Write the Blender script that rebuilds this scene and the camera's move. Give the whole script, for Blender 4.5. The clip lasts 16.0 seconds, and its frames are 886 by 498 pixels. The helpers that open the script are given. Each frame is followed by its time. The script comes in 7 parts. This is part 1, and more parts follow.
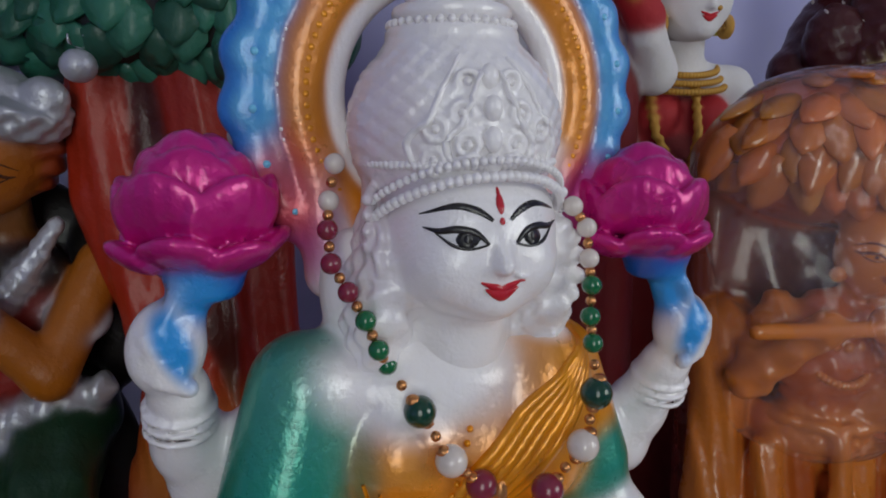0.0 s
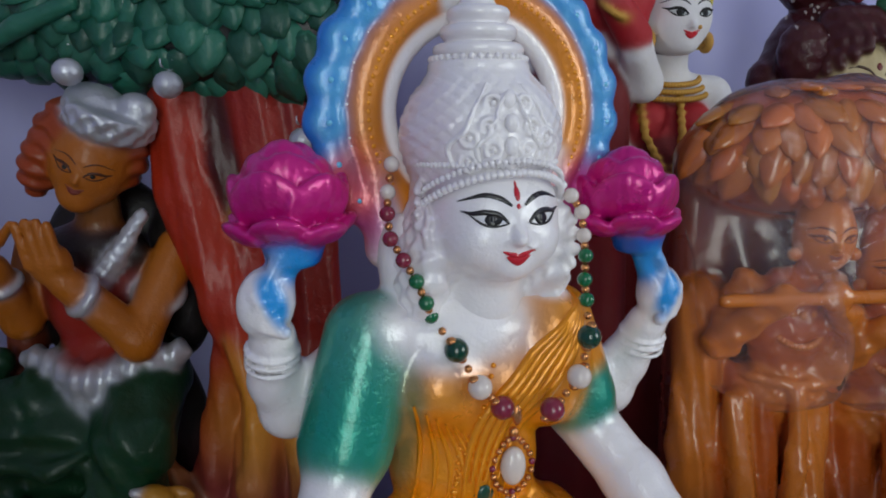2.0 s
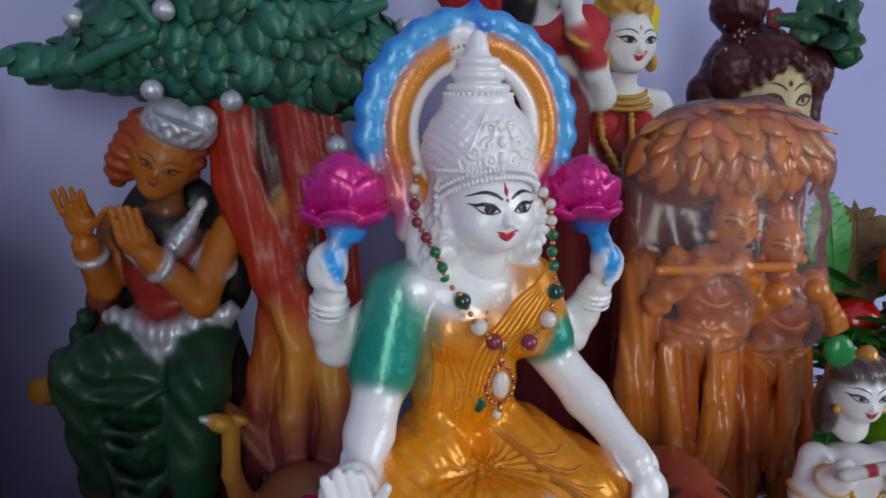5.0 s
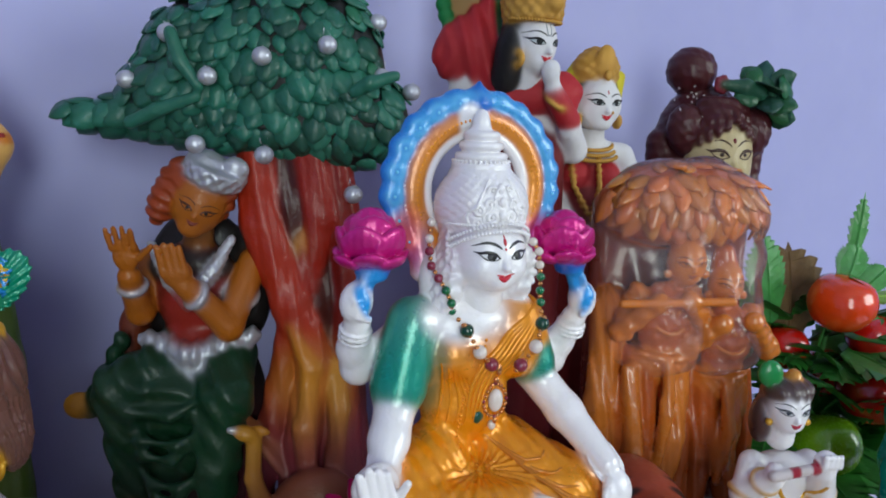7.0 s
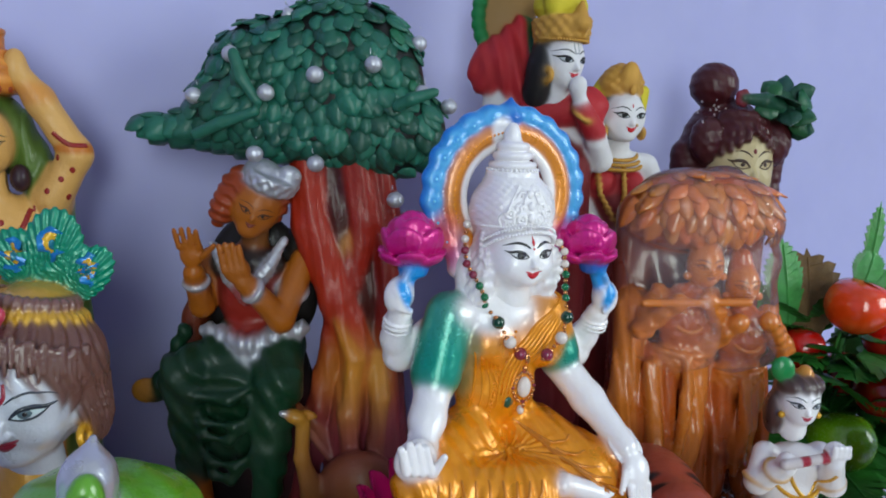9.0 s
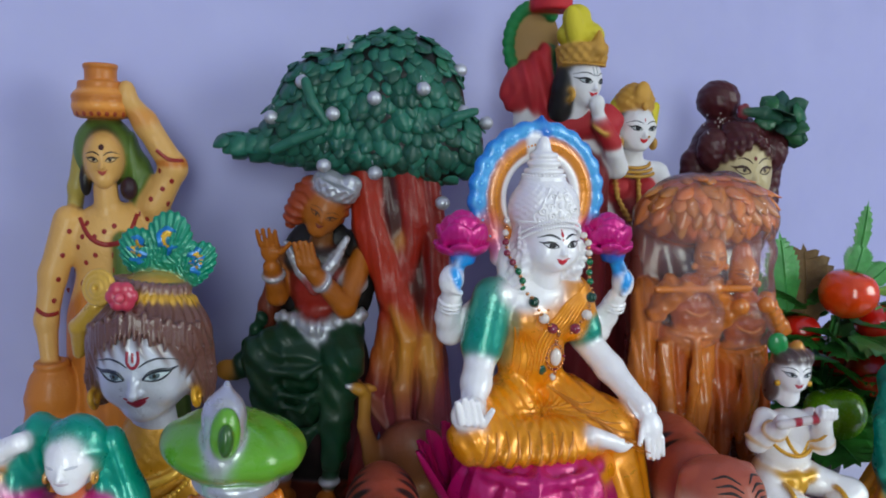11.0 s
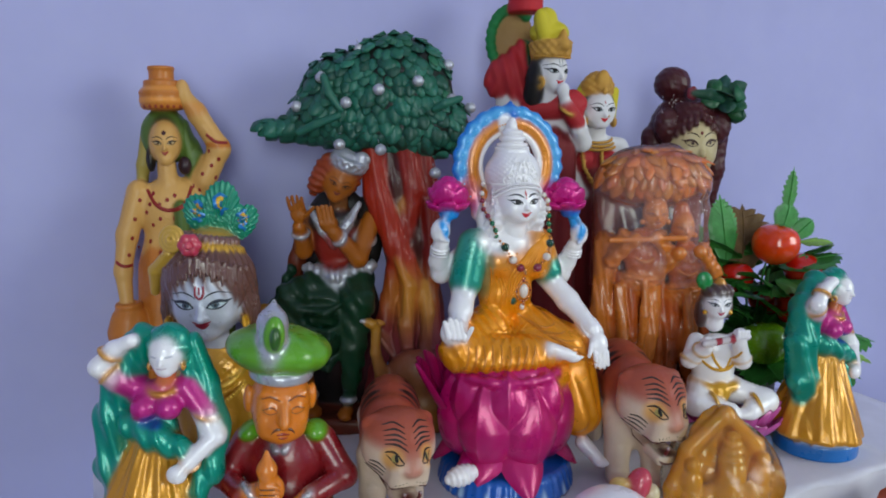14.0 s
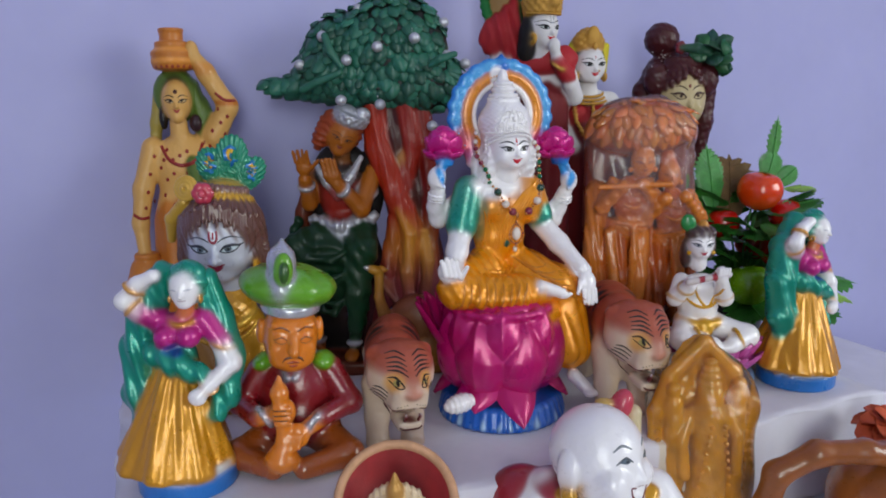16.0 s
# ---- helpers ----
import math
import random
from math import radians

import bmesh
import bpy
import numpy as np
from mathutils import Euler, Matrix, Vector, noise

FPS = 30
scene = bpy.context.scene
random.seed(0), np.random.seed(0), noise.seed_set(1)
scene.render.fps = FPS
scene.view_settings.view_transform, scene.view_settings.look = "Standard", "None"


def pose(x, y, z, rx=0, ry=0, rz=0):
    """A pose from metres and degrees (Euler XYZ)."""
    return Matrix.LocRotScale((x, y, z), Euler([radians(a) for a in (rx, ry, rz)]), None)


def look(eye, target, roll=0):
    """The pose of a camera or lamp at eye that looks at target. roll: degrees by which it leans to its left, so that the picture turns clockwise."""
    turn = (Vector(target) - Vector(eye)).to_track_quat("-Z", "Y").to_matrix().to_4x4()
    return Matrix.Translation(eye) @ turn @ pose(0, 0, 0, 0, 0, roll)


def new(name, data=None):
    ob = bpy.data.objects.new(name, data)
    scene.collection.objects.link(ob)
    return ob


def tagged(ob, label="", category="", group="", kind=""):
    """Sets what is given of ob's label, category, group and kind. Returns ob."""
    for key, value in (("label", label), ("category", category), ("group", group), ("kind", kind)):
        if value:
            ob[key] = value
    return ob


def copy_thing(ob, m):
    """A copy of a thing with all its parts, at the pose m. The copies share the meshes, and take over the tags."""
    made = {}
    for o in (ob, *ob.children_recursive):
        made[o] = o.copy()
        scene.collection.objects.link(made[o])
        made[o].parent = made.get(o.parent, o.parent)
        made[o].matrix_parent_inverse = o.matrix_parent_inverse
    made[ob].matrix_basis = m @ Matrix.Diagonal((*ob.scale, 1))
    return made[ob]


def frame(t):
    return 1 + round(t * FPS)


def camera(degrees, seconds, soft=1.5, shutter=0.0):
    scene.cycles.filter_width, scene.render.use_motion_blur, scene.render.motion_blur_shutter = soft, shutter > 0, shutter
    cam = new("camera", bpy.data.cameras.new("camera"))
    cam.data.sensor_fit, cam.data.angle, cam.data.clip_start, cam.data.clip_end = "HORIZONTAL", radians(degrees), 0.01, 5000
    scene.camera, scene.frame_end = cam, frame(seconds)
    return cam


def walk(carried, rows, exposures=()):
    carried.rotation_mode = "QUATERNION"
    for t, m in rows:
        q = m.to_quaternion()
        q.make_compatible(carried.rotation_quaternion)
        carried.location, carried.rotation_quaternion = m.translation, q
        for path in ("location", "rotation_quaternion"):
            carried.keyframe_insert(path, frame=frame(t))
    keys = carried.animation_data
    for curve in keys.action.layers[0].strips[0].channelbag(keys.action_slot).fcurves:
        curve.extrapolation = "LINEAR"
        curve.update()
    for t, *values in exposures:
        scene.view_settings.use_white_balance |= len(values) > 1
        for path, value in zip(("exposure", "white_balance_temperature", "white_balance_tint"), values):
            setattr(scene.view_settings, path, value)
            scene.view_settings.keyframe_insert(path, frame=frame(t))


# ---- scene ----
cam = camera(63.3, 16.0, 1.9)
METRES, EYE, TILT, LEAN, TURN = 0.55, 1.07, -10.0, 0.0, -22.0
ROWS = [
    (0.0, 0.0, 0.0, 0.0, -0.0, 0.0, 0.0),
    (0.5, -0.0053, -0.0249, 0.0024, 0.91, -0.29, -0.22),
    (1.0, -0.0135, -0.0502, -0.0007, 0.49, -0.42, -0.16),
    (1.5, -0.0085, -0.0812, -0.0041, 0.56, -0.14, -0.15),
    (2.0, -0.0146, -0.0955, -0.0099, 0.25, -0.18, 0.22),
    (2.5, -0.0211, -0.1291, -0.0033, 0.25, -0.73, -0.56),
    (3.0, -0.0257, -0.1587, -0.002, -0.1, -0.68, -0.53),
    (3.5, -0.0322, -0.1902, -0.0053, -0.5, -0.92, -0.22),
    (6.0, -0.0624, -0.307, -0.0007, -3.24, -1.66, -0.38),
    (6.5, -0.0783, -0.3431, 0.0115, -3.77, -0.65, -0.74),
    (7.0, -0.0972, -0.3699, 0.0119, -5.59, -0.18, -0.89),
    (7.5, -0.0995, -0.3878, 0.0101, -5.5, -0.72, -0.32),
    (8.0, -0.1044, -0.388, 0.0167, -5.43, -0.3, -0.35),
    (8.5, -0.1064, -0.4013, 0.0177, -4.47, -0.08, -0.97),
    (9.0, -0.1065, -0.4427, 0.001, -3.05, 0.58, -1.34),
    (9.5, -0.1233, -0.4782, -0.0022, -2.56, 1.71, -0.91),
    (10.0, -0.135, -0.5168, -0.017, -1.87, 2.09, -0.99),
    (12.5, -0.1441, -0.7109, -0.0444, -1.09, 0.92, -0.12),
    (13.0, -0.133, -0.7599, -0.0558, -0.43, 1.08, 0.44),
    (13.5, -0.1162, -0.8091, -0.0653, -0.12, 0.64, 0.51),
    (14.0, -0.1186, -0.8442, -0.0766, -0.57, 0.43, 0.13),
    (14.5, -0.1166, -0.8747, -0.0882, -0.51, 0.1, 0.21),
    (15.0, -0.1091, -0.8918, -0.101, -0.0, -0.75, 0.46),
    (15.5, -0.0946, -0.9141, -0.1152, -0.17, -1.24, 0.77),
    (16.0, -0.0999, -0.9197, -0.1278, 0.13, -1.49, 1.06),
]
EXPOSURES = [(0.0, -0.65, 6700, 9), (1.0, -0.75, 6700, 8), (2.0, -0.42, 6500, 6), (3.5, -0.22, 6500, 6), (5.5, -0.37, 6500, 4), (6.0, -0.45, 6450, 3), (6.5, -0.42, 6400, 2), (7.0, 0.11, 6400, 2),
             (8.5, 0.15, 6350, 1), (10.0, 0.17, 6350, 0), (12.5, -0.03, 6400, 3), (13.0, -0.02, 6400, 2), (14.5, -0.05, 6400, 3), (16.0, -0.06, 6650, 8)]
walk(cam, [(t, pose(0, 0, EYE, TILT, LEAN, TURN) @ pose(METRES * x, METRES * y, METRES * z, 90 + pitch, roll, yaw)) for t, x, y, z, yaw, pitch, roll in ROWS], EXPOSURES)

# ---- light ----
TOP = 0.797        # height of the upper shelf
LOW = 0.700        # height of the table in front of it
world = bpy.data.worlds.new("daylight")
scene.world = world
world.use_nodes = True
sky = world.node_tree.nodes.new("ShaderNodeTexSky")
sky.sky_type, sky.sun_disc = "NISHITA", False
sky.sun_elevation, sky.sun_rotation = radians(40), radians(140)
world.node_tree.links.new(sky.outputs[0], world.node_tree.nodes["Background"].inputs[0])
world.node_tree.nodes["Background"].inputs[1].default_value = 0.1


def panel_light(name, m, w, h, power, colour):
    lamp = bpy.data.lights.new(name, "AREA")
    lamp.shape, lamp.size, lamp.size_y, lamp.energy, lamp.color = "RECTANGLE", w, h, power, colour
    ob = new(name, lamp)
    ob.matrix_world = m
    return ob


panel_light("window_daylight", look((2.16, -1.8, 1.65), (0.1, 0.0, 1.05)), 1.3, 1.2, 33, (0.91, 0.97, 0.96))
# fill lamp added from the left front; no source is seen there
panel_light("left_fill_light", look((-0.9, -2.55, 1.5), (0.0, 0.2, 1.0)), 0.9, 1.9, 35, (0.91, 0.97, 0.96))


# ---- materials ----
def lin(r, g, b, a=0.0):
    """Linear colour from 0-255 values, with a metal share as fourth value."""
    f = lambda c: (c / 255 / 12.92) if c <= 10 else ((c / 255 + 0.055) / 1.055) ** 2.4
    return (f(r), f(g), f(b), a)


class Nodes:
    def __init__(self, name):
        self.mat = bpy.data.materials.new(name)
        self.mat.use_nodes = True
        self.tree = self.mat.node_tree
        self.bsdf = self.tree.nodes["Principled BSDF"]

    def add(self, kind, **values):
        node = self.tree.nodes.new("ShaderNode" + kind)
        for key, value in values.items():
            node.inputs[key.replace("_", " ")].default_value = value
        return node

    def link(self, a, b):
        self.tree.links.new(a, b)

    def coords(self):
        return self.add("TexCoord").outputs["Object"]

    def noise(self, scale, detail=4.0, rough=0.55, coords=None):
        node = self.add("TexNoise", Scale=scale, Detail=detail, Roughness=rough)
        self.link(coords if coords else self.coords(), node.inputs["Vector"])
        return node

    def span(self, value, lo, hi, a=0.3, b=0.7):
        node = self.add("MapRange", From_Min=a, From_Max=b, To_Min=lo, To_Max=hi)
        self.link(value, node.inputs["Value"])
        return node.outputs["Result"]

    def mix(self, fac, a, b, blend="MIX"):
        node = self.tree.nodes.new("ShaderNodeMix")
        node.data_type, node.blend_type = "RGBA", blend
        for slot, value in ((0, fac), (6, a), (7, b)):
            if hasattr(value, "links"):
                self.link(value, node.inputs[slot])
            else:
                node.inputs[slot].default_value = value
        return node.outputs[2]

    def bump(self, height, strength, distance):
        node = self.add("Bump", Strength=strength, Distance=distance)
        self.link(height, node.inputs["Height"])
        if self.bsdf.inputs["Normal"].links:
            self.link(self.bsdf.inputs["Normal"].links[0].from_socket, node.inputs["Normal"])
        self.link(node.outputs[0], self.bsdf.inputs["Normal"])

    def put(self, **values):
        for key, value in values.items():
            slot = self.bsdf.inputs[key.replace("_", " ")]
            if hasattr(value, "links"):
                self.link(value, slot)
            else:
                slot.default_value = value
        return self.mat


def painted(name, rough, coat=0.0, wear=0.12, relief=0.3, grain=900.0, blotch=40.0, gleam=0.5):
    """Hand-painted surface: the paint's colour and metal share come from the mesh."""
    n = Nodes(name)
    col = n.add("Attribute")
    col.attribute_name = "paint"
    fine, large = n.noise(grain, 3.0), n.noise(blotch, 5.0, 0.65)
    dull = n.mix(n.span(large.outputs["Fac"], 0.0, wear), col.outputs["Color"], (0.16, 0.14, 0.13, 1))
    speck = n.mix(n.span(fine.outputs["Fac"], 0.0, wear * 0.5), dull, (0.85, 0.83, 0.8, 1), "MULTIPLY")
    cast = n.noise(230.0, 3.0, 0.5)
    n.bump(fine.outputs["Fac"], relief, 0.0003)
    n.bump(cast.outputs["Fac"], relief, 0.0011)
    n.bump(large.outputs["Fac"], relief, 0.0016)
    return n.put(Base_Color=speck, Metallic=col.outputs["Alpha"], Roughness=n.span(large.outputs["Fac"], rough * 0.8, min(1.0, rough * 1.25)),
                 Coat_Weight=coat, Coat_Roughness=0.12, Specular_IOR_Level=gleam)


def plain(name, colour, rough, metal=0.0, scale=60.0, vary=0.12, relief=0.2, coat=0.0, spread=0.0):
    """A single material with two scales of variation."""
    n = Nodes(name)
    large, fine = n.noise(scale, 5.0, 0.6), n.noise(scale * 12, 2.0)
    dark = tuple(c * (1 - 2.2 * vary) for c in colour[:3]) + (1,)
    light = tuple(min(1.0, c * (1 + vary)) for c in colour[:3]) + (1,)
    base = n.mix(n.span(large.outputs["Fac"], 0.0, 1.0), dark, light)
    if spread:
        info = n.add("ObjectInfo")
        base = n.mix(n.span(info.outputs["Random"], 0.0, spread, 0.0, 1.0), base, dark)
    n.bump(fine.outputs["Fac"], relief, 0.0003)
    n.bump(large.outputs["Fac"], relief, 0.001)
    return n.put(Base_Color=base, Metallic=metal, Roughness=n.span(fine.outputs["Fac"], rough * 0.85, min(1.0, rough * 1.2)), Coat_Weight=coat, Coat_Roughness=0.1)


WALL = plain("lavender_wall_paint", lin(176, 176, 221), 0.75, scale=3.0, vary=0.035, relief=0.12)
CLOTH = plain("white_table_cloth", lin(226, 224, 234), 0.9, scale=14.0, vary=0.04, relief=0.25)
FLOOR = plain("floor_tiles", lin(104, 96, 88), 0.35, scale=5.0, vary=0.1)
CEIL = plain("ceiling_paint", lin(206, 204, 214), 0.85, scale=4.0, vary=0.03)
PEARL = painted("pearl_paint", 0.3, 0.4, 0.06, 0.42)
GLOSSY = painted("gloss_enamel", 0.28, 0.6, 0.08, 0.3)
MATTE = painted("matte_poster_paint", 0.62, 0.0, 0.12, 0.35, gleam=0.3)
SATIN = painted("satin_craft_paint", 0.4, 0.12, 0.08, 0.5, gleam=0.3)


# ---- sculpting: rounded forms melted into one skin, in millimetres ----
def turn3(rot):
    return np.array(Euler([radians(a) for a in rot]).to_matrix())


class Clay:
    def __init__(self, h, m=None):
        self.h, self.m = h, m if m is not None else Matrix.Identity(4)
        self.forms, self.coats, self.extra = [], [], []

    def form(self, fn, lo, hi, col, k=2.0, soft=0.9, cut=False):
        self.forms.append((fn, np.array(lo, float), np.array(hi, float), np.array(col, float), k, soft, cut))
        return self

    def ell(self, c, r, col, k=2.0, rot=(0, 0, 0), tex=None, soft=0.9, cut=False):
        c, r, R = np.array(c, float), np.array(r if hasattr(r, "__len__") else (r, r, r), float), turn3(rot)

        def fn(p):
            q = (p - c) @ R
            k0 = np.sqrt(((q / r) ** 2).sum(-1)) + 1e-9
            k1 = np.sqrt(((q / (r * r)) ** 2).sum(-1)) + 1e-9
            d = k0 * (k0 - 1) / k1
            return d + tex(q) if tex else d
        half = np.abs(R) @ r + 1.0
        return self.form(fn, c - half, c + half, col, k, soft, cut)

    def cap(self, a, b, ra, rb, col, k=2.0, tex=None, soft=0.9, cut=False):
        a, b = np.array(a, float), np.array(b, float)
        ab, ll = b - a, max(1e-6, float(((b - a) ** 2).sum()))

        def fn(p):
            t = np.clip(((p - a) @ ab) / ll, 0, 1)
            d = np.sqrt(((p - a - t[..., None] * ab) ** 2).sum(-1)) - (ra + (rb - ra) * t)
            return d + tex(p) if tex else d
        r = max(ra, rb) + 1.0
        return self.form(fn, np.minimum(a, b) - r, np.maximum(a, b) + r, col, k, soft, cut)

    def path(self, pts, radii, col, k=2.0, tex=None, soft=0.9):
        for i in range(len(pts) - 1):
            self.cap(pts[i], pts[i + 1], radii[i], radii[i + 1], col, k, tex, soft)
        return self

    def tor(self, c, R0, r, col, k=1.0, rot=(0, 0, 0), squash=(1, 1), tex=None, soft=0.9):
        """Ring round local z; squash scales its x and y."""
        c, M = np.array(c, float), turn3(rot)
        sx, sy = squash

        def fn(p):
            q = (p - c) @ M
            x, y = q[..., 0] / sx, q[..., 1] / sy
            d = np.sqrt((np.sqrt(x * x + y * y) - R0) ** 2 + q[..., 2] ** 2) - r
            return d + tex(q) if tex else d
        half = np.abs(M) @ np.array([sx * (R0 + r), sy * (R0 + r), r]) + 1.0
        return self.form(fn, c - half, c + half, col, k, soft)

    def box(self, c, half, rad, col, k=1.0, rot=(0, 0, 0), tex=None, soft=0.9, cut=False):
        c, b, M = np.array(c, float), np.array(half, float) - rad, turn3(rot)

        def fn(p):
            q = np.abs((p - c) @ M) - b
            d = np.sqrt((np.maximum(q, 0) ** 2).sum(-1)) + np.minimum(q.max(-1), 0) - rad
            return d + tex((p - c) @ M) if tex else d
        size = np.abs(M) @ np.array(half, float) + 1.0
        return self.form(fn, c - size, c + size, col, k, soft, cut)

    def cyl(self, c, r, half, rad, col, k=1.0, rot=(0, 0, 0), taper=0.0, squash=1.0, tex=None, soft=0.9, cut=False):
        """Upright rounded disc or drum; taper narrows it towards the top."""
        c, M = np.array(c, float), turn3(rot)

        def fn(p):
            q = (p - c) @ M
            z = q[..., 2]
            rr = r * (1 - taper * (z / half + 1) / 2)
            d0 = np.sqrt(q[..., 0] ** 2 + (q[..., 1] / squash) ** 2) - rr
            if tex:
                d0 = d0 + tex(q)
            a, b = d0 + rad, np.abs(z) - half + rad
            return np.sqrt(np.maximum(a, 0) ** 2 + np.maximum(b, 0) ** 2) + np.minimum(np.maximum(a, b), 0) - rad
        e = r * max(1, 1 - taper) * max(1, squash)
        size = np.abs(M) @ np.array([e, e, half]) + 2.0
        return self.form(fn, c - size, c + size, col, k, soft, cut)

    def coat(self, c, r, col, soft=0.3, rot=(0, 0, 0), amount=1.0, wave=None):
        """Paint sprayed over an ellipsoidal patch; soft is the share of the patch over which it fades."""
        c, r, R = np.array(c, float), np.array(r if hasattr(r, "__len__") else (r, r, r), float), turn3(rot)

        def fn(p):
            q = (p - c) @ R
            d = np.sqrt(((q / r) ** 2).sum(-1)) - 1
            return d + wave(q) if wave else d
        self.coats.append((fn, np.array(col, float), soft, amount))
        return self

    def sd(self, p):
        d = np.full(p.shape[:-1], 1e3)
        for fn, lo, hi, col, k, soft, cut in self.forms:
            e = fn(p)
            if cut:
                d = np.maximum(d, -e)
            else:
                w = np.maximum(k - np.abs(d - e), 0) / max(k, 1e-6)
                d = np.minimum(d, e) - w * w * k / 4
        return d

    def meet(self, pts, way=(0, 1, 0), reach=120.0):
        """Where lines through the points, along way, first meet the skin."""
        pts, way = np.array(pts, float), np.array(way, float)
        s = np.linspace(-reach, reach, 481)
        d = self.sd(pts[:, None, :] + s[None, :, None] * way)
        out = []
        for i in range(len(pts)):
            neg = np.nonzero(d[i] < 0)[0]
            j = neg[0] if len(neg) and neg[0] > 0 else 240
            a, b = d[i][j - 1], d[i][j]
            u = s[j - 1] + (s[j] - s[j - 1]) * (a / (a - b) if a > 0 > b else 0.5)
            out.append(pts[i] + u * way)
        return np.array(out)

    def slope(self, p, e=0.4):
        g = np.stack([self.sd(p + np.eye(3)[i] * e) - self.sd(p - np.eye(3)[i] * e) for i in range(3)], -1)
        return g / (np.linalg.norm(g, axis=-1, keepdims=True) + 1e-9)

    def stroke(self, pts, width, col, lift=0.25, n=14, way=(0, 1, 0), reach=120.0):
        """A brush stroke laid on the skin. pts: points seen along way; width: half widths along it."""
        pts = np.array([(p[0], 0, p[1]) if len(p) == 2 else p for p in pts], float)
        t = np.linspace(0, len(pts) - 1, n)
        i = np.clip(t.astype(int), 0, len(pts) - 2)
        f = (t - i)[:, None]
        p0, p1, p2, p3 = pts[np.maximum(i - 1, 0)], pts[i], pts[i + 1], pts[np.minimum(i + 2, len(pts) - 1)]
        c = 0.5 * (2 * p1 + (p2 - p0) * f + (2 * p0 - 5 * p1 + 4 * p2 - p3) * f * f + (3 * p1 - p0 - 3 * p2 + p3) * f ** 3)
        w = np.interp(np.linspace(0, 1, n), np.linspace(0, 1, len(width)), width)
        s = self.meet(c, way, reach)
        nor = self.slope(s)
        tan = np.gradient(s, axis=0)
        tan /= np.linalg.norm(tan, axis=-1, keepdims=True) + 1e-9
        side = np.cross(nor, tan)
        verts, faces = [], []
        for a, b in ((-1, -0.1), (-0.85, 0.7), (0, 1), (0.85, 0.7), (1, -0.1)):
            verts.append(s + side * (w * a)[:, None] + nor * (lift * b))
        v = np.stack(verts, 1).reshape(-1, 3)
        for j in range(n - 1):
            for q in range(4):
                faces.append((j * 5 + q, j * 5 + 5 + q, j * 5 + 6 + q, j * 5 + 1 + q))
        self.extra.append((v, np.array(faces), np.array(col, float)))
        return self

    def dot(self, x, z, rx, rz, col, lift=0.25, way=(0, 1, 0), y=0.0):
        """An oval dab of paint."""
        e = [0.05, 0.55, 0.8, 0.95, 1.0, 0.95, 0.8, 0.55, 0.05]
        return self.stroke([(x, y, z - rz), (x, y, z), (x, y, z + rz)], [rx * q for q in e], col, lift, 11, way)

    def ball(self, c, r, col, rows=6, cols=9):
        v, f = ball_mesh(rows, cols)
        self.extra.append((v * np.array(r if hasattr(r, "__len__") else (r, r, r)) + np.array(c), f, np.array(col, float)))
        return self

    def sheet(self, v, f, col):
        self.extra.append((np.array(v, float), np.array(f), np.array(col, float)))
        return self

    def skin(self):
        """Vertices, quads and paint."""
        vs, fs, cs, base = [], [], [], 0
        if self.forms:
            h = self.h
            lo = np.min([f[1] for f in self.forms if not f[6]], 0) - 3 * h
            hi = np.max([f[2] for f in self.forms if not f[6]], 0) + 3 * h
            n = np.ceil((hi - lo) / h).astype(int) + 1
            D = np.full(n, 30.0, np.float32)
            axes = [lo[i] + h * np.arange(n[i]) for i in range(3)]
            for fn, a, b, col, k, soft, cut in self.forms:
                i0 = np.clip(((a - k - lo) / h).astype(int) - 2, 0, n)
                i1 = np.clip(((b + k - lo) / h).astype(int) + 3, 0, n)
                sl = tuple(slice(i0[i], i1[i]) for i in range(3))
                if min(i1 - i0) <= 0:
                    continue
                p = np.stack(np.meshgrid(*[axes[i][sl[i]] for i in range(3)], indexing="ij"), -1)
                e, d = fn(p).astype(np.float32), D[sl]
                if cut:
                    D[sl] = np.maximum(d, -e)
                else:
                    w = np.maximum(k - np.abs(d - e), 0) / max(k, 1e-6)
                    D[sl] = np.minimum(d, e) - w * w * (k / 4)
            v, f = surface(D, lo, h)
            total = np.zeros((len(v), 4))
            weight = np.zeros(len(v)) + 1e-12
            for fn, a, b, col, k, soft, cut in self.forms:
                if cut:
                    continue
                near = np.nonzero(((v > a - 4 * soft - 1) & (v < b + 4 * soft + 1)).all(1))[0]
                if len(near):
                    w = np.exp(-np.clip(fn(v[near]) / soft, -3, 30))
                    total[near] += w[:, None] * col
                    weight[near] += w
            c = total / weight[:, None]
            for fn, col, soft, amount in self.coats:
                w = np.clip(0.5 - fn(v) / soft, 0, 1)
                w = (w * w * (3 - 2 * w) * amount)[:, None]
                c = c * (1 - w) + col * w
            vs.append(v), fs.append(f), cs.append(c)
            base = len(v)
        for v, f, col in self.extra:
            vs.append(v), fs.append(f + base)
            cs.append(np.broadcast_to(col, (len(v), 4)))
            base += len(v)
        v = np.concatenate(vs) @ np.array(self.m.to_3x3()).T + np.array(self.m.translation)
        return v, np.concatenate(fs), np.concatenate(cs)


def ball_mesh(rows, cols):
    v = [(math.sin(math.pi * i / rows) * math.cos(2 * math.pi * j / cols), math.sin(math.pi * i / rows) * math.sin(2 * math.pi * j / cols), math.cos(math.pi * i / rows))
         for i in range(rows + 1) for j in range(cols)]
    f = [(i * cols + j, (i + 1) * cols + j, (i + 1) * cols + (j + 1) % cols, i * cols + (j + 1) % cols) for i in range(rows) for j in range(cols)]
    return np.array(v), np.array(f)


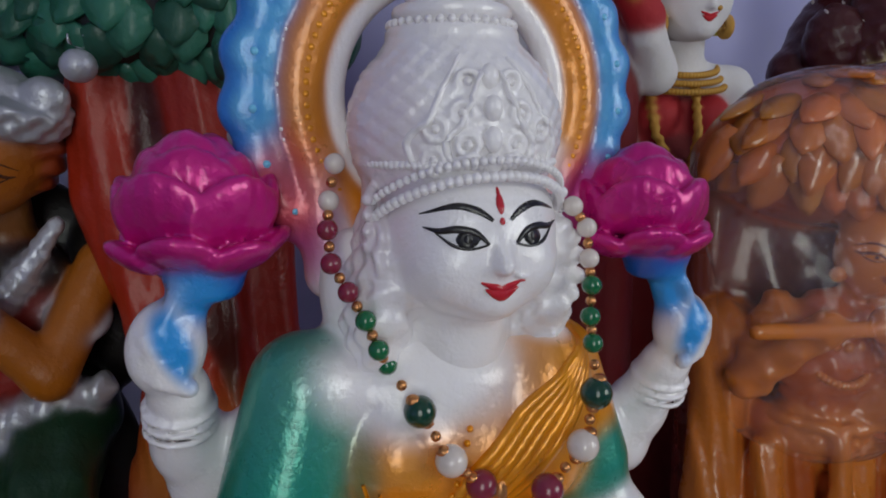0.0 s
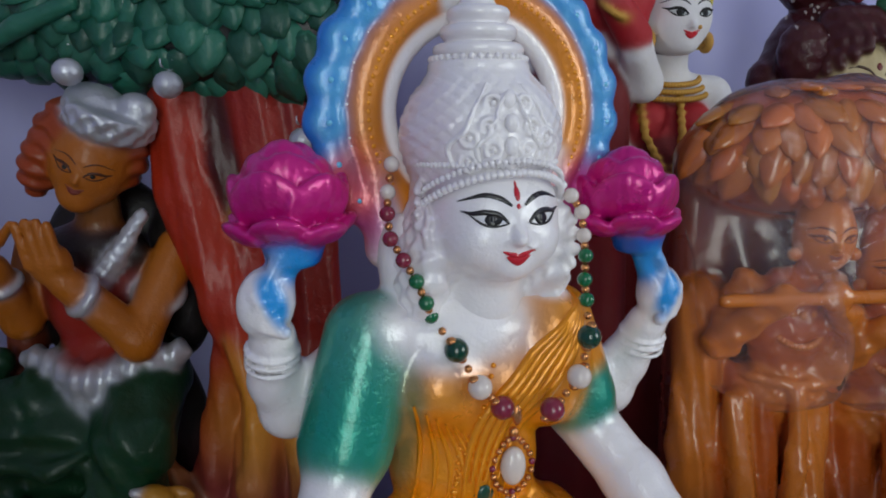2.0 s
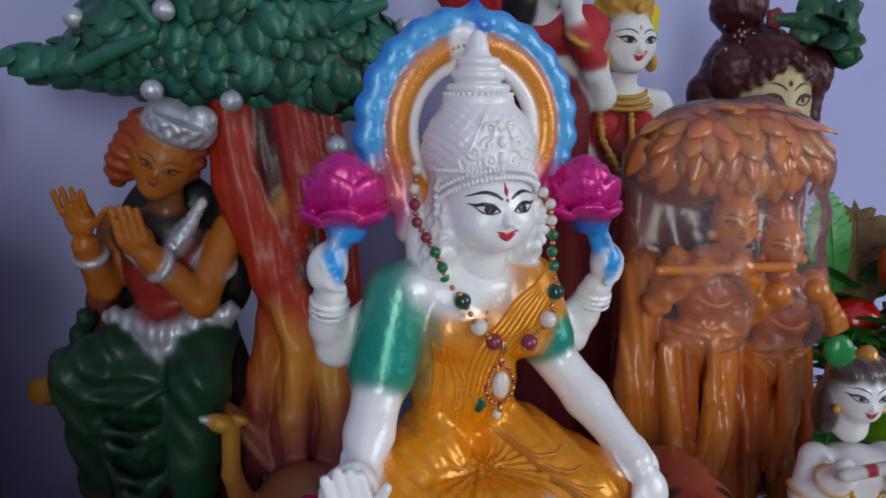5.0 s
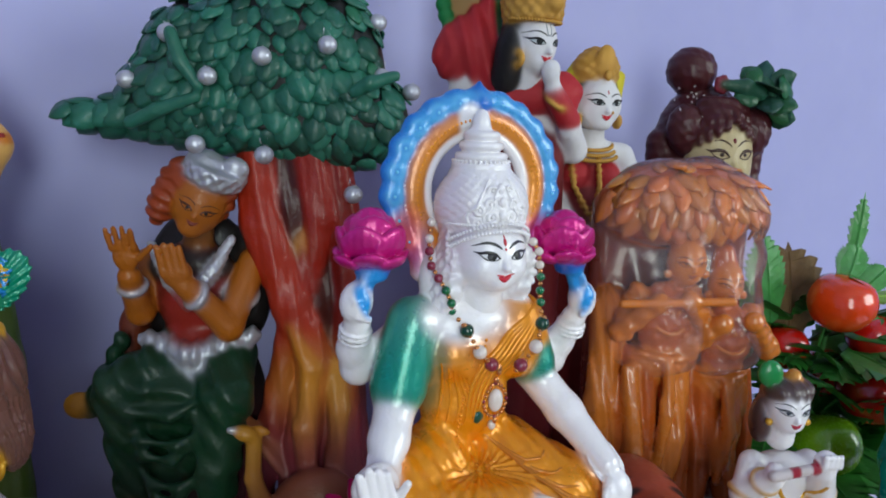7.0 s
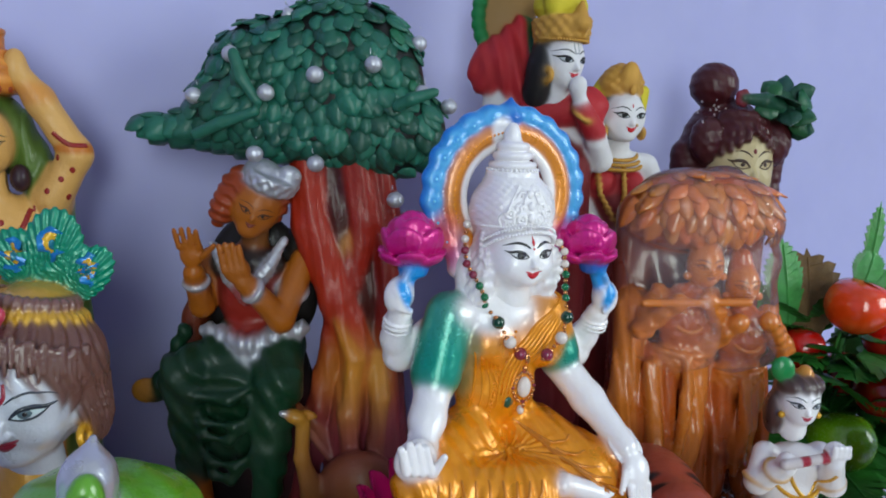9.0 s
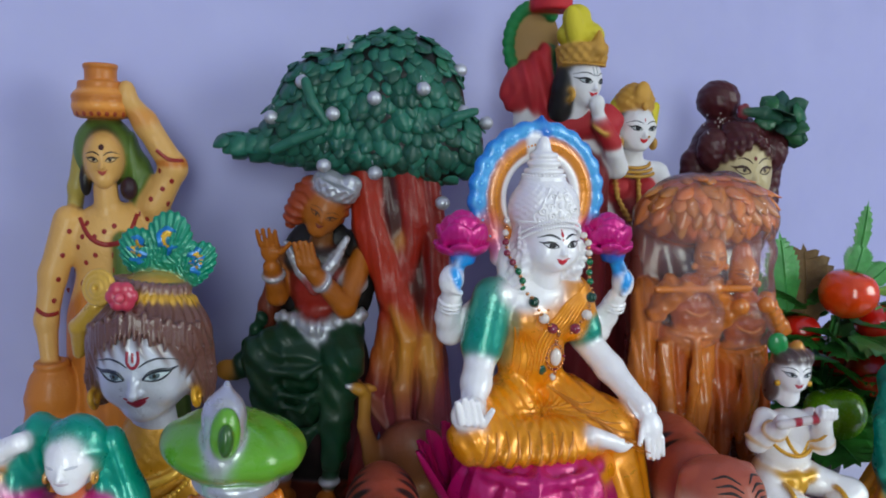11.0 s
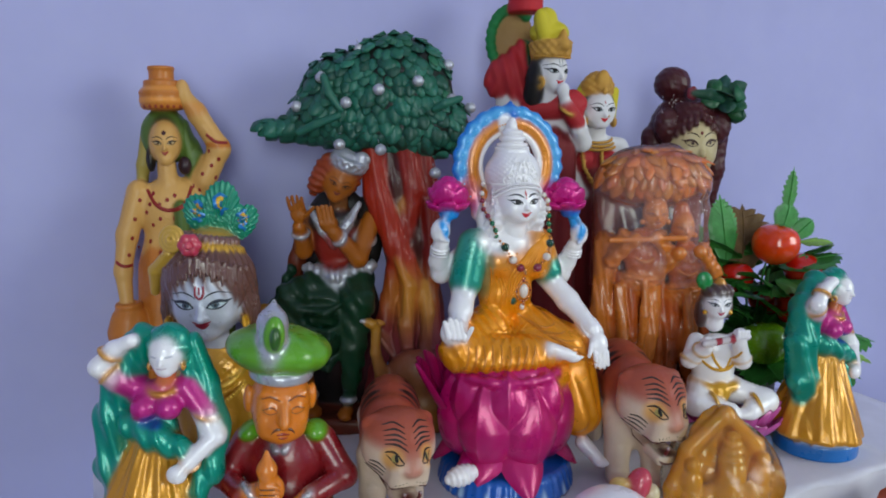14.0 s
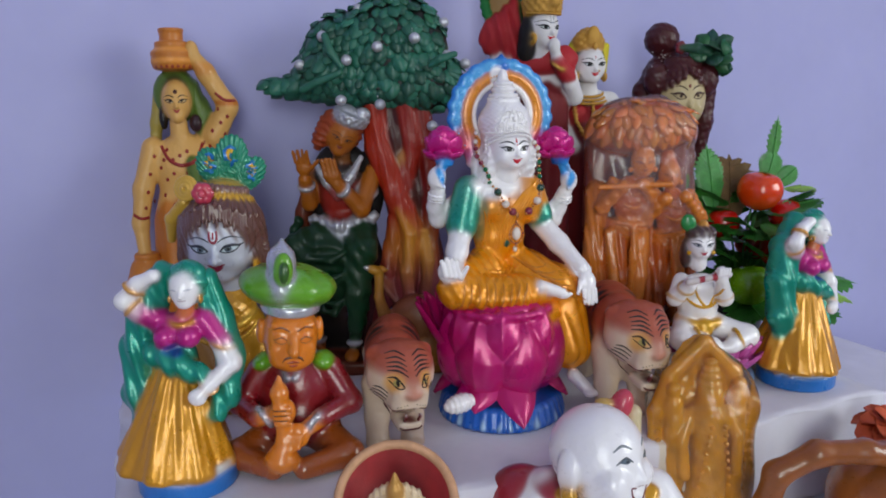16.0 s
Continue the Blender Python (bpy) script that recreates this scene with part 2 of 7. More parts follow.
def surface(D, lo, h):
    """Quads on the zero level of a grid of distances."""
    S = D < 0
    n = D.shape
    corner = [(i, j, k) for i in (0, 1) for j in (0, 1) for k in (0, 1)]
    part_of = lambda A, o: A[o[0]:n[0] - 1 + o[0], o[1]:n[1] - 1 + o[1], o[2]:n[2] - 1 + o[2]]
    count = sum(part_of(S, o).astype(np.int8) for o in corner)
    cells = np.argwhere((count > 0) & (count < 8))
    index = np.full(tuple(m - 1 for m in n), -1, np.int64)
    index[tuple(cells.T)] = np.arange(len(cells))
    pos, num = np.zeros((len(cells), 3)), np.zeros(len(cells))
    val = {o: D[cells[:, 0] + o[0], cells[:, 1] + o[1], cells[:, 2] + o[2]] for o in corner}
    for a in corner:
        for ax in range(3):
            if a[ax] == 0:
                b = tuple(1 if i == ax else a[i] for i in range(3))
                da, db = val[a], val[b]
                cross = (da < 0) != (db < 0)
                t = np.where(cross, da / np.where(cross, da - db, 1), 0)
                p = np.tile(np.array(a, float), (len(cells), 1))
                p[:, ax] += t
                pos[cross] += p[cross]
                num[cross] += 1
    v = lo + h * (cells + pos / num[:, None])
    quads = []
    for ax in range(3):
        u, w = [(1, 2), (2, 0), (0, 1)][ax]
        sa = [slice(None)] * 3
        sb = [slice(None)] * 3
        sa[ax], sb[ax] = slice(0, -1), slice(1, None)
        A, B = S[tuple(sa)], S[tuple(sb)]
        for rising in (True, False):
            e = np.argwhere((A & ~B) if rising else (~A & B))
            e = e[(e[:, u] > 0) & (e[:, w] > 0) & (e[:, u] < n[u] - 1) & (e[:, w] < n[w] - 1)]
            q = []
            for du, dw in ((-1, -1), (0, -1), (0, 0), (-1, 0)):
                c = e.copy()
                c[:, u] += du
                c[:, w] += dw
                q.append(index[tuple(c.T)])
            q = np.stack(q, 1)
            quads.append(q if rising else q[:, ::-1])
    return v, np.concatenate(quads)


def mesh_of(name, v, f, c=None, scale=0.001, smooth=True):
    me = bpy.data.meshes.new(name)
    k = f.shape[1]
    me.vertices.add(len(v))
    me.vertices.foreach_set("co", (np.asarray(v) * scale).astype(np.float32).ravel())
    me.loops.add(f.size)
    me.loops.foreach_set("vertex_index", f.astype(np.int32).ravel())
    me.polygons.add(len(f))
    me.polygons.foreach_set("loop_start", np.arange(0, f.size, k, dtype=np.int32))
    me.polygons.foreach_set("use_smooth", np.full(len(f), smooth))
    me.update(calc_edges=True)
    if c is not None:
        layer = me.attributes.new("paint", "FLOAT_COLOR", "POINT")
        layer.data.foreach_set("color", np.asarray(c, np.float32).ravel())
    me.validate()
    return me


def figure(name, clays, mat, m, label, category="statue", group=""):
    """One statue as one mesh, from one or more lumps of clay."""
    vs, fs, cs, base = [], [], [], 0
    for cl in clays:
        v, f, c = cl.skin()
        vs.append(v), fs.append(f + base), cs.append(c)
        base += len(v)
    me = mesh_of(name, np.concatenate(vs), np.concatenate(fs), np.concatenate(cs))
    me.materials.append(mat)
    ob = new(name, me)
    ob.matrix_world = m
    return tagged(ob, label, category, group)


def part(name, bm, mat, parent=None, label="", m=None, smooth=False):
    """One bmesh as one mesh object under a thing or a part."""
    me = bpy.data.meshes.new(name)
    bmesh.ops.recalc_face_normals(bm, faces=bm.faces)
    for f in bm.faces:
        f.smooth = smooth
    bm.to_mesh(me)
    bm.free()
    me.materials.append(mat)
    ob = new(name, me)
    if parent:
        ob.parent = parent
    if m is not None:
        ob.matrix_local = m
    return tagged(ob, label)


def block(x0, x1, y0, y1, z0, z1, bevel=0.0, bm=None):
    bm = bm or bmesh.new()
    made = bmesh.ops.create_cube(bm, size=1, matrix=Matrix.Translation(((x0 + x1) / 2, (y0 + y1) / 2, (z0 + z1) / 2)) @ Matrix.Diagonal((x1 - x0, y1 - y0, z1 - z0, 1)))
    if bevel:
        edges = {e for v in made["verts"] for e in v.link_edges}
        bmesh.ops.bevel(bm, geom=list(edges), offset=bevel, segments=3, affect="EDGES", profile=0.5)
    return bm


def spot(x, y, z=TOP, yaw=0.0):
    """A place on the plan as seen from the walk's start, x to its right and y ahead, turned with the walk."""
    a = radians(TURN)
    return pose(x * math.cos(a) - y * math.sin(a), x * math.sin(a) + y * math.cos(a), z, 0, 0, TURN + yaw)


# ---- the room ----
BACK = 0.40
room = [("wall_north", (-2.4, 2.2, BACK, BACK + 0.15, 0, 2.7), WALL), ("wall_west", (-2.55, -2.4, -2.75, BACK + 0.15, 0, 2.7), WALL),
        ("floor", (-2.55, 2.35, -2.75, BACK + 0.15, -0.1, 0), FLOOR), ("ceiling", (-2.55, 2.35, -2.75, BACK + 0.15, 2.7, 2.8), CEIL)]
for nm, dims, mat in room:
    tagged(part(nm, block(*dims), mat), "plain " + nm.split("_")[0] + " of a lavender-painted room", nm.split("_")[0], kind="structure")
bm = block(2.2, 2.35, -2.75, BACK + 0.15, 0, 1.0)          # east wall with the window opening
block(2.2, 2.35, -2.75, BACK + 0.15, 2.3, 2.7, bm=bm)
block(2.2, 2.35, -2.75, -2.5, 1.0, 2.3, bm=bm)
block(2.2, 2.35, -1.1, BACK + 0.15, 1.0, 2.3, bm=bm)
tagged(part("wall_east", bm, WALL), "lavender-painted wall with a window opening", "wall", kind="structure")
bm = block(-2.4, -1.4, -2.75, -2.6, 0, 2.7)                # south wall, unseen, with an opening for the added fill lamp
block(-0.4, 2.2, -2.75, -2.6, 0, 2.7, bm=bm)
block(-1.4, -0.4, -2.75, -2.6, 2.5, 2.7, bm=bm)
tagged(part("wall_south", bm, WALL), "unseen lavender-painted wall with an opening for the fill light", "wall", kind="structure")


# ---- the stepped display under a white cloth ----
def draped(x0, x1, y0, y1, z0, z1, seed):
    """A cloth-covered step: gently uneven top, hanging sides with shallow folds."""
    bm = block(x0, x1, y0, y1, z0, z1)
    bmesh.ops.subdivide_edges(bm, edges=bm.edges, cuts=40, use_grid_fill=True)
    for v in bm.verts:
        p = v.co
        side = min(p.x - x0, x1 - p.x, p.y - y0)
        n1 = noise.noise(Vector((p.x * 9 + seed, p.y * 9, p.z * 5)))
        if z1 - p.z < 1e-5:
            p.z += 0.0012 * n1 - (0.001 if side < 1e-5 else 0.0)
        else:
            fold = 0.003 * math.sin(p.x * 70 + 2 * n1) + 0.004 * n1
            if p.y - y0 < 1e-5:
                p.y += fold
            if p.x - x0 < 1e-5 or x1 - p.x < 1e-5:
                p.x += 0.003 * math.sin(p.y * 60 + 2 * n1)
    return bm


step = tagged(part("display_step", draped(-0.292, 0.417, 0.012, BACK - 0.004, LOW + 0.004, TOP, 1.0), CLOTH, smooth=True),
              "raised display step draped in white cloth against the wall", "display stand")
table = tagged(part("table", draped(-0.30, 0.78, -0.26, BACK - 0.004, 0.02, LOW, 7.0), CLOTH, smooth=True),
               "low table under a white cloth against the lavender wall", "table")


# ---- paints ----
WHITE, IVORY = lin(246, 243, 245, 0.03), lin(226, 224, 222)
MAGENTA, PINK = lin(204, 6, 130, 0.3), lin(222, 70, 160, 0.1)
GOLD, DGOLD = lin(236, 150, 4, 0.35), lin(170, 100, 10, 0.25)
TEAL, BLUE, SKY = lin(0, 146, 124, 0.3), lin(6, 92, 190, 0.05), lin(24, 146, 222, 0.05)
RED, LIP, BLACK = lin(170, 20, 30), lin(190, 12, 36), lin(16, 15, 18)
SILVER = lin(196, 198, 206, 0.55)


def move(x, y, z, rx=0, ry=0, rz=0):
    """A pose in millimetres."""
    return pose(x, y, z, rx, ry, rz)


def face(cl, x, z, s, lip=LIP, dark=BLACK, iris=BLACK, white=IVORY, brow=1.0, eyes=1.0, w=1.0):
    """Painted brows, eyes and lips on a head that looks towards -y, s millimetres to the unit."""
    for side in (-1, 1):
        e = x + side * 7.0 * s * w
        f = lambda a, b: (e + side * a * s, z + b * s)
        if eyes:
            cl.stroke([f(-3.6, -0.9), f(0, 0.1), f(4.4, 0.9)], [0.15 * s, 1.25 * s * eyes, 1.5 * s * eyes, 1.05 * s * eyes, 0.15 * s], white, 0.05 * s)
            cl.dot(e - side * 0.3 * s, z + 0.15 * s, 2.35 * s * eyes, 1.75 * s * eyes, iris, 0.3 * s)
            cl.dot(e - side * 0.3 * s, z + 0.2 * s, 1.0 * s * eyes, 0.9 * s * eyes, BLACK, 0.42 * s)
            cl.stroke([f(-4.2, -0.9), f(-1.7, 1.4), f(1.6, 2.0), f(4.4, 1.6), f(6.8, 2.2)], [0.25 * s, 0.7 * s, 0.8 * s, 0.6 * s, 0.1 * s], dark, 0.52 * s, 20)
            cl.stroke([f(-4.2, -0.9), f(-0.8, -1.7), f(2.4, -1.0), f(5.2, 1.4)], [0.2 * s, 0.28 * s, 0.38 * s, 0.1 * s], dark, 0.45 * s)
        if brow:
            cl.stroke([f(-5.2, 3.6), f(-2.4, 5.5), f(1.6, 6.3), f(7.2, 4.6)], [0.35 * s * brow, 0.75 * s * brow, 0.7 * s * brow, 0.1 * s], dark, 0.22 * s, 18)
    cl.stroke([(x - 4.4 * s, z - 8.2 * s), (x - 1.2 * s, z - 9.5 * s), (x, z - 9.9 * s), (x + 1.2 * s, z - 9.5 * s), (x + 4.4 * s, z - 8.0 * s)],
              [0.1 * s, 0.9 * s, 0.75 * s, 0.9 * s, 0.1 * s], lip, 0.4 * s)
    cl.stroke([(x - 3.4 * s, z - 9.7 * s), (x, z - 11.0 * s), (x + 3.4 * s, z - 9.5 * s)], [0.1 * s, 1.4 * s, 0.1 * s], lip, 0.5 * s)


def nose(cl, x, y, z, s, col):
    cl.cap((x, y + 1.6 * s, z + 1.5 * s), (x, y - 2.0 * s, z - 5.2 * s), 1.15 * s, 1.9 * s, col, 1.9 * s)
    for side in (-1, 1):
        cl.ell((x + side * 1.7 * s, y + 0.4 * s, z - 5.5 * s), (1.2 * s, 1.4 * s, 1.1 * s), col, 1.0 * s)


def beads(cl, c, R, r, n, col, squash=1.0, a0=0, a1=360, tilt=0.0, plane="xy"):
    """A row of small round beads along an arc."""
    for i in range(n):
        a = radians(a0 + (a1 - a0) * i / n)
        if plane == "xy":
            p = (c[0] + R * math.cos(a), c[1] + R * squash * math.sin(a), c[2] - tilt * math.sin(a))
        else:
            p = (c[0] + R * math.cos(a), c[1], c[2] + R * squash * math.sin(a))
        cl.ball(p, r, col, 5, 7)


def petal(cl, base, tip, w, belly, col, normal, end=0.3):
    """A cupped petal as a closed thick leaf of clay."""
    base, tip, nrm = Vector(base), Vector(tip), Vector(normal).normalized()
    mid = (base + tip) / 2 + nrm * belly
    side = (tip - base).cross(nrm).normalized()
    nrm2 = side.cross(tip - base).normalized()
    v, f, n, m = [], [], 11, 9
    for lay in (1, -1):
        for i in range(n):
            u = i / (n - 1)
            c = base * (1 - u) ** 2 + mid * 2 * u * (1 - u) + tip * u * u
            ww = w * (math.sin(math.pi * min(1, u * 0.78 + 0.16)) ** 0.8) * (1 if i < n - 1 else end)
            if end < 0.1:
                ww = w * (1 - u ** 1.7) * (0.8 + 0.2 * u) + 0.3
            for j in range(m):
                s = j / (m - 1) * 2 - 1
                edge = max(0.0, 1 - abs(s) ** 4)
                v.append(c + side * (ww * s) - nrm2 * (abs(s) ** 2 * ww * 0.35) + nrm2 * lay * (1.5 * edge + 0.1))
    for lay in (0, 1):
        o = lay * n * m
        for i in range(n - 1):
            for j in range(m - 1):
                q = (o + i * m + j, o + i * m + j + 1, o + (i + 1) * m + j + 1, o + (i + 1) * m + j)
                f.append(q if lay == 0 else q[::-1])
    cl.sheet([tuple(p) for p in v], f, col)


def lotus_bud(cl, c, r, col):
    """An open lotus flower held up: rings of fat cupped petals round a heart."""
    x, y, z = c
    cl.ell((x, y, z - r * 0.1), (r * 0.66, r * 0.66, r * 0.7), col, 1.0, soft=0.5).ell((x, y, z - r * 0.66), (r * 0.8, r * 0.8, r * 0.16), col, 2.0, soft=0.5)
    vein = lambda q: 0.12 * np.sin(q[..., 0] * 1.6) + 0.05 * np.abs(q[..., 0]) * np.clip(q[..., 2] * 0.25, 0, 2)
    for ring, (n, out, up, wide, thick, tall, tilt) in enumerate(((3, 0.26, 0.46, 0.5, 0.3, 0.46, -12), (5, 0.52, 0.22, 0.64, 0.24, 0.52, 4), (5, 0.76, -0.06, 0.68, 0.2, 0.54, 22), (7, 0.84, -0.56, 0.5, 0.15, 0.38, 58))):
        for i in range(n):
            a = 2 * math.pi * (i + 0.5 * (ring % 2) + 0.12 * math.sin(i * 5.3 + ring * 2)) / n + 0.2
            lift = up + 0.06 * math.sin(i * 3.7 + ring * 1.9)
            cl.ell((x + math.cos(a) * r * out, y + math.sin(a) * r * out, z + lift * r), (wide * r, thick * r, tall * r), col, 0.5, (-tilt, 0, math.degrees(a) - 90), vein, 0.5)


# ---- the pearl-white seated goddess figure on a lotus seat ----
def seated_goddess():
    AX = move(12, 24, -3)
    HEAD = AX @ move(3, -5, 250, 0, 0, -2) @ Matrix.Diagonal((1.08, 1.08, 1.07, 1)) @ move(0, 5, -250)
    b = Clay(0.95, AX)
    # torso and hips
    b.ell((0, 3, 196), (30, 20, 30), GOLD, 4, soft=2.5).ell((0, 4, 168), (26, 19, 24), GOLD, 6, soft=2.5)
    b.ell((0, 2, 214), (33, 17, 13), WHITE, 6, soft=4)
    b.ell((-13, -9, 199), (13, 11, 12), GOLD, 5).ell((13, -9, 199), (13, 11, 12), GOLD, 5)
    b.cap((0, 2, 222), (0, 0, 240), 12, 11.5, WHITE, 5)
    b.ell((-17, 4, 232), (11, 10, 20), WHITE, 4, (0, -14, 0)).ell((18, 4, 232), (10, 10, 19), WHITE, 4, (0, 14, 0))
    b.ell((25, -9, 204), (12, 13, 24), GOLD, 6, soft=1.5)
    # pleated sash over the shoulder
    fold = lambda p: 0.7 * np.sin(p[..., 0] * 0.62 + p[..., 2] * 0.3)
    # lap: folded leg, hanging leg, drape
    hem = lambda q: 1.1 * np.sin(np.arctan2(q[..., 1], q[..., 0]) * 30) + 0.5 * np.sin(np.arctan2(q[..., 1], q[..., 0]) * 13)
    b.ell((-4, -22, 122), (66, 38, 16), GOLD, 6, (4, 0, 0), hem, 2)
    b.cap((-22, -2, 136), (-60, -28, 128), 21, 17, GOLD, 8, fold, 2)
    b.cap((-56, -30, 126), (8, -46, 127), 13, 9, GOLD, 8, lambda p: 0.9 * np.sin(p[..., 0] * 0.75 - p[..., 2] * 0.25), 2)
    b.cap((22, 0, 134), (48, -34, 122), 21, 17, GOLD, 8, fold, 2)
    b.cap((49, -34, 120), (52, -42, 62), 17, 21, GOLD, 6, lambda p: 0.9 * np.sin(p[..., 0] * 0.5 + p[..., 1] * 0.5), 2)
    b.ell((57, -28, 80), (20, 22, 42), GOLD, 5, (0, -6, 0), lambda q: 0.9 * np.sin(q[..., 0] * 0.55 + q[..., 1] * 0.35), 2)
    b.cap((14, -54, 128), (34, -58, 121), 6.5, 5, WHITE, 2).ell((36, -58, 119), (7, 5, 4), WHITE, 1.5)
    for i in range(4):
        b.ell((42 - i * 1.2, -60 + i * 1.3, 119.5 + i * 0.4), (2.4, 1.6, 1.4), WHITE, 0.4)
    b.cap((52, -52, 36), (60, -64, 24), 7, 5.5, WHITE, 3).ell((62, -67, 22), (8, 7, 4), WHITE, 1.5)
    b.ell((-71, -60, 32), (15, 9, 8.5), WHITE, 1.5, (0, -8, 0), lambda q: 0.5 * np.sin(q[..., 0] * 1.4)).cap((-60, -46, 30), (-46, -30, 34), 9, 10, MAGENTA, 3)
    # front arms
    b.cap((-33, 2, 214), (-42, -2, 182), 14, 15, TEAL, 5, None, 1.2)
    b.cap((33, 2, 212), (40, -2, 186), 13, 13.5, TEAL, 5, None, 1.2)
    b.path([(-43, -3, 178), (-53, -16, 160), (-63, -30, 148)], [11, 10, 7], WHITE, 4)
    b.ell((-68, -36, 148), (12, 8, 13), WHITE, 3, (15, -20, 0))
    for i in range(4):
        b.cap((-76 + i * 4.6, -43, 146 - i), (-79 + i * 4.6, -43, 161 - abs(i - 1.2) * 2.0), 2.6, 2.1, WHITE, 0.8)
    b.tor((-61, -28, 150), 8, 1.4, WHITE, 0.5, (40, 15, 0)).tor((-59, -25, 153), 8.2, 1.2, WHITE, 0.5, (25, 15, 0)).cap((-60, -42, 142), (-56, -46, 152), 2.6, 2.0, WHITE, 1.0)
    b.path([(42, -3, 178), (52, -20, 160), (60, -48, 140)], [10.5, 10, 7.2], WHITE, 4)
    b.ell((62, -56, 128), (9, 5.5, 11), WHITE, 3, (-16, 0, 0))
    for i in range(4):
        b.cap((56 + i * 4.0, -60, 121), (56.5 + i * 4.0, -62, 107 + abs(i - 1.5) * 1.6), 2.2, 1.7, WHITE, 0.5)
    b.cap((54, -57, 129), (50, -60, 119), 2.3, 1.8, WHITE, 1)
    for i in range(3):
        b.tor((59 + i * 0.8, -45 - i * 2.4, 143 - i * 2.4), 8.2, 1.0, WHITE, 0.4, (52, -14, 0))
    # raised rear arms, each with a lotus
    for s, ox, oy, oz in ((-1, 1, 17, 0), (1, 11, 12, -9)):
        b.path([(s * 36, 12, 205), (ox + s * 56, oy + 6, oz + 186), (ox + s * 60, oy + 2, oz + 198), (ox + s * 62, oy - 8, oz + 215)], [9, 9, 8.5, 7.2], WHITE, 4)
        b.ell((ox + s * 64, oy - 12, oz + 227), (8.6, 7.5, 11), WHITE, 3, (0, s * -10, 0))
        for i in range(4):
            b.cap((ox + s * 60 + s * i * 2.2, oy - 18, oz + 219 + i * 3.2), (ox + s * 66 + s * i * 0.6, oy - 17, oz + 221 + i * 3.2), 2.2, 2, WHITE, 0.7)
        b.cap((ox + s * 66, oy - 15, oz + 229), (ox + s * 60, oy - 16, oz + 241), 2.6, 2.0, WHITE, 1.2)
        b.cap((ox + s * 60, oy - 12, oz + 232), (ox + s * 56, oy - 12, oz + 241), 4, 3.4, BLUE, 2, soft=2)
        for k in range(3):
            b.tor((ox + s * 62, oy - 6 + k * 0.8, oz + 211 - k * 2.6), 8.0, 0.9, WHITE, 0.4, (18, 0, 0))
        b.coat((ox + s * 63, oy - 21, oz + 230), (4.0, 7, 11), SKY, 0.8, (0, s * 22, 0))
        b.coat((ox + s * 57, oy - 12, oz + 240), (7, 12, 7), SKY, 0.9, amount=0.9)
        b.cyl((ox + s * 55, oy - 10, oz * 0.4 + 241), 7.5, 4, 2, BLUE, 3, taper=-0.35, soft=1.5)
        lotus_bud(b, (ox * 0.6 + s * 55, oy - 8, oz * 0.4 + 258), 17.2, MAGENTA)
    # airbrushed fades
    b.coat((34, 0, 212), (22, 26, 17), GOLD, 0.4)
    b.coat((-30, -8, 192), (10, 22, 34), TEAL, 0.5, amount=0.5)
    b.coat((-12, -14, 222), (22, 14, 16), WHITE, 0.6)
    b.coat((24, -8, 232), (10, 16, 8), WHITE, 0.6)
    b.coat((-50, 0, 162), (16, 22, 8), WHITE, 0.7)
    # halo: white inner rim, gold ring with beads, blue scalloped edge
    h = Clay(0.9, AX)
    h.tor((7, 12, 282), 30, 3.4, WHITE, 0.8, (90, 0, 0), soft=0.5)
    h.tor((7, 13, 282), 37.5, 6.6, lin(228, 140, 0, 0.2), 0.8, (90, 0, 0), soft=0.5)
    h.tor((7, 14, 282), 47, 5.4, lin(96, 186, 232, 0.05), 1.2, (90, 0, 0), soft=0.7)
    for i in range(17):
        a = radians(-35 + 250 * i / 16)
        x, z = 7 + 49.5 * math.cos(a), 282 + 47 * math.sin(a)
        h.ell((x, 13, z), (6.6, 4.0, 6.6), lin(8, 112, 206, 0.05), 4.0, soft=2.2)
        h.tor((7 + (x - 7) * 0.985, 9.4, 282 + (z - 282) * 0.985), 3.2, 0.9, lin(110, 196, 236, 0.1), 0.4, (90, 0, 0))
        h.ball((7 + (x - 7) * 0.985, 8.8, 282 + (z - 282) * 0.985), 1.3, lin(110, 196, 236, 0.1))
    h.cap((7, 13, 328), (7, 12, 338), 7, 1.2, BLUE, 3)
    beads(h, (7, 7.2, 282), 37, 1.15, 64, GOLD, plane="xz", a0=-40, a1=220)
    beads(h, (7, 9.5, 282), 42.8, 0.8, 78, WHITE, plane="xz", a0=-40, a1=220)
    h.coat((-40, 10, 250), (16, 20, 16), MAGENTA, 0.9, amount=0.85).coat((48, 10, 250), (16, 20, 16), MAGENTA, 0.9, amount=0.85)
    h.coat((-34, 10, 262), (9, 16, 12), lin(225, 90, 10, 0.2), 0.8, amount=0.6)
    h.coat((0, 8, 318), (7, 10, 9), WHITE, 0.6)
    h.cap((-24, 10, 240), (-28, 12, 268), 7, 4, WHITE, 3)
    h.cap((32, 10, 240), (38, 12, 268), 7, 4, WHITE, 3)
    # head and jewelled crown
    f = Clay(0.62, HEAD)
    skin = WHITE
    f.ell((0, -9, 252), (19, 19, 17.5), skin, 4).ell((0, -16, 244), (14, 11, 9), skin, 6).ell((0, -22, 239), (5, 4.5, 3.6), skin, 4)
    f.ell((-8, -20, 246), (6, 6, 6), skin, 4).ell((8, -20, 246), (6, 6, 6), skin, 4)
    nose(f, 0, -27.5, 252.5, 1.0, skin)
    f.cap((0, -4, 238), (0, -2, 226), 11.5, 12, skin, 5)
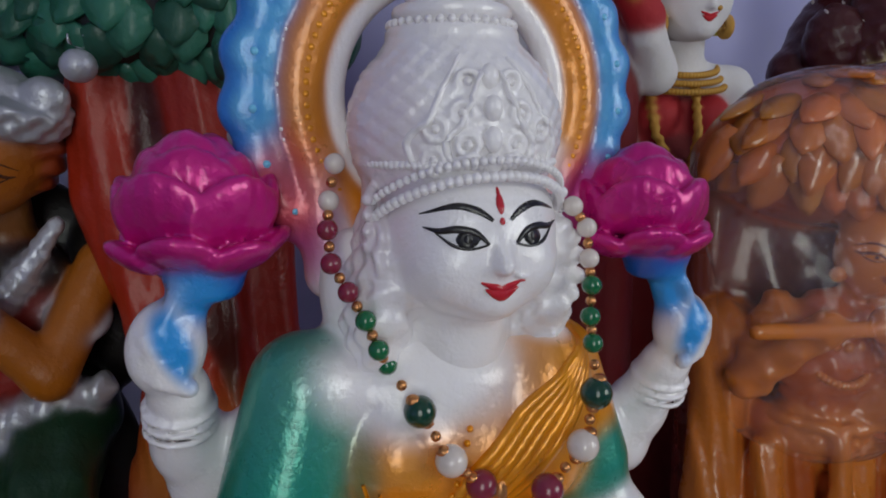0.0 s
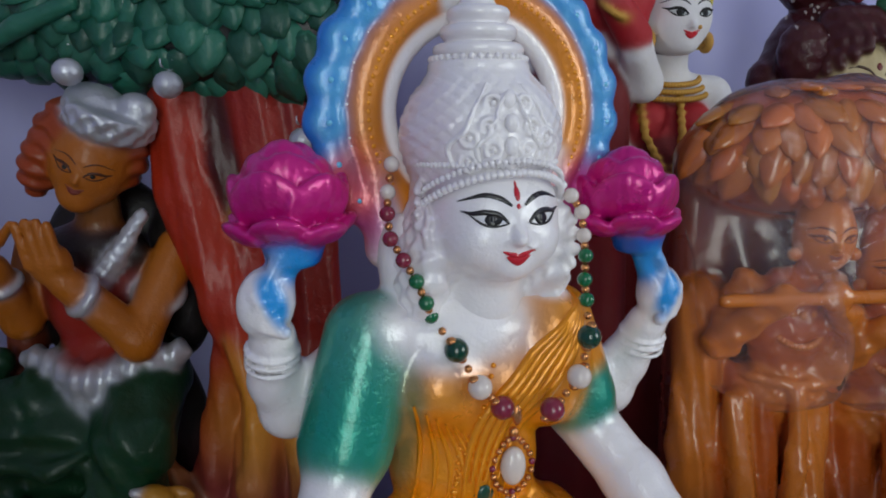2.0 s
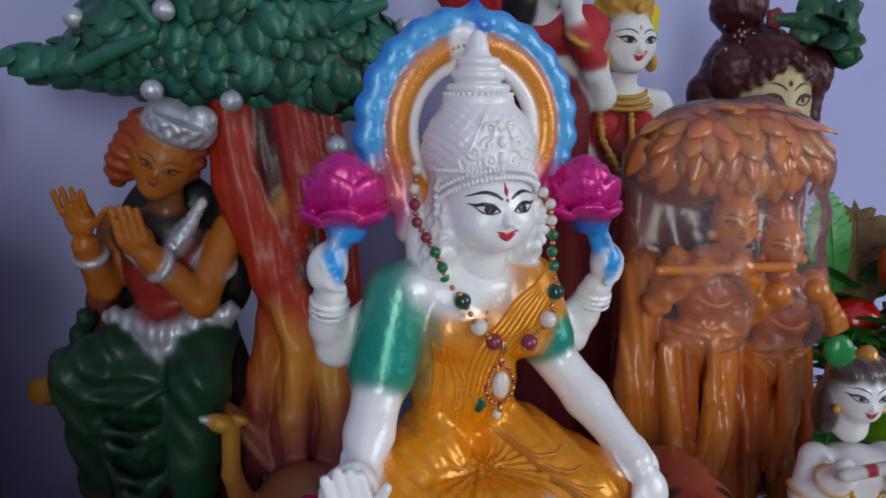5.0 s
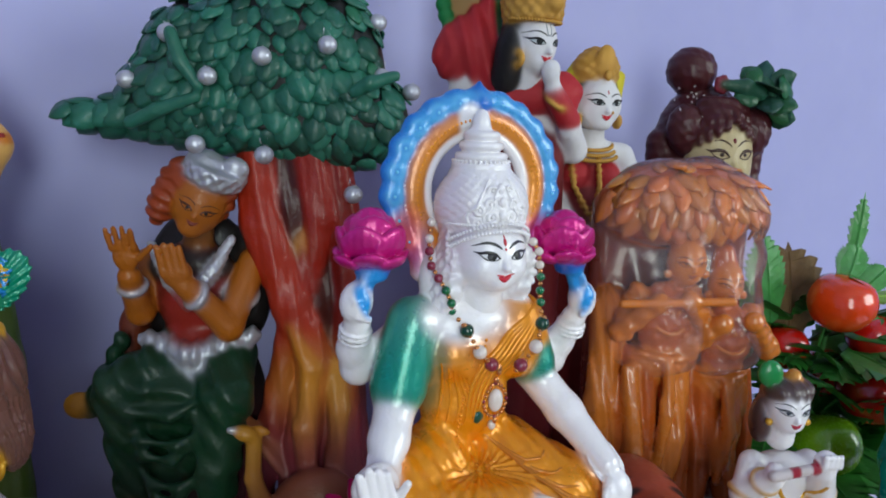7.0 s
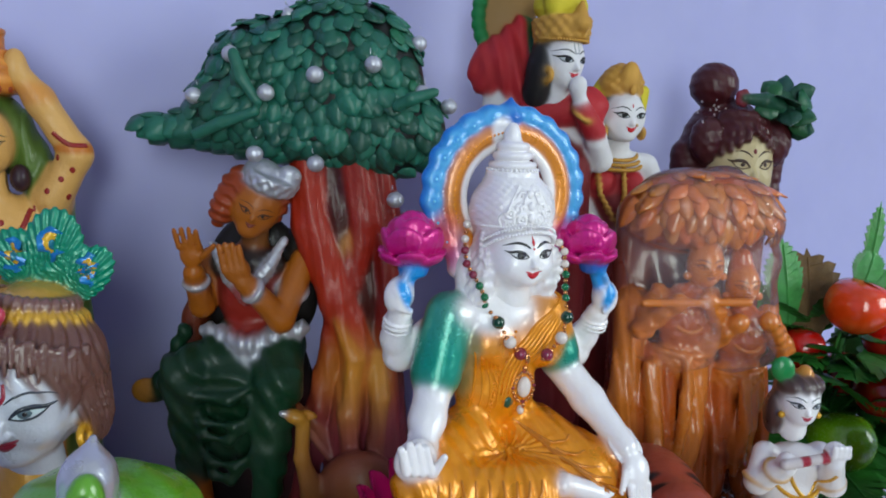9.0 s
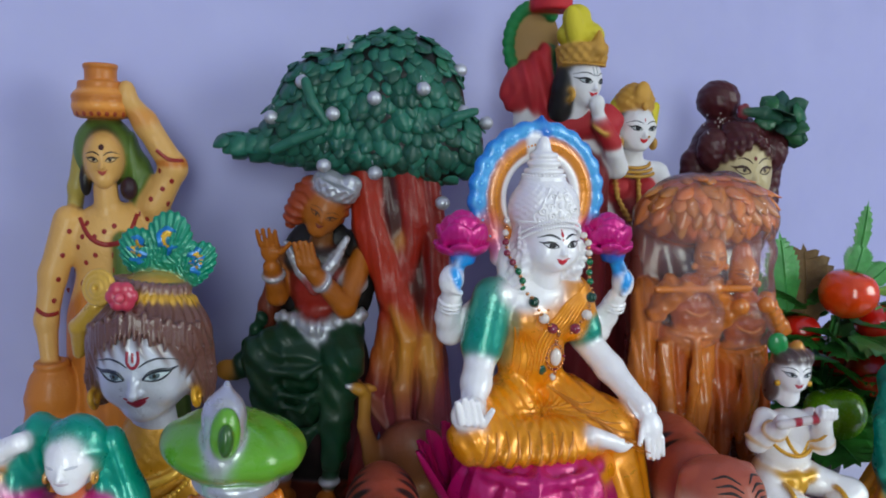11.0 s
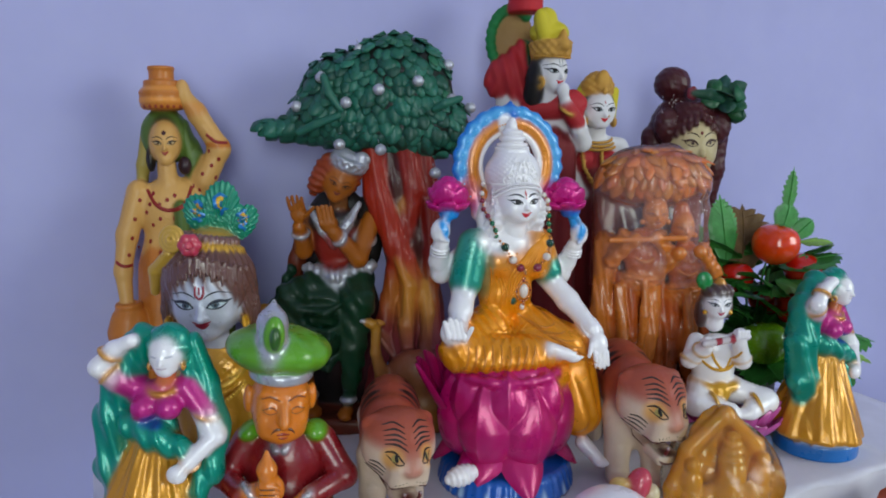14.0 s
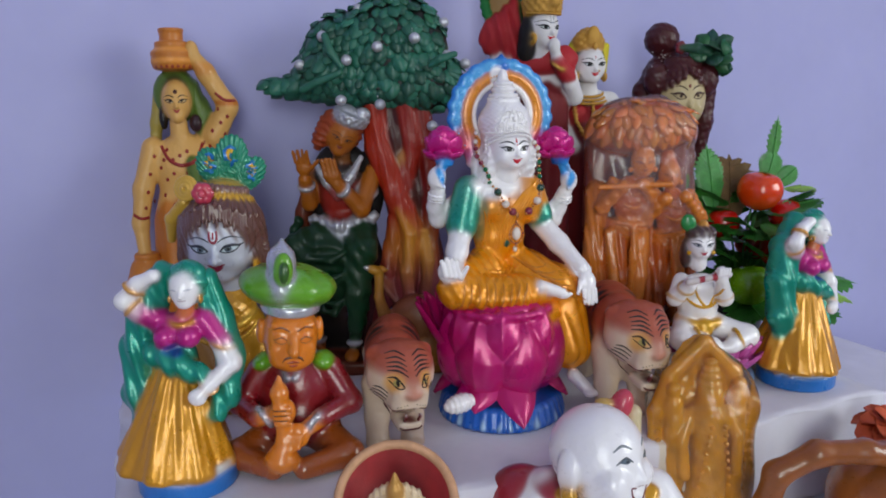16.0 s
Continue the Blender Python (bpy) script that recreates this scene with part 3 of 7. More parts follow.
    lace = lambda q: 0.28 * np.sin(q[..., 0] * 1.5) * np.sin(q[..., 2] * 1.5) + 0.16 * np.sin(q[..., 0] * 2.9 + 1) * np.sin(q[..., 2] * 3.1)
    f.ell((0, -2, 273), (23.5, 20.8, 21.5), skin, 3, tex=lace)
    f.ell((0, 0, 252), (20.5, 15, 24), skin, 4, tex=lambda q: 0.3 * np.sin(q[..., 2] * 1.3 + q[..., 1]))
    # tiers of the crown
    for zz, rr in ((289, 13.5), (292.5, 12.5), (297, 11), (302, 9), (307, 7)):
        f.tor((0, 0, zz), rr, 1.9, skin, 1.6)
    f.cap((0, 0, 286), (0, 1, 312), 12, 4.5, skin, 3).ell((0, 1, 315), (3.6, 3.6, 4.5), skin, 1.5)
    beads(f, (0, 0, 294.6), 13.4, 0.95, 36, skin)
    beads(f, (0, -2, 266), 21.4, 0.95, 52, skin, 0.97, 180, 360, 0)
    # band over the brow, dipping to a point at the centre
    for i in range(37):
        u = i / 36 * 2 - 1
        a = radians(270 + 82 * u)
        zz = 263.0 - 7 * (abs(u) ** 2.2) + 1.2 * math.cos(u * 3)
        p = (20.8 * math.cos(a), -8 + 20.0 * math.sin(a) + 1.0, zz)
        f.ball(p, 1.15, skin, 5, 7)
        f.ball((p[0] * 1.02, p[1] + 0.6, zz + 3.0), 0.9, skin, 5, 7)
    # scrolled ornament in the middle of the crown
    q0 = f.meet([(x, 0, z) for x, z in ((0, 266), (0, 271), (0, 277), (0, 283), (-5, 270), (5, 270), (-6, 276), (6, 276), (-4.5, 282), (4.5, 282), (-11, 273), (11, 273), (-11, 267), (11, 267))])
    for i, p in enumerate(q0):
        if i < 4:
            f.ball((p[0], p[1] - 0.4, p[2]), (2.0, 1.4, 2.6), skin, 6, 9)
        else:
            f.tor((p[0], p[1] - 0.2, p[2]), 2.1, 0.75, skin, 0.5, (90, 0, 12 * p[0] / 5)).ball((p[0], p[1] - 0.3, p[2]), 0.9, skin)
    for s in (-1, 1):
        f.stroke([(s * 1.5, 266), (s * 4, 268), (s * 8, 267), (s * 9, 271), (s * 6.5, 273.5), (s * 4, 279), (s * 2, 284)], [0.7, 0.9, 0.8, 0.4], skin, 0.9, 26)
        f.stroke([(s * 10, 264), (s * 14, 266), (s * 15.5, 271), (s * 12, 275), (s * 9, 281), (s * 5, 287)], [0.6, 0.8, 0.7, 0.4], skin, 0.8, 26)
        # ears and big side ornaments
        f.ell((s * 18.6, -9, 249), (2.2, 4.0, 6), skin, 1).tor((s * 19.8, -11, 251), 3.0, 0.9, skin, 0.5, (0, 90, 0))
        curl = lambda q: 0.5 * np.sin(q[..., 2] * 1.0 + q[..., 1] * 0.8) + 0.3 * np.sin(q[..., 1] * 1.7)
        f.ell((s * 18, -3, 238), (8, 13, 19), skin, 4, (0, s * -8, 0), curl)
        for i in range(3):
            f.tor((s * 20.5, -12 + i, 246 - i * 5), 2.6, 1.1, skin, 0.6, (0, 80, 0))
        for i in range(4):
            f.cap((s * 19, -6 + i, 262 - i * 3), (s * 22, -11, 259 - i * 3.2), 1.0, 1.3, skin, 0.6)
    f.tor((4.2, -27.5, 246.5), 2.0, 0.5, skin, 0.3, (70, 0, 30))
    for i in range(6):
        a = radians(-70 + 28 * i)
        f.cap((17, -13, 243), (19 + 5.5 * math.cos(a), -14, 243 + 9.5 * math.sin(a)), 1.4, 2.0, skin, 0.7)
    face(f, 0, 252.3, 1.0, dark=BLACK, iris=lin(10, 12, 14), white=lin(235, 235, 238))
    f.dot(0, 258.9, 0.85, 1.9, LIP, 0.3)
    f.dot(0, 255.7, 0.6, 0.7, LIP, 0.3)
    f.dot(0, 261.0, 0.35, 1.0, LIP, 0.3)
    f.coat((-20, -4, 268), (9, 20, 26), lin(222, 205, 216, 0.05), 0.9, amount=0.6)
    # buttons, jewels and hems on the robe
    for i in range(6):
        o = i * 3.6
        b.stroke([(34 - o * 0.4, 224 - o * 0.2), (24 - o * 0.7, 206), (13 - o * 0.9, 188), (3 - o * 0.6, 168)], [1.0, 1.7, 1.6, 0.6], GOLD, 1.6, 22)
    for i in range(7):
        b.stroke([(-24 + i * 3, 196 - i * 2), (-20 + i * 4, 180 - i * 2), (-22 + i * 4.5, 160)], [0.3, 1.0, 0.3], GOLD, 0.9, 14)
    for i in range(15):
        u = i / 14
        p = b.meet([(1 - 13 * u, 0, 206 - 44 * u)])[0]
        b.ball((p[0], p[1] - 0.2, p[2]), 0.9, GOLD, 5, 7)
        p = b.meet([(-9 - 3 * u, 0, 182 - 34 * u)])[0]
        b.ball((p[0], p[1] - 0.2, p[2]), 0.8, GOLD, 5, 7)
    b.dot(-1, 163, 3.4, 3.4, lin(0, 70, 55), 1.0)
    for i in range(9):
        b.stroke([(-58 + i * 7.2, 136 - i * 0.4), (-60 + i * 6.8, 122), (-63 + i * 6.8, 113)], [0.6, 1.3, 0.5], lin(205, 126, 20, 0.3), 0.7, 10)
    for i in range(7):
        b.stroke([(6 + i * 2, 150 - i * 2), (22 + i * 4, 140 - i * 4), (34 + i * 4.5, 143 - i * 6)], [0.4, 1.1, 0.4], lin(205, 126, 20, 0.3), 0.7, 10)
    # lotus seat and base
    s = Clay(1.4)
    s.cyl((0, 0, 11), 62, 11, 5, BLUE, 3, taper=0.1, tex=lambda q: 0.5 * np.sin(np.arctan2(q[..., 1], q[..., 0]) * 44))
    ROSE = lin(192, 4, 108, 0.25)
    s.cyl((0, 2, 62), 36, 50, 8, ROSE, 4, taper=-0.12)
    s.ell((30, 5, 95), (34, 40, 22), GOLD, 4, soft=2)
    front = radians(-114)
    ogee = lambda q: 0.014 * np.abs(q[..., 1]) * np.clip(q[..., 2], 0, 60) - 0.8 * np.exp(-(q[..., 1] / 2.4) ** 2)
    for i in range(7):
        a = front + math.pi / 7 * (2 * i + 1)
        s.ell((math.cos(a) * 37, 2 + math.sin(a) * 37, 64), (24, 27, 40), ROSE, 0.5, (0, 0, math.degrees(a)), ogee, 0.7)
        c2 = a + math.pi / 7
        s.ell((math.cos(c2) * 37, 2 + math.sin(c2) * 37, 82), (19, 23, 30), ROSE, 0.5, (0, 0, math.degrees(c2)), ogee, 0.7)
    s.tor((0, 2, 104), 46, 4, ROSE, 4, tex=lambda q: 0.7 * np.sin(np.arctan2(q[..., 1], q[..., 0]) * 17))
    for turn, reach, low in ((-0.42, 62, 18), (0.26, 70, 9), (1.5, 64, 14), (2.6, 64, 14), (-1.6, 64, 14)):
        ca, sa = math.cos(front + turn), math.sin(front + turn)
        petal(s, (ca * 43, 2 + sa * 43, 44), (ca * reach, 2 + sa * reach, low), 25, 5, ROSE, (ca, sa, 0.5), 0.05)
    for i in range(11):
        a = radians(10 + 160 * i / 10)
        petal(s, (math.cos(a) * 52, 4 + math.sin(a) * 46, 60), (math.cos(a) * 80, 6 + math.sin(a) * 62, 112), 14, 4, ROSE, (math.cos(a), math.sin(a), 0))
    for i in range(30):
        a = 2 * math.pi * i / 30
        s.coat((62 * math.cos(a), 62 * math.sin(a), 10), (1.6 + 1.2 * (i % 3), 1.6 + 1.2 * (i % 2), 12), lin(190, 222, 240, 0.1), 1.2, amount=0.8)
    s.coat((0, 0, 1), (70, 70, 5), lin(10, 80, 170, 0.1), 0.5, amount=0.6)
    ob = figure("goddess_statue", [b, h, f, s], PEARL, spot(-0.003, 0.145, TOP, 22.0),
           "pearl-white seated four-armed statue, gold and teal robes, magenta lotus seat", "statue")
    return ob, b, AX


# ---- the bead necklace hung on her ----
def glassy(name, colour, rough=0.12, metal=0.0):
    return plain(name, colour, rough, metal, 220.0, 0.1, 0.05, 0.5)


BEADS = {"pearl": glassy("bead_pearl", lin(226, 214, 206), 0.22), "ruby": glassy("bead_dusky_red", lin(132, 34, 60), 0.25), "green": glassy("bead_green", lin(10, 104, 62), 0.15),
         "forest": glassy("bead_dark_green", lin(8, 62, 44), 0.12), "gold": plain("bead_gilt", lin(214, 150, 96), 0.25, 0.9, 200, 0.1, 0.1)}


def ball_part(name, mat, parent, p, r, rows=12, cols=18, cache={}):
    """A small polished ball; alike balls share their mesh."""
    key = (name, mat.name, rows)
    if key not in cache:
        v, f = ball_mesh(rows, cols)
        cache[key] = mesh_of(name, v, f, scale=1.0)
        cache[key].materials.append(mat)
    ob = new(name, cache[key])
    ob.parent = parent
    ob.matrix_local = Matrix.Translation(Vector(p) * 0.001) @ Matrix.Diagonal(((r if hasattr(r, "__len__") else (r, r, r))[0] * 0.001, (r if hasattr(r, "__len__") else (r, r, r))[1] * 0.001, (r if hasattr(r, "__len__") else (r, r, r))[2] * 0.001, 1))
    return ob


def necklace(statue, clay, AX):
    thing = tagged(new("bead_necklace"), "string of pearl, red and green beads with a pearl pendant", "necklace")
    thing.matrix_world = statue.matrix_world.copy()
    inv = AX.inverted()

    def on_chest(x, z, r):
        q = inv @ Vector((x, 0, z))
        y = clay.meet([(q.x, 0, q.z)])[0][1]
        return AX @ Vector((q.x, y - r, q.z))
    strands = (((-14, 264), (-16, 256), (-17, 250), (-17, 243), (-14, 237), (-11, 231), (-9, 225), (-5, 219), (0, 210), (6, 199), (14, 191)),
               ((38, 254), (41, 249), (41, 242), (41, 236), (40, 229), (40, 223), (38, 213), (35, 201), (26, 192)))
    kinds = (("pearl", "pearl", "ruby", "ruby", "ruby", "green", "green", "green", "forest", "pearl", "ruby"), ("pearl", "pearl", "pearl", "green", "green", "green", "forest", "pearl", "ruby"))
    for n, (pts, kd) in enumerate(zip(strands, kinds)):
        placed = []
        for i, ((x, z), kind) in enumerate(zip(pts, kd)):
            big = i >= len(pts) - 3
            r = 3.7 if big else 2.35
            p = on_chest(x, z, r)
            free = 22.0 - 2.6 * i if n == 0 else 6.0 - 1.4 * i        # the upper beads hang clear of the neck
            if z > 222:
                p.y = min(p.y, free) if p.y < 30 else free
            if n == 1 and big:
                p.y = min(p.y, -6.0)
            placed.append((p, r, kind))
            ball_part("large_bead" if big else "bead", BEADS[kind], thing, p, r)
            if big:
                for k in (-1, 1):
                    d = (Vector((pts[min(i + 1, len(pts) - 1)][0] - pts[max(i - 1, 0)][0], 0, pts[min(i + 1, len(pts) - 1)][1] - pts[max(i - 1, 0)][1]))).normalized()
                    ball_part("bead_cap", BEADS["gold"], thing, p + d * k * 3.3, (1.7, 1.7, 1.3), 8, 10)
        for (p, r, _), (q, r2, _) in zip(placed, placed[1:]):
            ball_part("spacer_bead", BEADS["gold"], thing, p.lerp(q, (r + (q - p).length - r2) / 2 / (q - p).length), 1.25, 8, 10)
    ring = on_chest(20, 187, 2.0)
    pen = on_chest(20, 169, 3.0)
    low = on_chest(20, 154, 2.2)
    ball_part("bail", BEADS["gold"], thing, ring, (1.6, 1.3, 3.6), 8, 10)
    ball_part("link", BEADS["gold"], thing, pen + Vector((0, 0, 11.5)), (1.6, 1.4, 1.8), 8, 10)
    ball_part("pendant_pearl", BEADS["pearl"], thing, pen, (4.3, 3.2, 6.4), 14, 20)
    for i in range(20):
        a = 2 * math.pi * i / 20
        ball_part("pendant_stone", BEADS["ruby" if i % 5 == 0 else "gold"], thing, pen + Vector((7.0 * math.cos(a) * (1 - 0.25 * max(0, math.sin(a))), 0.6, 9.2 * math.sin(a))), 1.15, 6, 8)
    ball_part("link", BEADS["gold"], thing, pen + Vector((0, 0, -11.2)), (1.2, 1.2, 2.0), 8, 10)
    ball_part("drop_pearl", BEADS["pearl"], thing, low, (2.2, 2.2, 2.9), 10, 14)


necklace(*seated_goddess())


# ---- the tree with a flute player under it ----
BARK, RUST, AMBERC = lin(96, 30, 16), lin(176, 62, 22), lin(206, 140, 60)
LEAFG, LEAFSHADE, SKINB = lin(38, 100, 82), lin(4, 13, 13), lin(170, 94, 16)
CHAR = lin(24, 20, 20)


def leaf_sheet(cl, p, out, down, L, W, col, lift=0.28):
    """A small pointed leaf lying on a surface, its tip a little raised."""
    p, out, down = Vector(p), Vector(out), Vector(down)
    down = (down - out * down.dot(out)).normalized()
    side = down.cross(out)
    v, f = [], []
    for i, (u, w) in enumerate(((0, 0.35), (0.25, 0.9), (0.55, 1.0), (0.82, 0.6), (1.0, 0.08))):
        c = p + down * (L * (u - 0.4)) + out * (L * lift * u + 0.4)
        for s in (-1, 0, 1):
            v.append(tuple(c + side * (W * 0.5 * w * s) + out * (0.1 * W * (1 - abs(s)) * w)))
    for i in range(4):
        for j in range(2):
            f.append((i * 3 + j, i * 3 + j + 1, i * 3 + j + 4, i * 3 + j + 3))
    k = len(v)
    v += [tuple(Vector(q) - out * 1.2) for q in v]
    f += [tuple(k + i for i in reversed(q)) for q in f[:8]]
    rim = [0, 3, 6, 9, 12, 13, 14, 11, 8, 5, 2, 1]
    f += [(a, b, b + k, a + k) for a, b in zip(rim, rim[1:] + rim[:1])]
    cl.sheet(v, f, col)


def tree_statue():
    rnd = random.Random(4)
    c = Clay(2.0)
    bark = lambda p: 0.6 * np.sin(p[..., 0] * 0.45 + p[..., 2] * 0.06 + 1.3 * np.sin(p[..., 2] * 0.05)) + 0.25 * np.sin(p[..., 0] * 1.1 + p[..., 2] * 0.13)
    # near-black canopy core: the shade between the leaves put into its paint
    c.ell((22, 0, 335), (58, 36, 60), LEAFSHADE, 10).ell((56, 0, 306), (40, 34, 32), LEAFSHADE, 10).ell((-38, 0, 318), (46, 32, 30), LEAFSHADE, 10)
    c.ell((5, 0, 300), (68, 32, 16), LEAFSHADE, 8).ell((-22, 2, 345), (46, 30, 34), LEAFSHADE, 10)
    c.cap((-55, -6, 306), (-108, -12, 303), 17, 7, LEAFG, 6)
    skinc = Clay(2.0)
    skinc.forms = list(c.forms)
    pts = []
    for zi in range(14):
        z = 392 - zi * 8.8
        for xi in range(27):
            pts.append((-112 + xi * 8.4 + (4.2 if zi % 2 else 0) + rnd.uniform(-3, 3), 0, z + rnd.uniform(-3.4, 3.4)))
    pts = np.array(pts)
    s = np.linspace(-60, 10, 71)
    d = skinc.sd(pts[:, None, :] + s[None, :, None] * np.array([0, 1.0, 0]))
    ok = (d < 0).any(1)
    hit = pts[ok] + s[np.argmax(d[ok] < 0, axis=1)][:, None] * np.array([0, 1.0, 0])
    nor = skinc.slope(hit)
    for p, n in zip(hit, nor):
        if rnd.random() < 0.08:
            continue
        g = rnd.uniform(0.5, 1.3)
        col = tuple(q * g for q in LEAFG[:3]) + (0.0,)
        L = rnd.uniform(12, 19)
        leaf_sheet(c, p, n, (rnd.uniform(-0.4, 0.4) + 0.008 * (p[0] - 20), 0, -1), L, L * rnd.uniform(0.8, 1.0), col, rnd.uniform(0.1, 0.24))
    top = skinc.meet([(x, y, 0) for x in range(-70, 100, 13) for y in (-18, -6, 8)], (0, 0, -1), 420)
    for p, n in zip(top, skinc.slope(top)):
        if n[2] > 0.1 and p[2] > 290:
            leaf_sheet(c, p, n, (rnd.uniform(-0.6, 0.6) + 0.01 * p[0], -1, 0), 15, 12, tuple(q * rnd.uniform(0.7, 1.1) for q in LEAFG[:3]) + (0,), 0.2)
    for a, b2 in (((-44, -34, 352), (-28, -38, 322)), ((62, -40, 322), (86, -38, 332)), ((-70, -30, 300), (-30, -36, 316))):
        c.path([a, ((a[0] + b2[0]) / 2 - 3, a[1] - 3, (a[2] + b2[2]) / 2), b2], [4, 4.4, 3.4], LEAFG, 1.5)
    # trunk of twisted limbs; its dark core paints shade into the crevices
    t = Clay(1.7)
    t.path([(24, 8, 300), (22, 6, 250), (34, 4, 190), (44, 4, 120), (48, 2, 60), (52, 0, 6)], [27, 27, 27, 26, 28, 34], lin(62, 13, 8), 6, bark)
    t.path([(2, -6, 290), (4, -12, 240), (22, -20, 190), (38, -22, 150), (30, -24, 100), (26, -26, 50), (22, -26, 6)], [15, 15, 13, 12, 12, 13, 17], lin(164, 38, 10), 3, bark, 0.8)
    t.path([(34, -10, 290), (40, -12, 244), (30, -16, 200), (20, -18, 160), (10, -20, 110), (2, -22, 60), (-4, -22, 6)], [14, 12, 10, 9, 9, 9, 13], lin(144, 26, 10), 3, bark, 0.8)
    t.path([(48, -8, 285), (56, -8, 230), (58, -10, 180), (52, -16, 130), (56, -18, 70), (62, -18, 6)], [12, 12, 12, 13, 14, 19], lin(126, 21, 10), 3, bark, 0.8)
    t.ell((30, -18, 226), (9, 5, 12), AMBERC, 2, (0, 20, 0)).ell((56, -8, 240), (7, 6, 9), AMBERC, 2)
    t.coat((36, -26, 132), (26, 22, 30), lin(206, 146, 50), 1.3, amount=0.5)
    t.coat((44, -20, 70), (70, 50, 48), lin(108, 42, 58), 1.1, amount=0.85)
    t.path([(24, -30, 176), (36, -34, 150), (32, -36, 110), (36, -36, 64)], [3, 5, 6, 5], lin(196, 118, 36), 4, bark, 1.2).path([(50, -26, 150), (54, -30, 120), (50, -32, 78)], [4, 6, 5], lin(200, 134, 50), 4, bark, 1.2)
    for i in range(9):
        t.cap((-14 + i * 3.2, -26, 122 - i * 3), (2 + i * 3.4, -33, 100 - i * 4.5), 2.4, 3.4, lin(196, 126, 66), 0.8)
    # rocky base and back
    t.box((-20, -8, 7), (92, 44, 8), 6, lin(110, 44, 26), 4, tex=lambda q: 1.5 * np.sin(q[..., 0] * 0.1) * np.sin(q[..., 1] * 0.13))
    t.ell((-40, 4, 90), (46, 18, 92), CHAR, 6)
    # deer lying by the roots
    t.path([(4, -58, 112), (3, -58, 88), (10, -54, 60), (20, -50, 30)], [5, 5, 8, 14], lin(176, 122, 30), 3)
    t.ell((-1, -60, 118), (8, 5.5, 5), lin(176, 122, 30), 2, (0, 20, 0)).ell((-9, -62, 121), (3, 2.6, 2.4), SILVER, 1).ell((8, -56, 118), (6, 2, 3), lin(170, 112, 30), 1, (0, 25, 0))
    t.ell((42, -48, 62), (30, 18, 26), lin(160, 104, 24), 5).ell((46, -44, 28), (36, 20, 30), lin(160, 104, 24), 4)
    # the seated flute player
    b = Clay(1.3)
    fold = lambda p: 1.1 * np.sin(p[..., 0] * 0.35 + p[..., 2] * 0.28)
    GR = lin(7, 54, 29)
    b.ell((-38, -16, 196), (25, 16, 32), lin(112, 26, 16), 4).ell((-40, -18, 212), (27, 14, 14), CHAR, 4)
    b.ell((-34, -14, 156), (33, 22, 22), GR, 6)
    b.cap((-36, -14, 216), (-34, -20, 240), 10, 9, lin(120, 70, 24), 4)
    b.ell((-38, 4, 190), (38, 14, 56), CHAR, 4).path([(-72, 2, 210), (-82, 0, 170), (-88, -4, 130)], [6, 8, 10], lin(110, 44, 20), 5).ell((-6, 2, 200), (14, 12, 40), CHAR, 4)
    b.ell((-50, -38, 132), (30, 16, 22), GR, 6, (0, 6, 0), lambda q: 1.2 * np.sin(q[..., 2] * 0.45 + 0.004 * q[..., 0] ** 2))
    for i in range(5):
        x0, x1, dip = -86 + i * 5, -24 - i * 2.2 + 5 * (i % 2), 130 - i * 14 - 4 * (i % 2)
        b.path([(x0, -50, dip + 14), (x0 * 0.7 + x1 * 0.3, -56, dip), (x0 * 0.35 + x1 * 0.65, -57, dip - 3), (x1, -53, dip + 9)], [0.6, 1.9, 2.2, 0.5], GR, 7)
    for i in range(4):
        b.path([(-32 + i * 7, -54, 128), (-28 + i * 4, -56, 92), (-30 + i * 4, -52, 50)], [0.8, 2.2, 1.2], GR, 6)
    b.cap((-50, -20, 150), (-78, -44, 142), 19, 15, GR, 6, fold).cap((-78, -44, 140), (-72, -42, 70), 15, 11, GR, 6, fold)
    b.cap((-22, -20, 150), (-12, -48, 138), 21, 15, GR, 6, fold).cap((-14, -48, 136), (-22, -44, 60), 15, 10, GR, 6, fold)
    b.ell((-50, -36, 108), (24, 12, 38), GR, 4, (0, 8, 0), fold)
    b.path([(-84, -20, 164), (-94, -14, 140), (-104, -12, 118)], [5, 6, 9], GR, 4, fold).ell((-114, -14, 118), (10, 6, 9), lin(190, 130, 30), 3)
    b.cap((-72, -42, 70), (-64, -44, 34), 9, 7, SKINB, 3).ell((-60, -52, 24), (8, 14, 6), SKINB, 3).tor((-65, -44, 40), 7, 2.6, SILVER, 0.6)
    b.cap((-22, -44, 60), (-26, -46, 34), 8, 6.5, GR, 3).ell((-28, -54, 24), (8, 14, 6), SKINB, 3).tor((-26, -46, 36), 6.5, 2.6, SILVER, 0.6)
    for i in range(7):
        b.cap((-34 + i * 3.4 - 10, -38, 160), (-30 + i * 3.2 - 8, -44 - (i % 3), 128 + (i * 7) % 13), 3.2, 2.2, SILVER, 1, soft=0.6)
    b.cap((-66, -24, 166), (-36, -37, 160), 6, 7, SILVER, 3, lambda p: 0.8 * np.sin(p[..., 0] * 0.8), 0.7).cap((-36, -37, 160), (-2, -22, 168), 7, 6, SILVER, 3, lambda p: 0.8 * np.sin(p[..., 0] * 0.8), 0.7)
    b.path([(-66, -14, 214), (-70, -24, 184), (-70, -42, 210)], [9, 8.5, 7], SKINB, 3).path([(-2, -14, 214), (-14, -36, 178), (-36, -48, 206)], [9.5, 9, 7], SKINB, 3)
    b.ell((-70, -46, 224), (8, 4.5, 10), SKINB, 2)
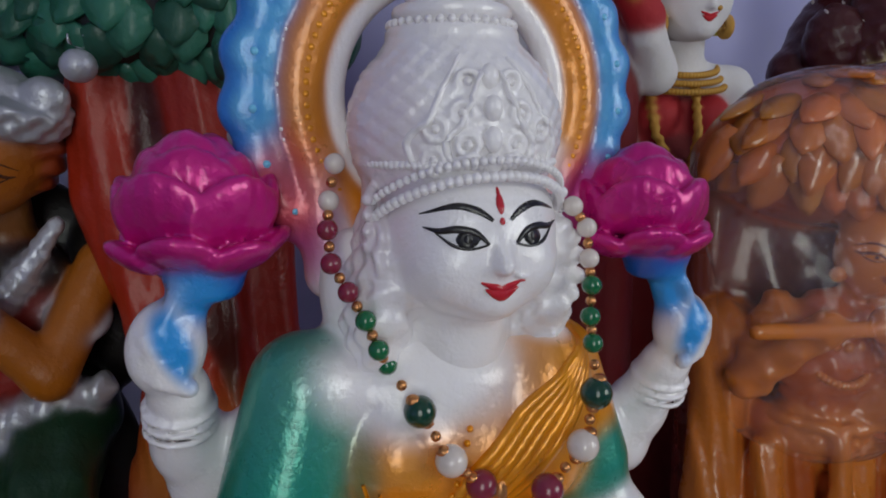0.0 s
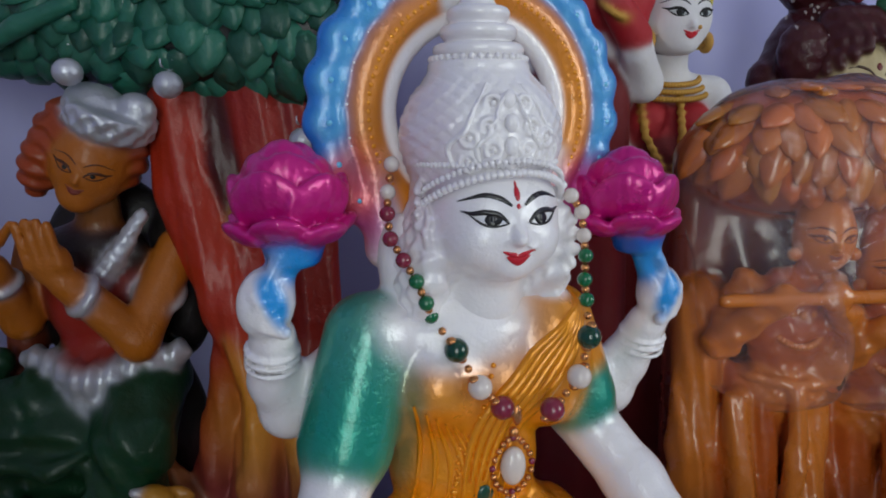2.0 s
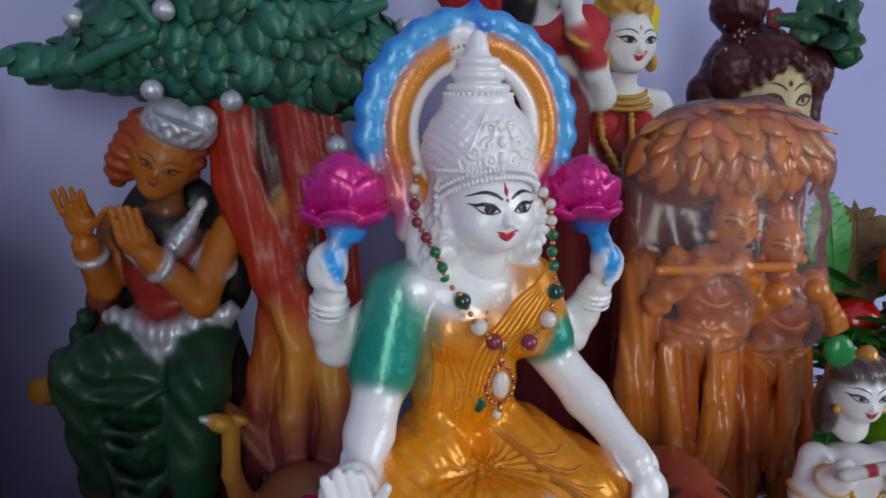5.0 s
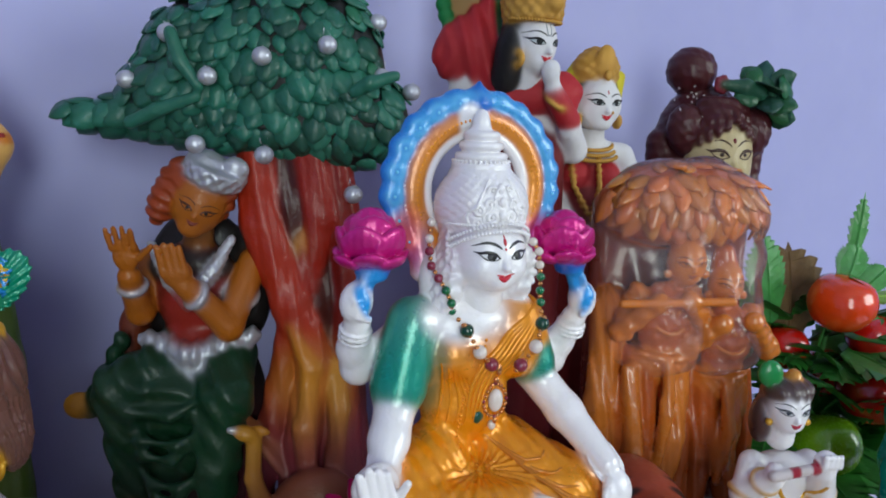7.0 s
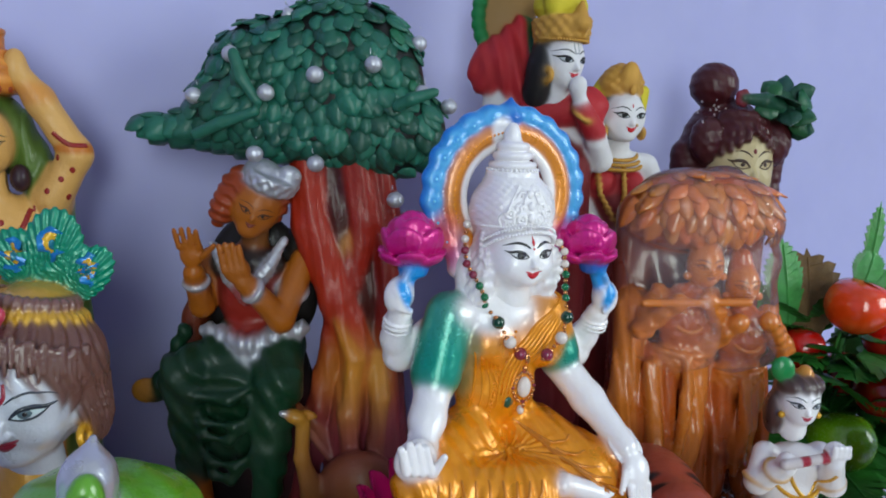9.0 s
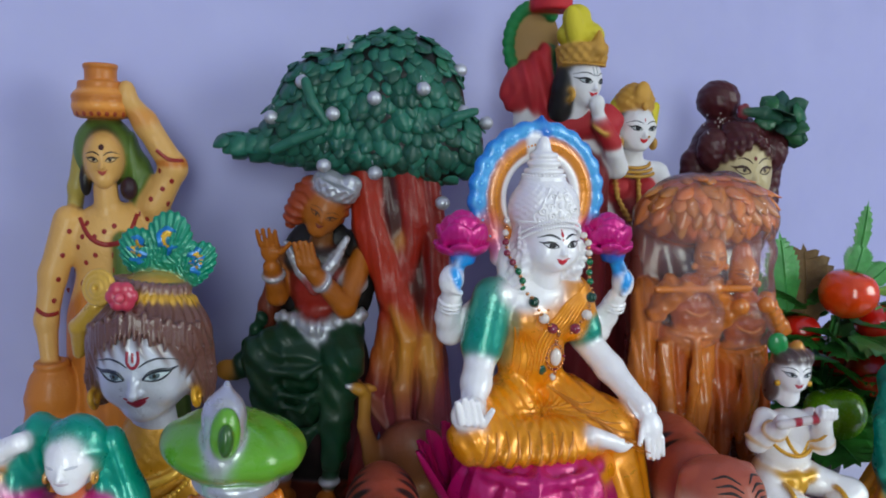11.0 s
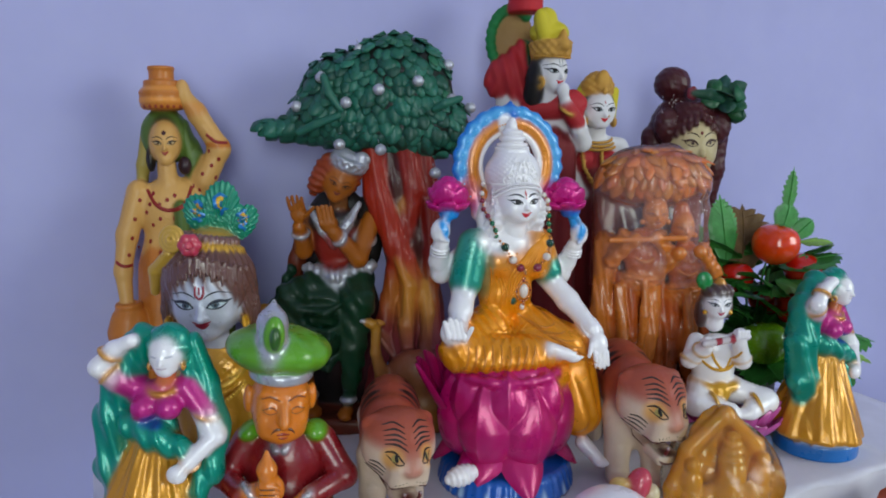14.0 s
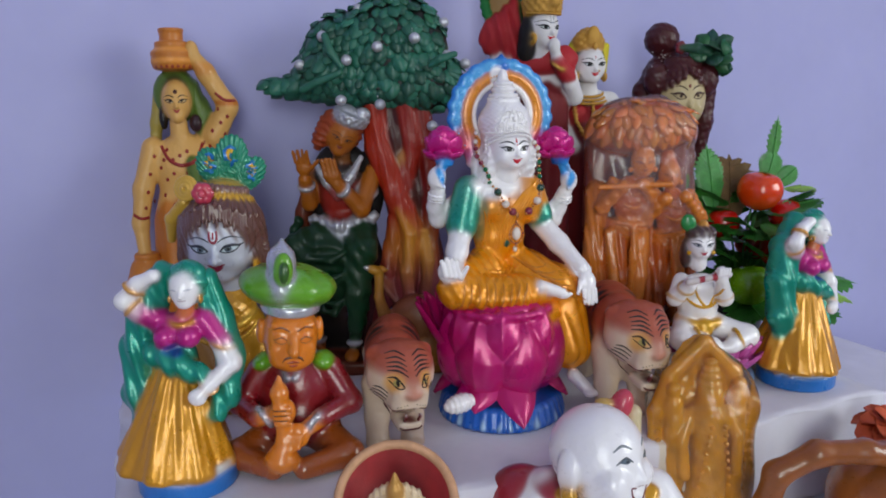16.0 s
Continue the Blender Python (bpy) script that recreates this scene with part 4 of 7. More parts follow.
    for i in range(4):
        b.cap((-77 + i * 4.2, -49, 228), (-79 + i * 4.6, -53, 241 - abs(i - 1.5)), 2.0, 1.6, SKINB, 0.4)
        b.cap((-47 + i * 4.2, -54, 214), (-50 + i * 4.2, -56, 232 - abs(i - 1.5)), 2.3, 1.9, SKINB, 0.5)
    b.cap((-62, -48, 222), (-54, -52, 230), 2.2, 1.8, SKINB, 1)
    b.ell((-40, -51, 214), (9, 5, 9), SKINB, 2)
    b.tor((-70, -37, 203), 7.4, 2.2, SILVER, 0.5, (30, 0, 0)).tor((-31, -46, 200), 7.4, 2.4, SILVER, 0.5, (40, -45, 0)).tor((-8, -24, 196), 9.4, 2.6, SILVER, 0.5, (40, 20, 0))
    b.path([(-62, -24, 226), (-50, -32, 205), (-38, -34, 192), (-24, -30, 212), (-14, -22, 230)], [3, 4, 5, 4.6, 3], SILVER, 2, lambda p: 0.6 * np.sin(p[..., 0] * 1.1) * np.sin(p[..., 2] * 1.0), 0.6)
    b.coat((-38, -30, 184), (17, 20, 22), lin(150, 32, 20), 0.5, amount=0.9)
    hd = Clay(0.9, move(-32, -24, 253, 14, 22, 10))
    hd.ell((0, -4, 0), (15.5, 15, 19), SKINB, 3).ell((0, -12, -13), (7, 6, 6), SKINB, 4).ell((-4, 6, 4), (24, 17, 22), lin(150, 60, 24), 3, tex=lambda q: 0.9 * np.sin(q[..., 2] * 0.8 + np.sin(q[..., 0] * 0.5)), soft=0.6)
    hd.ell((-20, 2, -8), (9, 11, 16), lin(150, 60, 24), 3, tex=lambda q: 0.8 * np.sin(q[..., 2] * 0.9))
    nose(hd, 0, -18, 1, 0.75, SKINB)
    face(hd, 0, 1, 0.85, lin(120, 40, 24), lin(74, 34, 12), CHAR, SKINB, 0.5, 0.6)
    hd.cyl((2, 0, 21), 17.5, 6, 3, SILVER, 3, taper=-0.1, tex=lambda q: 0.8 * np.sin(np.arctan2(q[..., 1], q[..., 0]) * 14) * np.sin(q[..., 2] * 0.7))
    hd.ell((12, -4, 30), (8, 6, 7), SILVER, 3).ell((-4, 0, 27), (12, 10, 6), SILVER, 3)
    # silver balls hung on hooks
    for x, z in ((-72, 325), (-47, 352), (-23, 328), (9, 340), (46, 348), (78, 332), (97, 324), (10, 284), (-29, 289), (75, 365), (-12, 380), (62, 262)):
        y = c.meet([(x, 0, z + 4)])[0][1] - 5 if z > 300 else -42
        y = max(-52, min(y, -8))
        y = y - 3
        c.ball((x, y, z), (5.8, 5.8, 5.4), SILVER, 8, 12)
        c.tor((x, y, z + 8), 2.8, 0.7, SILVER, 0.2, (90, 0, 30))
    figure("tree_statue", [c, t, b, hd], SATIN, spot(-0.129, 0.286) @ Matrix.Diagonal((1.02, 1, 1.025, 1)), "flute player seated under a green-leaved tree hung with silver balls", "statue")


# ---- the water carrier with pots on her head ----
def water_carrier():
    CREAM, DOTS, VEIL, CLAY = lin(214, 164, 92), lin(140, 30, 26), lin(86, 112, 44), lin(196, 118, 44)
    b = Clay(1.5)
    b.ell((2, 0, 232), (36, 22, 34), CREAM, 6).cap((0, -4, 250), (-1, -6, 276), 11, 10, CREAM, 4)
    b.ell((0, 0, 190), (32, 22, 40), CREAM, 8).cap((0, 2, 170), (0, 0, 6), 38, 46, CLAY, 10, lambda p: 1.2 * np.sin(p[..., 0] * 0.35))
    b.path([(38, -2, 262), (56, -6, 292), (34, -8, 326), (20, -10, 344)], [13, 11, 10, 7.5], CREAM, 5)
    b.ell((20, -12, 346), (8, 7, 12), CREAM, 3)
    b.path([(-32, -2, 250), (-46, -8, 210), (-52, -14, 176), (-50, -20, 146)], [13, 11, 9, 7], CREAM, 5)
    b.ell((-48, -24, 126), (20, 18, 20), CLAY, 4).tor((-48, -24, 144), 11, 3, CLAY, 2).cap((-50, -20, 110), (-46, -10, 40), 22, 26, CLAY, 8, lambda p: np.sin(p[..., 2] * 0.3))
    b.path([(14, 8, 310), (34, 10, 262), (42, 10, 210), (48, 6, 150), (46, 0, 70), (50, -2, 12)], [12, 15, 14, 15, 18, 24], VEIL, 8, lambda p: 0.8 * np.sin(p[..., 0] * 0.5))
    b.path([(-18, 8, 312), (-26, 8, 276), (-30, 10, 250)], [8, 7, 6], lin(170, 150, 70), 4)
    b.cap((12, -22, 236), (16, -18, 150), 7, 12, VEIL, 4)
    for x, z in ((-30, 244), (-36, 226), (-24, 232), (-40, 208), (-18, 220), (-30, 212), (-10, 226), (-22, 204), (-44, 192), (4, 214), (-6, 206), (24, 240), (32, 252), (20, 228), (30, 234), (40, 246), (36, 268), (46, 276), (50, 264), (44, 290), (54, 282), (26, 256), (34, 222), (-36, 196), (-2, 244), (-10, 240), (6, 248), (-16, 250), (30, 216), (36, 234), (-20, 240), (26, 200), (-12, 194), (4, 226), (20, 210)):
        b.dot(x, z, 2.1, 2.1, DOTS, 0.25)
    b.stroke([(-22, 254), (-14, 240), (0, 234), (16, 240), (24, 256)], [1.8, 2.0, 1.8], DOTS, 0.5, 24)
    b.stroke([(42, 306), (52, 299), (64, 298)], [1.6, 1.6], DOTS, 0.6)
    b.stroke([(-58, 186), (-50, 182), (-42, 182)], [1.6, 1.6], DOTS, 0.6)
    b.coat((56, -6, 296), (18, 20, 4), CLAY, 0.5)
    b.coat((30, -8, 330), (16, 20, 8), lin(206, 136, 60), 0.8, amount=0.8)
    h = Clay(1.1)
    h.ell((-1, -8, 298), (16, 16, 21), CREAM, 3).ell((-1, -16, 283), (8, 7, 7), CREAM, 4)
    h.ell((-1, 2, 303), (19, 16, 24), CHAR, 2, soft=0.5).ell((-1, 7, 304), (26, 18, 28), VEIL, 2, soft=0.6)
    h.ell((-17, -3, 282), (5, 6, 12), CHAR, 2).ell((18, -8, 276), (7, 7, 9), lin(46, 24, 34), 2)
    nose(h, -1, -23.5, 298, 1.0, CREAM)
    face(h, -1, 298, 0.95, lin(160, 60, 50), lin(40, 26, 20), CHAR, lin(206, 178, 130), 0.8, 0.7)
    h.dot(-1, 307.5, 2.3, 2.3, lin(60, 14, 18), 0.4)
    h.cyl((-1, -2, 340), 24, 11, 7, CLAY, 2, tex=lambda q: 0.4 * np.sin(q[..., 2] * 0.8)).cyl((-1, -2, 352), 19, 5, 2, CLAY, 2).cyl((-1, -2, 362), 13, 6, 3, CLAY, 2).tor((-1, -2, 368), 12, 2.2, CLAY, 1)
    h.coat((-1, -2, 338), (40, 40, 3), lin(226, 150, 66), 0.8).coat((-1, -2, 349), (40, 40, 2.4), lin(226, 150, 66), 0.8)
    for i in range(7):
        h.dot(-19 + i * 6, 332, 1.8, 1.8, lin(150, 60, 30), 0.3)
    figure("water_carrier_statue", [b, h], SATIN, spot(-0.327, 0.245, TOP, 17.0) @ Matrix.Diagonal((0.88, 0.95, 1, 1)), "cream woman figurine in a red-dotted dress, balancing clay pots", "statue")


# ---- the silver-faced child bust with a peacock feather ----
def child_bust():
    HAIR, GD = lin(104, 70, 62), lin(206, 148, 30, 0.3)
    SKINP = lin(206, 210, 222, 0.15)
    b = Clay(1.5)
    b.cap((0, 6, 124), (2, 8, 90), 18, 26, GD, 8).ell((4, 10, 60), (40, 30, 60), GD, 8, tex=lambda q: 1.2 * np.sin(q[..., 0] * 0.3 + q[..., 2] * 0.1))
    b.ell((0, 4, 110), (26, 22, 22), GD, 6, tex=lambda q: 0.7 * np.sin(q[..., 0] * 0.9) * np.sin(q[..., 2] * 0.9))
    b.tor((0, 2, 108), 26, 3.4, lin(230, 180, 60, 0.4), 1.5, (24, 0, 0))
    beads(b, (0, 0, 100), 30, 2.2, 30, lin(230, 180, 60, 0.5), 1.0, 180, 360, -14)
    b.ell((32, 2, 40), (14, 20, 40), GD, 4)
    h = Clay(1.0, move(3, 2, 174, 1, 0, 5) @ Matrix.Diagonal((1.0, 1.0, 1.0, 1)))
    strand = lambda q: 0.9 * np.sin(np.arctan2(q[..., 0], -q[..., 1]) * 26 + 2.4 * np.sin(q[..., 2] * 0.16))
    h.ell((0, -8, -4), (28.5, 27, 29), SKINP, 4).ell((0, -22, -24), (11, 10, 9), SKINP, 6).ell((-13, -24, -9), (10, 9, 10), SKINP, 6).ell((13, -24, -9), (10, 9, 10), SKINP, 6)
    h.cap((0, -2, -26), (0, 4, -52), 14, 15, SKINP, 5)
    h.ell((0, 2, 14), (39, 38.5, 36), HAIR, 1.5, tex=strand, soft=0.5)
    h.ell((-30, 2, -4), (11, 16, 26), HAIR, 5, (0, 8, 0), strand).ell((30, 2, -4), (11, 16, 26), HAIR, 5, (0, -8, 0), strand)
    h.ell((0, -17, 5), (27, 21.5, 33), SKINP, 2, soft=0.5)
    for i in range(34):
        a = radians(196 + 148 * i / 33)
        z0 = 25 - 15 * abs(math.cos(a)) ** 1.5 + 2.4 * math.sin(i * 2.4)
        h.cap((36 * math.cos(a), 2 + 36.5 * math.sin(a), z0 + 14), (37.5 * math.cos(a), 1 + 38.6 * math.sin(a), z0), 2.2, 0.9, HAIR, 0.8, soft=0.4)
    nose(h, 0, -38.5, 0, 1.75, SKINP)
    face(h, 0, 1.5, 1.75, lin(140, 14, 44), lin(24, 34, 48), lin(84, 104, 116), lin(206, 222, 228), 0.5, 0.82, 1.02)
    h.stroke([(-3, 18), (-3.2, 11), (0, 7.5), (3.2, 11), (3, 18)], [0.9, 1.1, 0.9], lin(150, 24, 50), 0.4, 20)
    h.stroke([(0, 17), (0, 11)], [0.8, 0.8], lin(150, 24, 50), 0.4)
    h.tor((32, -16, -20), 5, 2, lin(230, 170, 30, 0.4), 0.6, (0, 80, 0)).tor((-32, -16, -20), 5, 2, lin(230, 170, 30, 0.4), 0.6, (0, 80, 0))
    h.tor((0, 8, 42), 25, 5, lin(218, 168, 50, 0.25), 2, (-8, 10, 0), (1, 0.9), tex=lambda q: 0.7 * np.sin(np.arctan2(q[..., 1], q[..., 0]) * 40))
    h.tor((0, 9, 49), 21, 4.5, lin(120, 84, 78), 2, (-8, 8, 0), tex=lambda q: 0.7 * np.sin(np.arctan2(q[..., 1], q[..., 0]) * 30))
    h.ell((0, 10, 46), (21, 20, 12), lin(206, 160, 60, 0.2), 3)
    h.path([(-30, -8, 40), (-44, 0, 24), (-48, 8, 4)], [5, 6, 4], lin(210, 166, 60, 0.2), 2)
    for k in range(3):
        h.tor((-24, -18 - k, 54), 3 + 3.4 * (2 - k), 2.2, lin(222, 176, 70, 0.2), 0.8, (80, 0, -20))
    for i in range(6):
        a = 2 * math.pi * i / 6
        h.ell((-8 + 5 * math.cos(a), -26, 50 + 5 * math.sin(a)), (5, 4, 5), lin(196, 60, 84), 0.6)
    h.ball((-8, -31, 50), 3.2, lin(210, 80, 100))
    # feather fan of three eyes
    FE = lin(10, 136, 104, 0.2)
    for x, z, rx, rz, an in ((-8, 70, 14, 18, -22), (10, 76, 16, 23, 8), (27, 62, 12, 18, 38)):
        h.ell((x, 18, z), (rx, 4, rz), FE, 2, (0, an, 0), tex=lambda q: 0.7 * np.sin(np.arctan2(q[..., 0], q[..., 2] + 20) * 50), soft=0.6)
        a = radians(an)
        ex, ez = x + math.sin(a) * 3, z + math.cos(a) * 3
        h.dot(ex, ez, 8, 10, lin(20, 120, 190, 0.2), 0.5)
        h.dot(ex, ez + 1, 5, 6, lin(216, 168, 30, 0.2), 0.9)
        h.dot(ex, ez, 2.6, 3, lin(20, 110, 130, 0.2), 1.3)
    figure("child_bust_statue", [b, h], PEARL, spot(-0.264, 0.143, TOP - 0.006), "silver-faced child bust with brown hair and peacock feather", "statue")


# ---- the veiled dancers, two from one mould ----
def dancer():
    b = Clay(1.1)
    MG = lin(190, 24, 130, 0.2)
    GD = lin(214, 148, 26, 0.35)
    pleat = lambda q: 2.4 * np.sin(np.arctan2(q[..., 1], q[..., 0]) * 8 + 1.6 * np.sin(q[..., 2] * 0.03)) * (0.4 + 0.6 * np.clip(0.5 - q[..., 2] / 86, 0, 1)) + 0.5 * np.sin(np.arctan2(q[..., 1], q[..., 0]) * 23)
    b.cyl((0, 0, 8), 38, 8, 2, lin(10, 108, 190), 1).cyl((0, 0, 18), 36, 4, 2, lin(214, 222, 226), 1)
    b.cyl((-4, 0, 62), 46, 43, 6, GD, 4, (0, 6, 0), taper=0.68, tex=pleat).ell((-26, -4, 34), (22, 24, 14), GD, 6, (0, -24, 0), pleat)
    b.ell((0, 0, 100), (17, 13, 14), GD, 5, soft=1.5).ell((1, 0, 112), (14, 11, 14), TEAL, 5, soft=1.2)
    b.ell((4, 0, 134), (19, 12, 14), MG, 5, soft=1.2).ell((-4, -10, 130), (9, 9, 9), MG, 3).ell((13, -10, 130), (9, 9, 9), MG, 3)
    b.cap((8, -2, 144), (11, -3, 154), 6.5, 6, lin(206, 110, 60), 3).tor((8, -3, 143), 9, 2, GD, 1, (20, 0, 0))
    b.cap((-12, 0, 142), (-26, -5, 151), 8, 7, MG, 4).path([(-26, -5, 151), (-33, -8, 160), (-22, -8, 174), (-10, -9, 180)], [7, 7, 5.5, 5], WHITE, 3)
    b.tor((-26, -8, 170), 6.5, 1.8, GD, 0.6, (0, 40, 0)).tor((-28, -6, 154), 7.4, 1.6, GD, 0.6, (0, -50, 0))
    b.cap((22, 0, 142), (34, -2, 124), 8, 7.5, MG, 4).path([(34, -2, 122), (42, -6, 106), (24, -20, 88)], [7, 6.5, 5.2], WHITE, 3).ell((20, -22, 84), (7, 5, 7), WHITE, 2)
    b.tor((28, -17, 91), 6.2, 1.6, GD, 0.6, (40, 50, 0)).tor((35, -2, 121), 7.6, 1.4, GD, 0.6, (0, 25, 0))
    wave = lambda p: 1.0 * np.sin(p[..., 0] * 0.5 + p[..., 2] * 0.12)
    b.path([(-8, 8, 176), (-22, 8, 150), (-30, 6, 118), (-32, 2, 80), (-30, 0, 60)], [12, 14, 14, 13, 9], TEAL, 6, wave)
    b.path([(22, 8, 172), (30, 10, 140), (38, 6, 110), (36, 0, 78), (30, -8, 64)], [10, 11, 11, 10, 7], TEAL, 6, wave)
    b.path([(-14, -6, 116), (4, -12, 108), (22, -12, 98)], [10, 9, 8], TEAL, 4, wave)
    b.coat((4, -16, 121), (10, 8, 5), lin(20, 60, 160), 0.8, amount=0.8)
    h = Clay(0.9)
    h.ell((12, -5, 168), (11, 12, 15), WHITE, 3).ell((12, 2, 172), (16, 14, 18), TEAL, 2.5, soft=0.5, tex=lambda q: 0.5 * np.sin(q[..., 2] * 0.6 + q[..., 0] * 0.3)).ell((12, -10, 158), (5.5, 5, 5), WHITE, 3)
    nose(h, 12, -17, 168, 0.7, WHITE)
    h.stroke([(8.5, 161.5), (12, 160.8), (15.5, 161.5)], [0.2, 0.8, 0.2], lin(205, 190, 198), 0.4, 8)
    for s in (-1, 1):
        h.stroke([(12 + s * 2.5, 169.5), (12 + s * 7.5, 170)], [0.3, 0.9, 0.3], lin(206, 206, 214), 0.4, 8)
        h.tor((12 + s * 11.5, -6, 160), 2.4, 1.1, GD, 0.4, (0, 90, 0))
    ob = figure("dancer_statue", [b, h], PEARL, spot(-0.262, 0.016) @ Matrix.Diagonal((1, 1, 0.945, 1)), "dancer figurine, teal veil, magenta blouse, pleated gold skirt", "statue", "pair of veiled dancers")
    copy_thing(ob, spot(0.310, 0.203, TOP, 34.0))


# ---- the snake charmer playing his pipe ----
def snake_charmer():
    OR, DR, LG = lin(222, 124, 22), lin(130, 12, 24), lin(96, 160, 26)
    b = Clay(1.1)
    b.ell((4, 0, 58), (31, 22, 34), DR, 6).ell((4, 0, 34), (34, 26, 24), DR, 8)
    b.cap((4, 0, 78), (3, -4, 92), 12, 11, lin(176, 50, 20), 4)
    for s in (-1, 1):
        b.path([(4 + s * 27, -2, 76), (4 + s * 44, -8, 50), (4 + s * 26, -32, 48)], [11, 9.5, 7.5], DR, 4)
        b.ell((4 + s * 24, -4, 84), (9, 12, 7), LG, 1.2, (0, s * 24, 0), soft=0.5)
        b.path([(4 + s * 22, -6, 20), (4 + s * 44, -26, 14), (4 + s * 12, -44, 11)], [15, 11, 8.5], lin(150, 72, 18), 5)
        b.cap((4 + s * 14, 2, 90), (4 + s * 3, -19, 74), 3.4, 2.6, SILVER, 1, soft=0.5)
    b.coat((4, -8, 22), (30, 30, 12), lin(80, 14, 16), 0.6, amount=0.7)
    b.cap((-18, -32, 48), (-4, -40, 56), 7, 6, OR, 3).ell((2, -44, 58), (10, 7, 11), OR, 3).tor((-14, -35, 50), 8, 2.6, SILVER, 0.6, (0, 60, 25))
    b.cap((27, -32, 46), (16, -40, 40), 7, 6, OR, 3).ell((12, -44, 38), (9, 6, 10), OR, 3).tor((24, -35, 44), 8, 2.6, SILVER, 0.6, (0, -60, -25))
    for i in range(4):
        b.cap((-2, -51, 63 - i * 4), (9, -51.5, 63 - i * 4), 1.9, 1.7, OR, 0.5)
        b.cap((8 + i * 2.6, -49, 40), (5 + i * 3.0, -51, 28 + i), 1.9, 1.6, OR, 0.5)
    b.path([(1, -46, 86), (1, -47, 74), (2, -46, 50), (2, -46, 34), (0, -46, 22)], [1.6, 6.5, 5, 6, 13], OR, 3)
    for i in range(3):
        b.stroke([(-4, 62 - i * 4), (7, 62 - i * 4)], [0.5, 0.5], lin(50, 22, 10), 0.3, 6)
    h = Clay(1.0, move(2, -4, 106, 0, 4, 18) @ Matrix.Diagonal((0.9, 1, 1.02, 1)))
    h.ell((0, -4, 2), (24, 22, 24), OR, 5).ell((0, -14, -16), (13, 11, 10), OR, 6).box((0, -8, -2), (20, 15, 20), 9, OR, 5)
    nose(h, 0, -24, 6, 2.0, OR)
    h.cap((0, -25, 4), (0, -30, -6), 3.6, 4.4, OR, 3)
    for s in (-1, 1):
        h.ell((s * 25, -2, 4), (4, 6, 10), OR, 2).cap((s * 5, -24, 11), (s * 17, -20, 13), 1.6, 1.4, OR, 3).ell((s * 10, -23, 3), (5.4, 3, 3.6), OR, 2).ell((s * 13, -19, -7), (6, 5, 6), OR, 4)
        h.stroke([(s * 5, 2.2), (s * 10, 4.8), (s * 16, 2.6)], [0.3, 0.6, 0.3], lin(120, 58, 10), 0.3)
        h.stroke([(s * 5, 1.4), (s * 10, -0.4), (s * 15, 1.6)], [0.2, 0.4, 0.2], lin(130, 62, 10), 0.3)
        h.stroke([(s * 1, -11), (s * 6, -12), (s * 9, -15)], [0.9, 1.0, 0.3], lin(96, 44, 10), 0.5)
        h.stroke([(s * 3, 9), (s * 10, 12), (s * 17, 10)], [0.5, 0.7, 0.3], lin(120, 56, 10), 0.4)
    h.stroke([(-5, -15.5), (0, -14.8), (5, -15.5)], [0.3, 1.2, 0.3], lin(150, 44, 16), 0.5).stroke([(-3.6, -17.6), (0, -18), (3.6, -17.6)], [0.3, 1.2, 0.3], lin(170, 60, 20), 0.5)
    h.cyl((0, -2, 24), 25.5, 4, 2.5, SILVER, 1, (3, 0, 0), soft=0.4)
    h.ell((-2, 0, 39), (42, 34, 17), LG, 2, (0, 4, 0), soft=0.5, tex=lambda q: 0.4 * np.sin(q[..., 0] * 0.25 + q[..., 1] * 0.2))
    h.cap((-10, -22, 42), (-10, -18, 62), 12, 12, SILVER, 2).cap((-10, -18, 62), (-9, -14, 76), 11, 2, SILVER, 3)
    h.ell((-10, -31, 57), (8, 6, 13), LG, 0.8, soft=0.4).ell((-10, -38, 56), (4, 4, 8), lin(40, 90, 10), 0.8, soft=0.4)
    figure("snake_charmer_statue", [b, h], GLOSSY, spot(-0.185, 0.056) @ Matrix.Diagonal((1.03, 1.03, 1.03, 1)), "cross-legged piper figurine with green turban and dark red tunic", "statue")


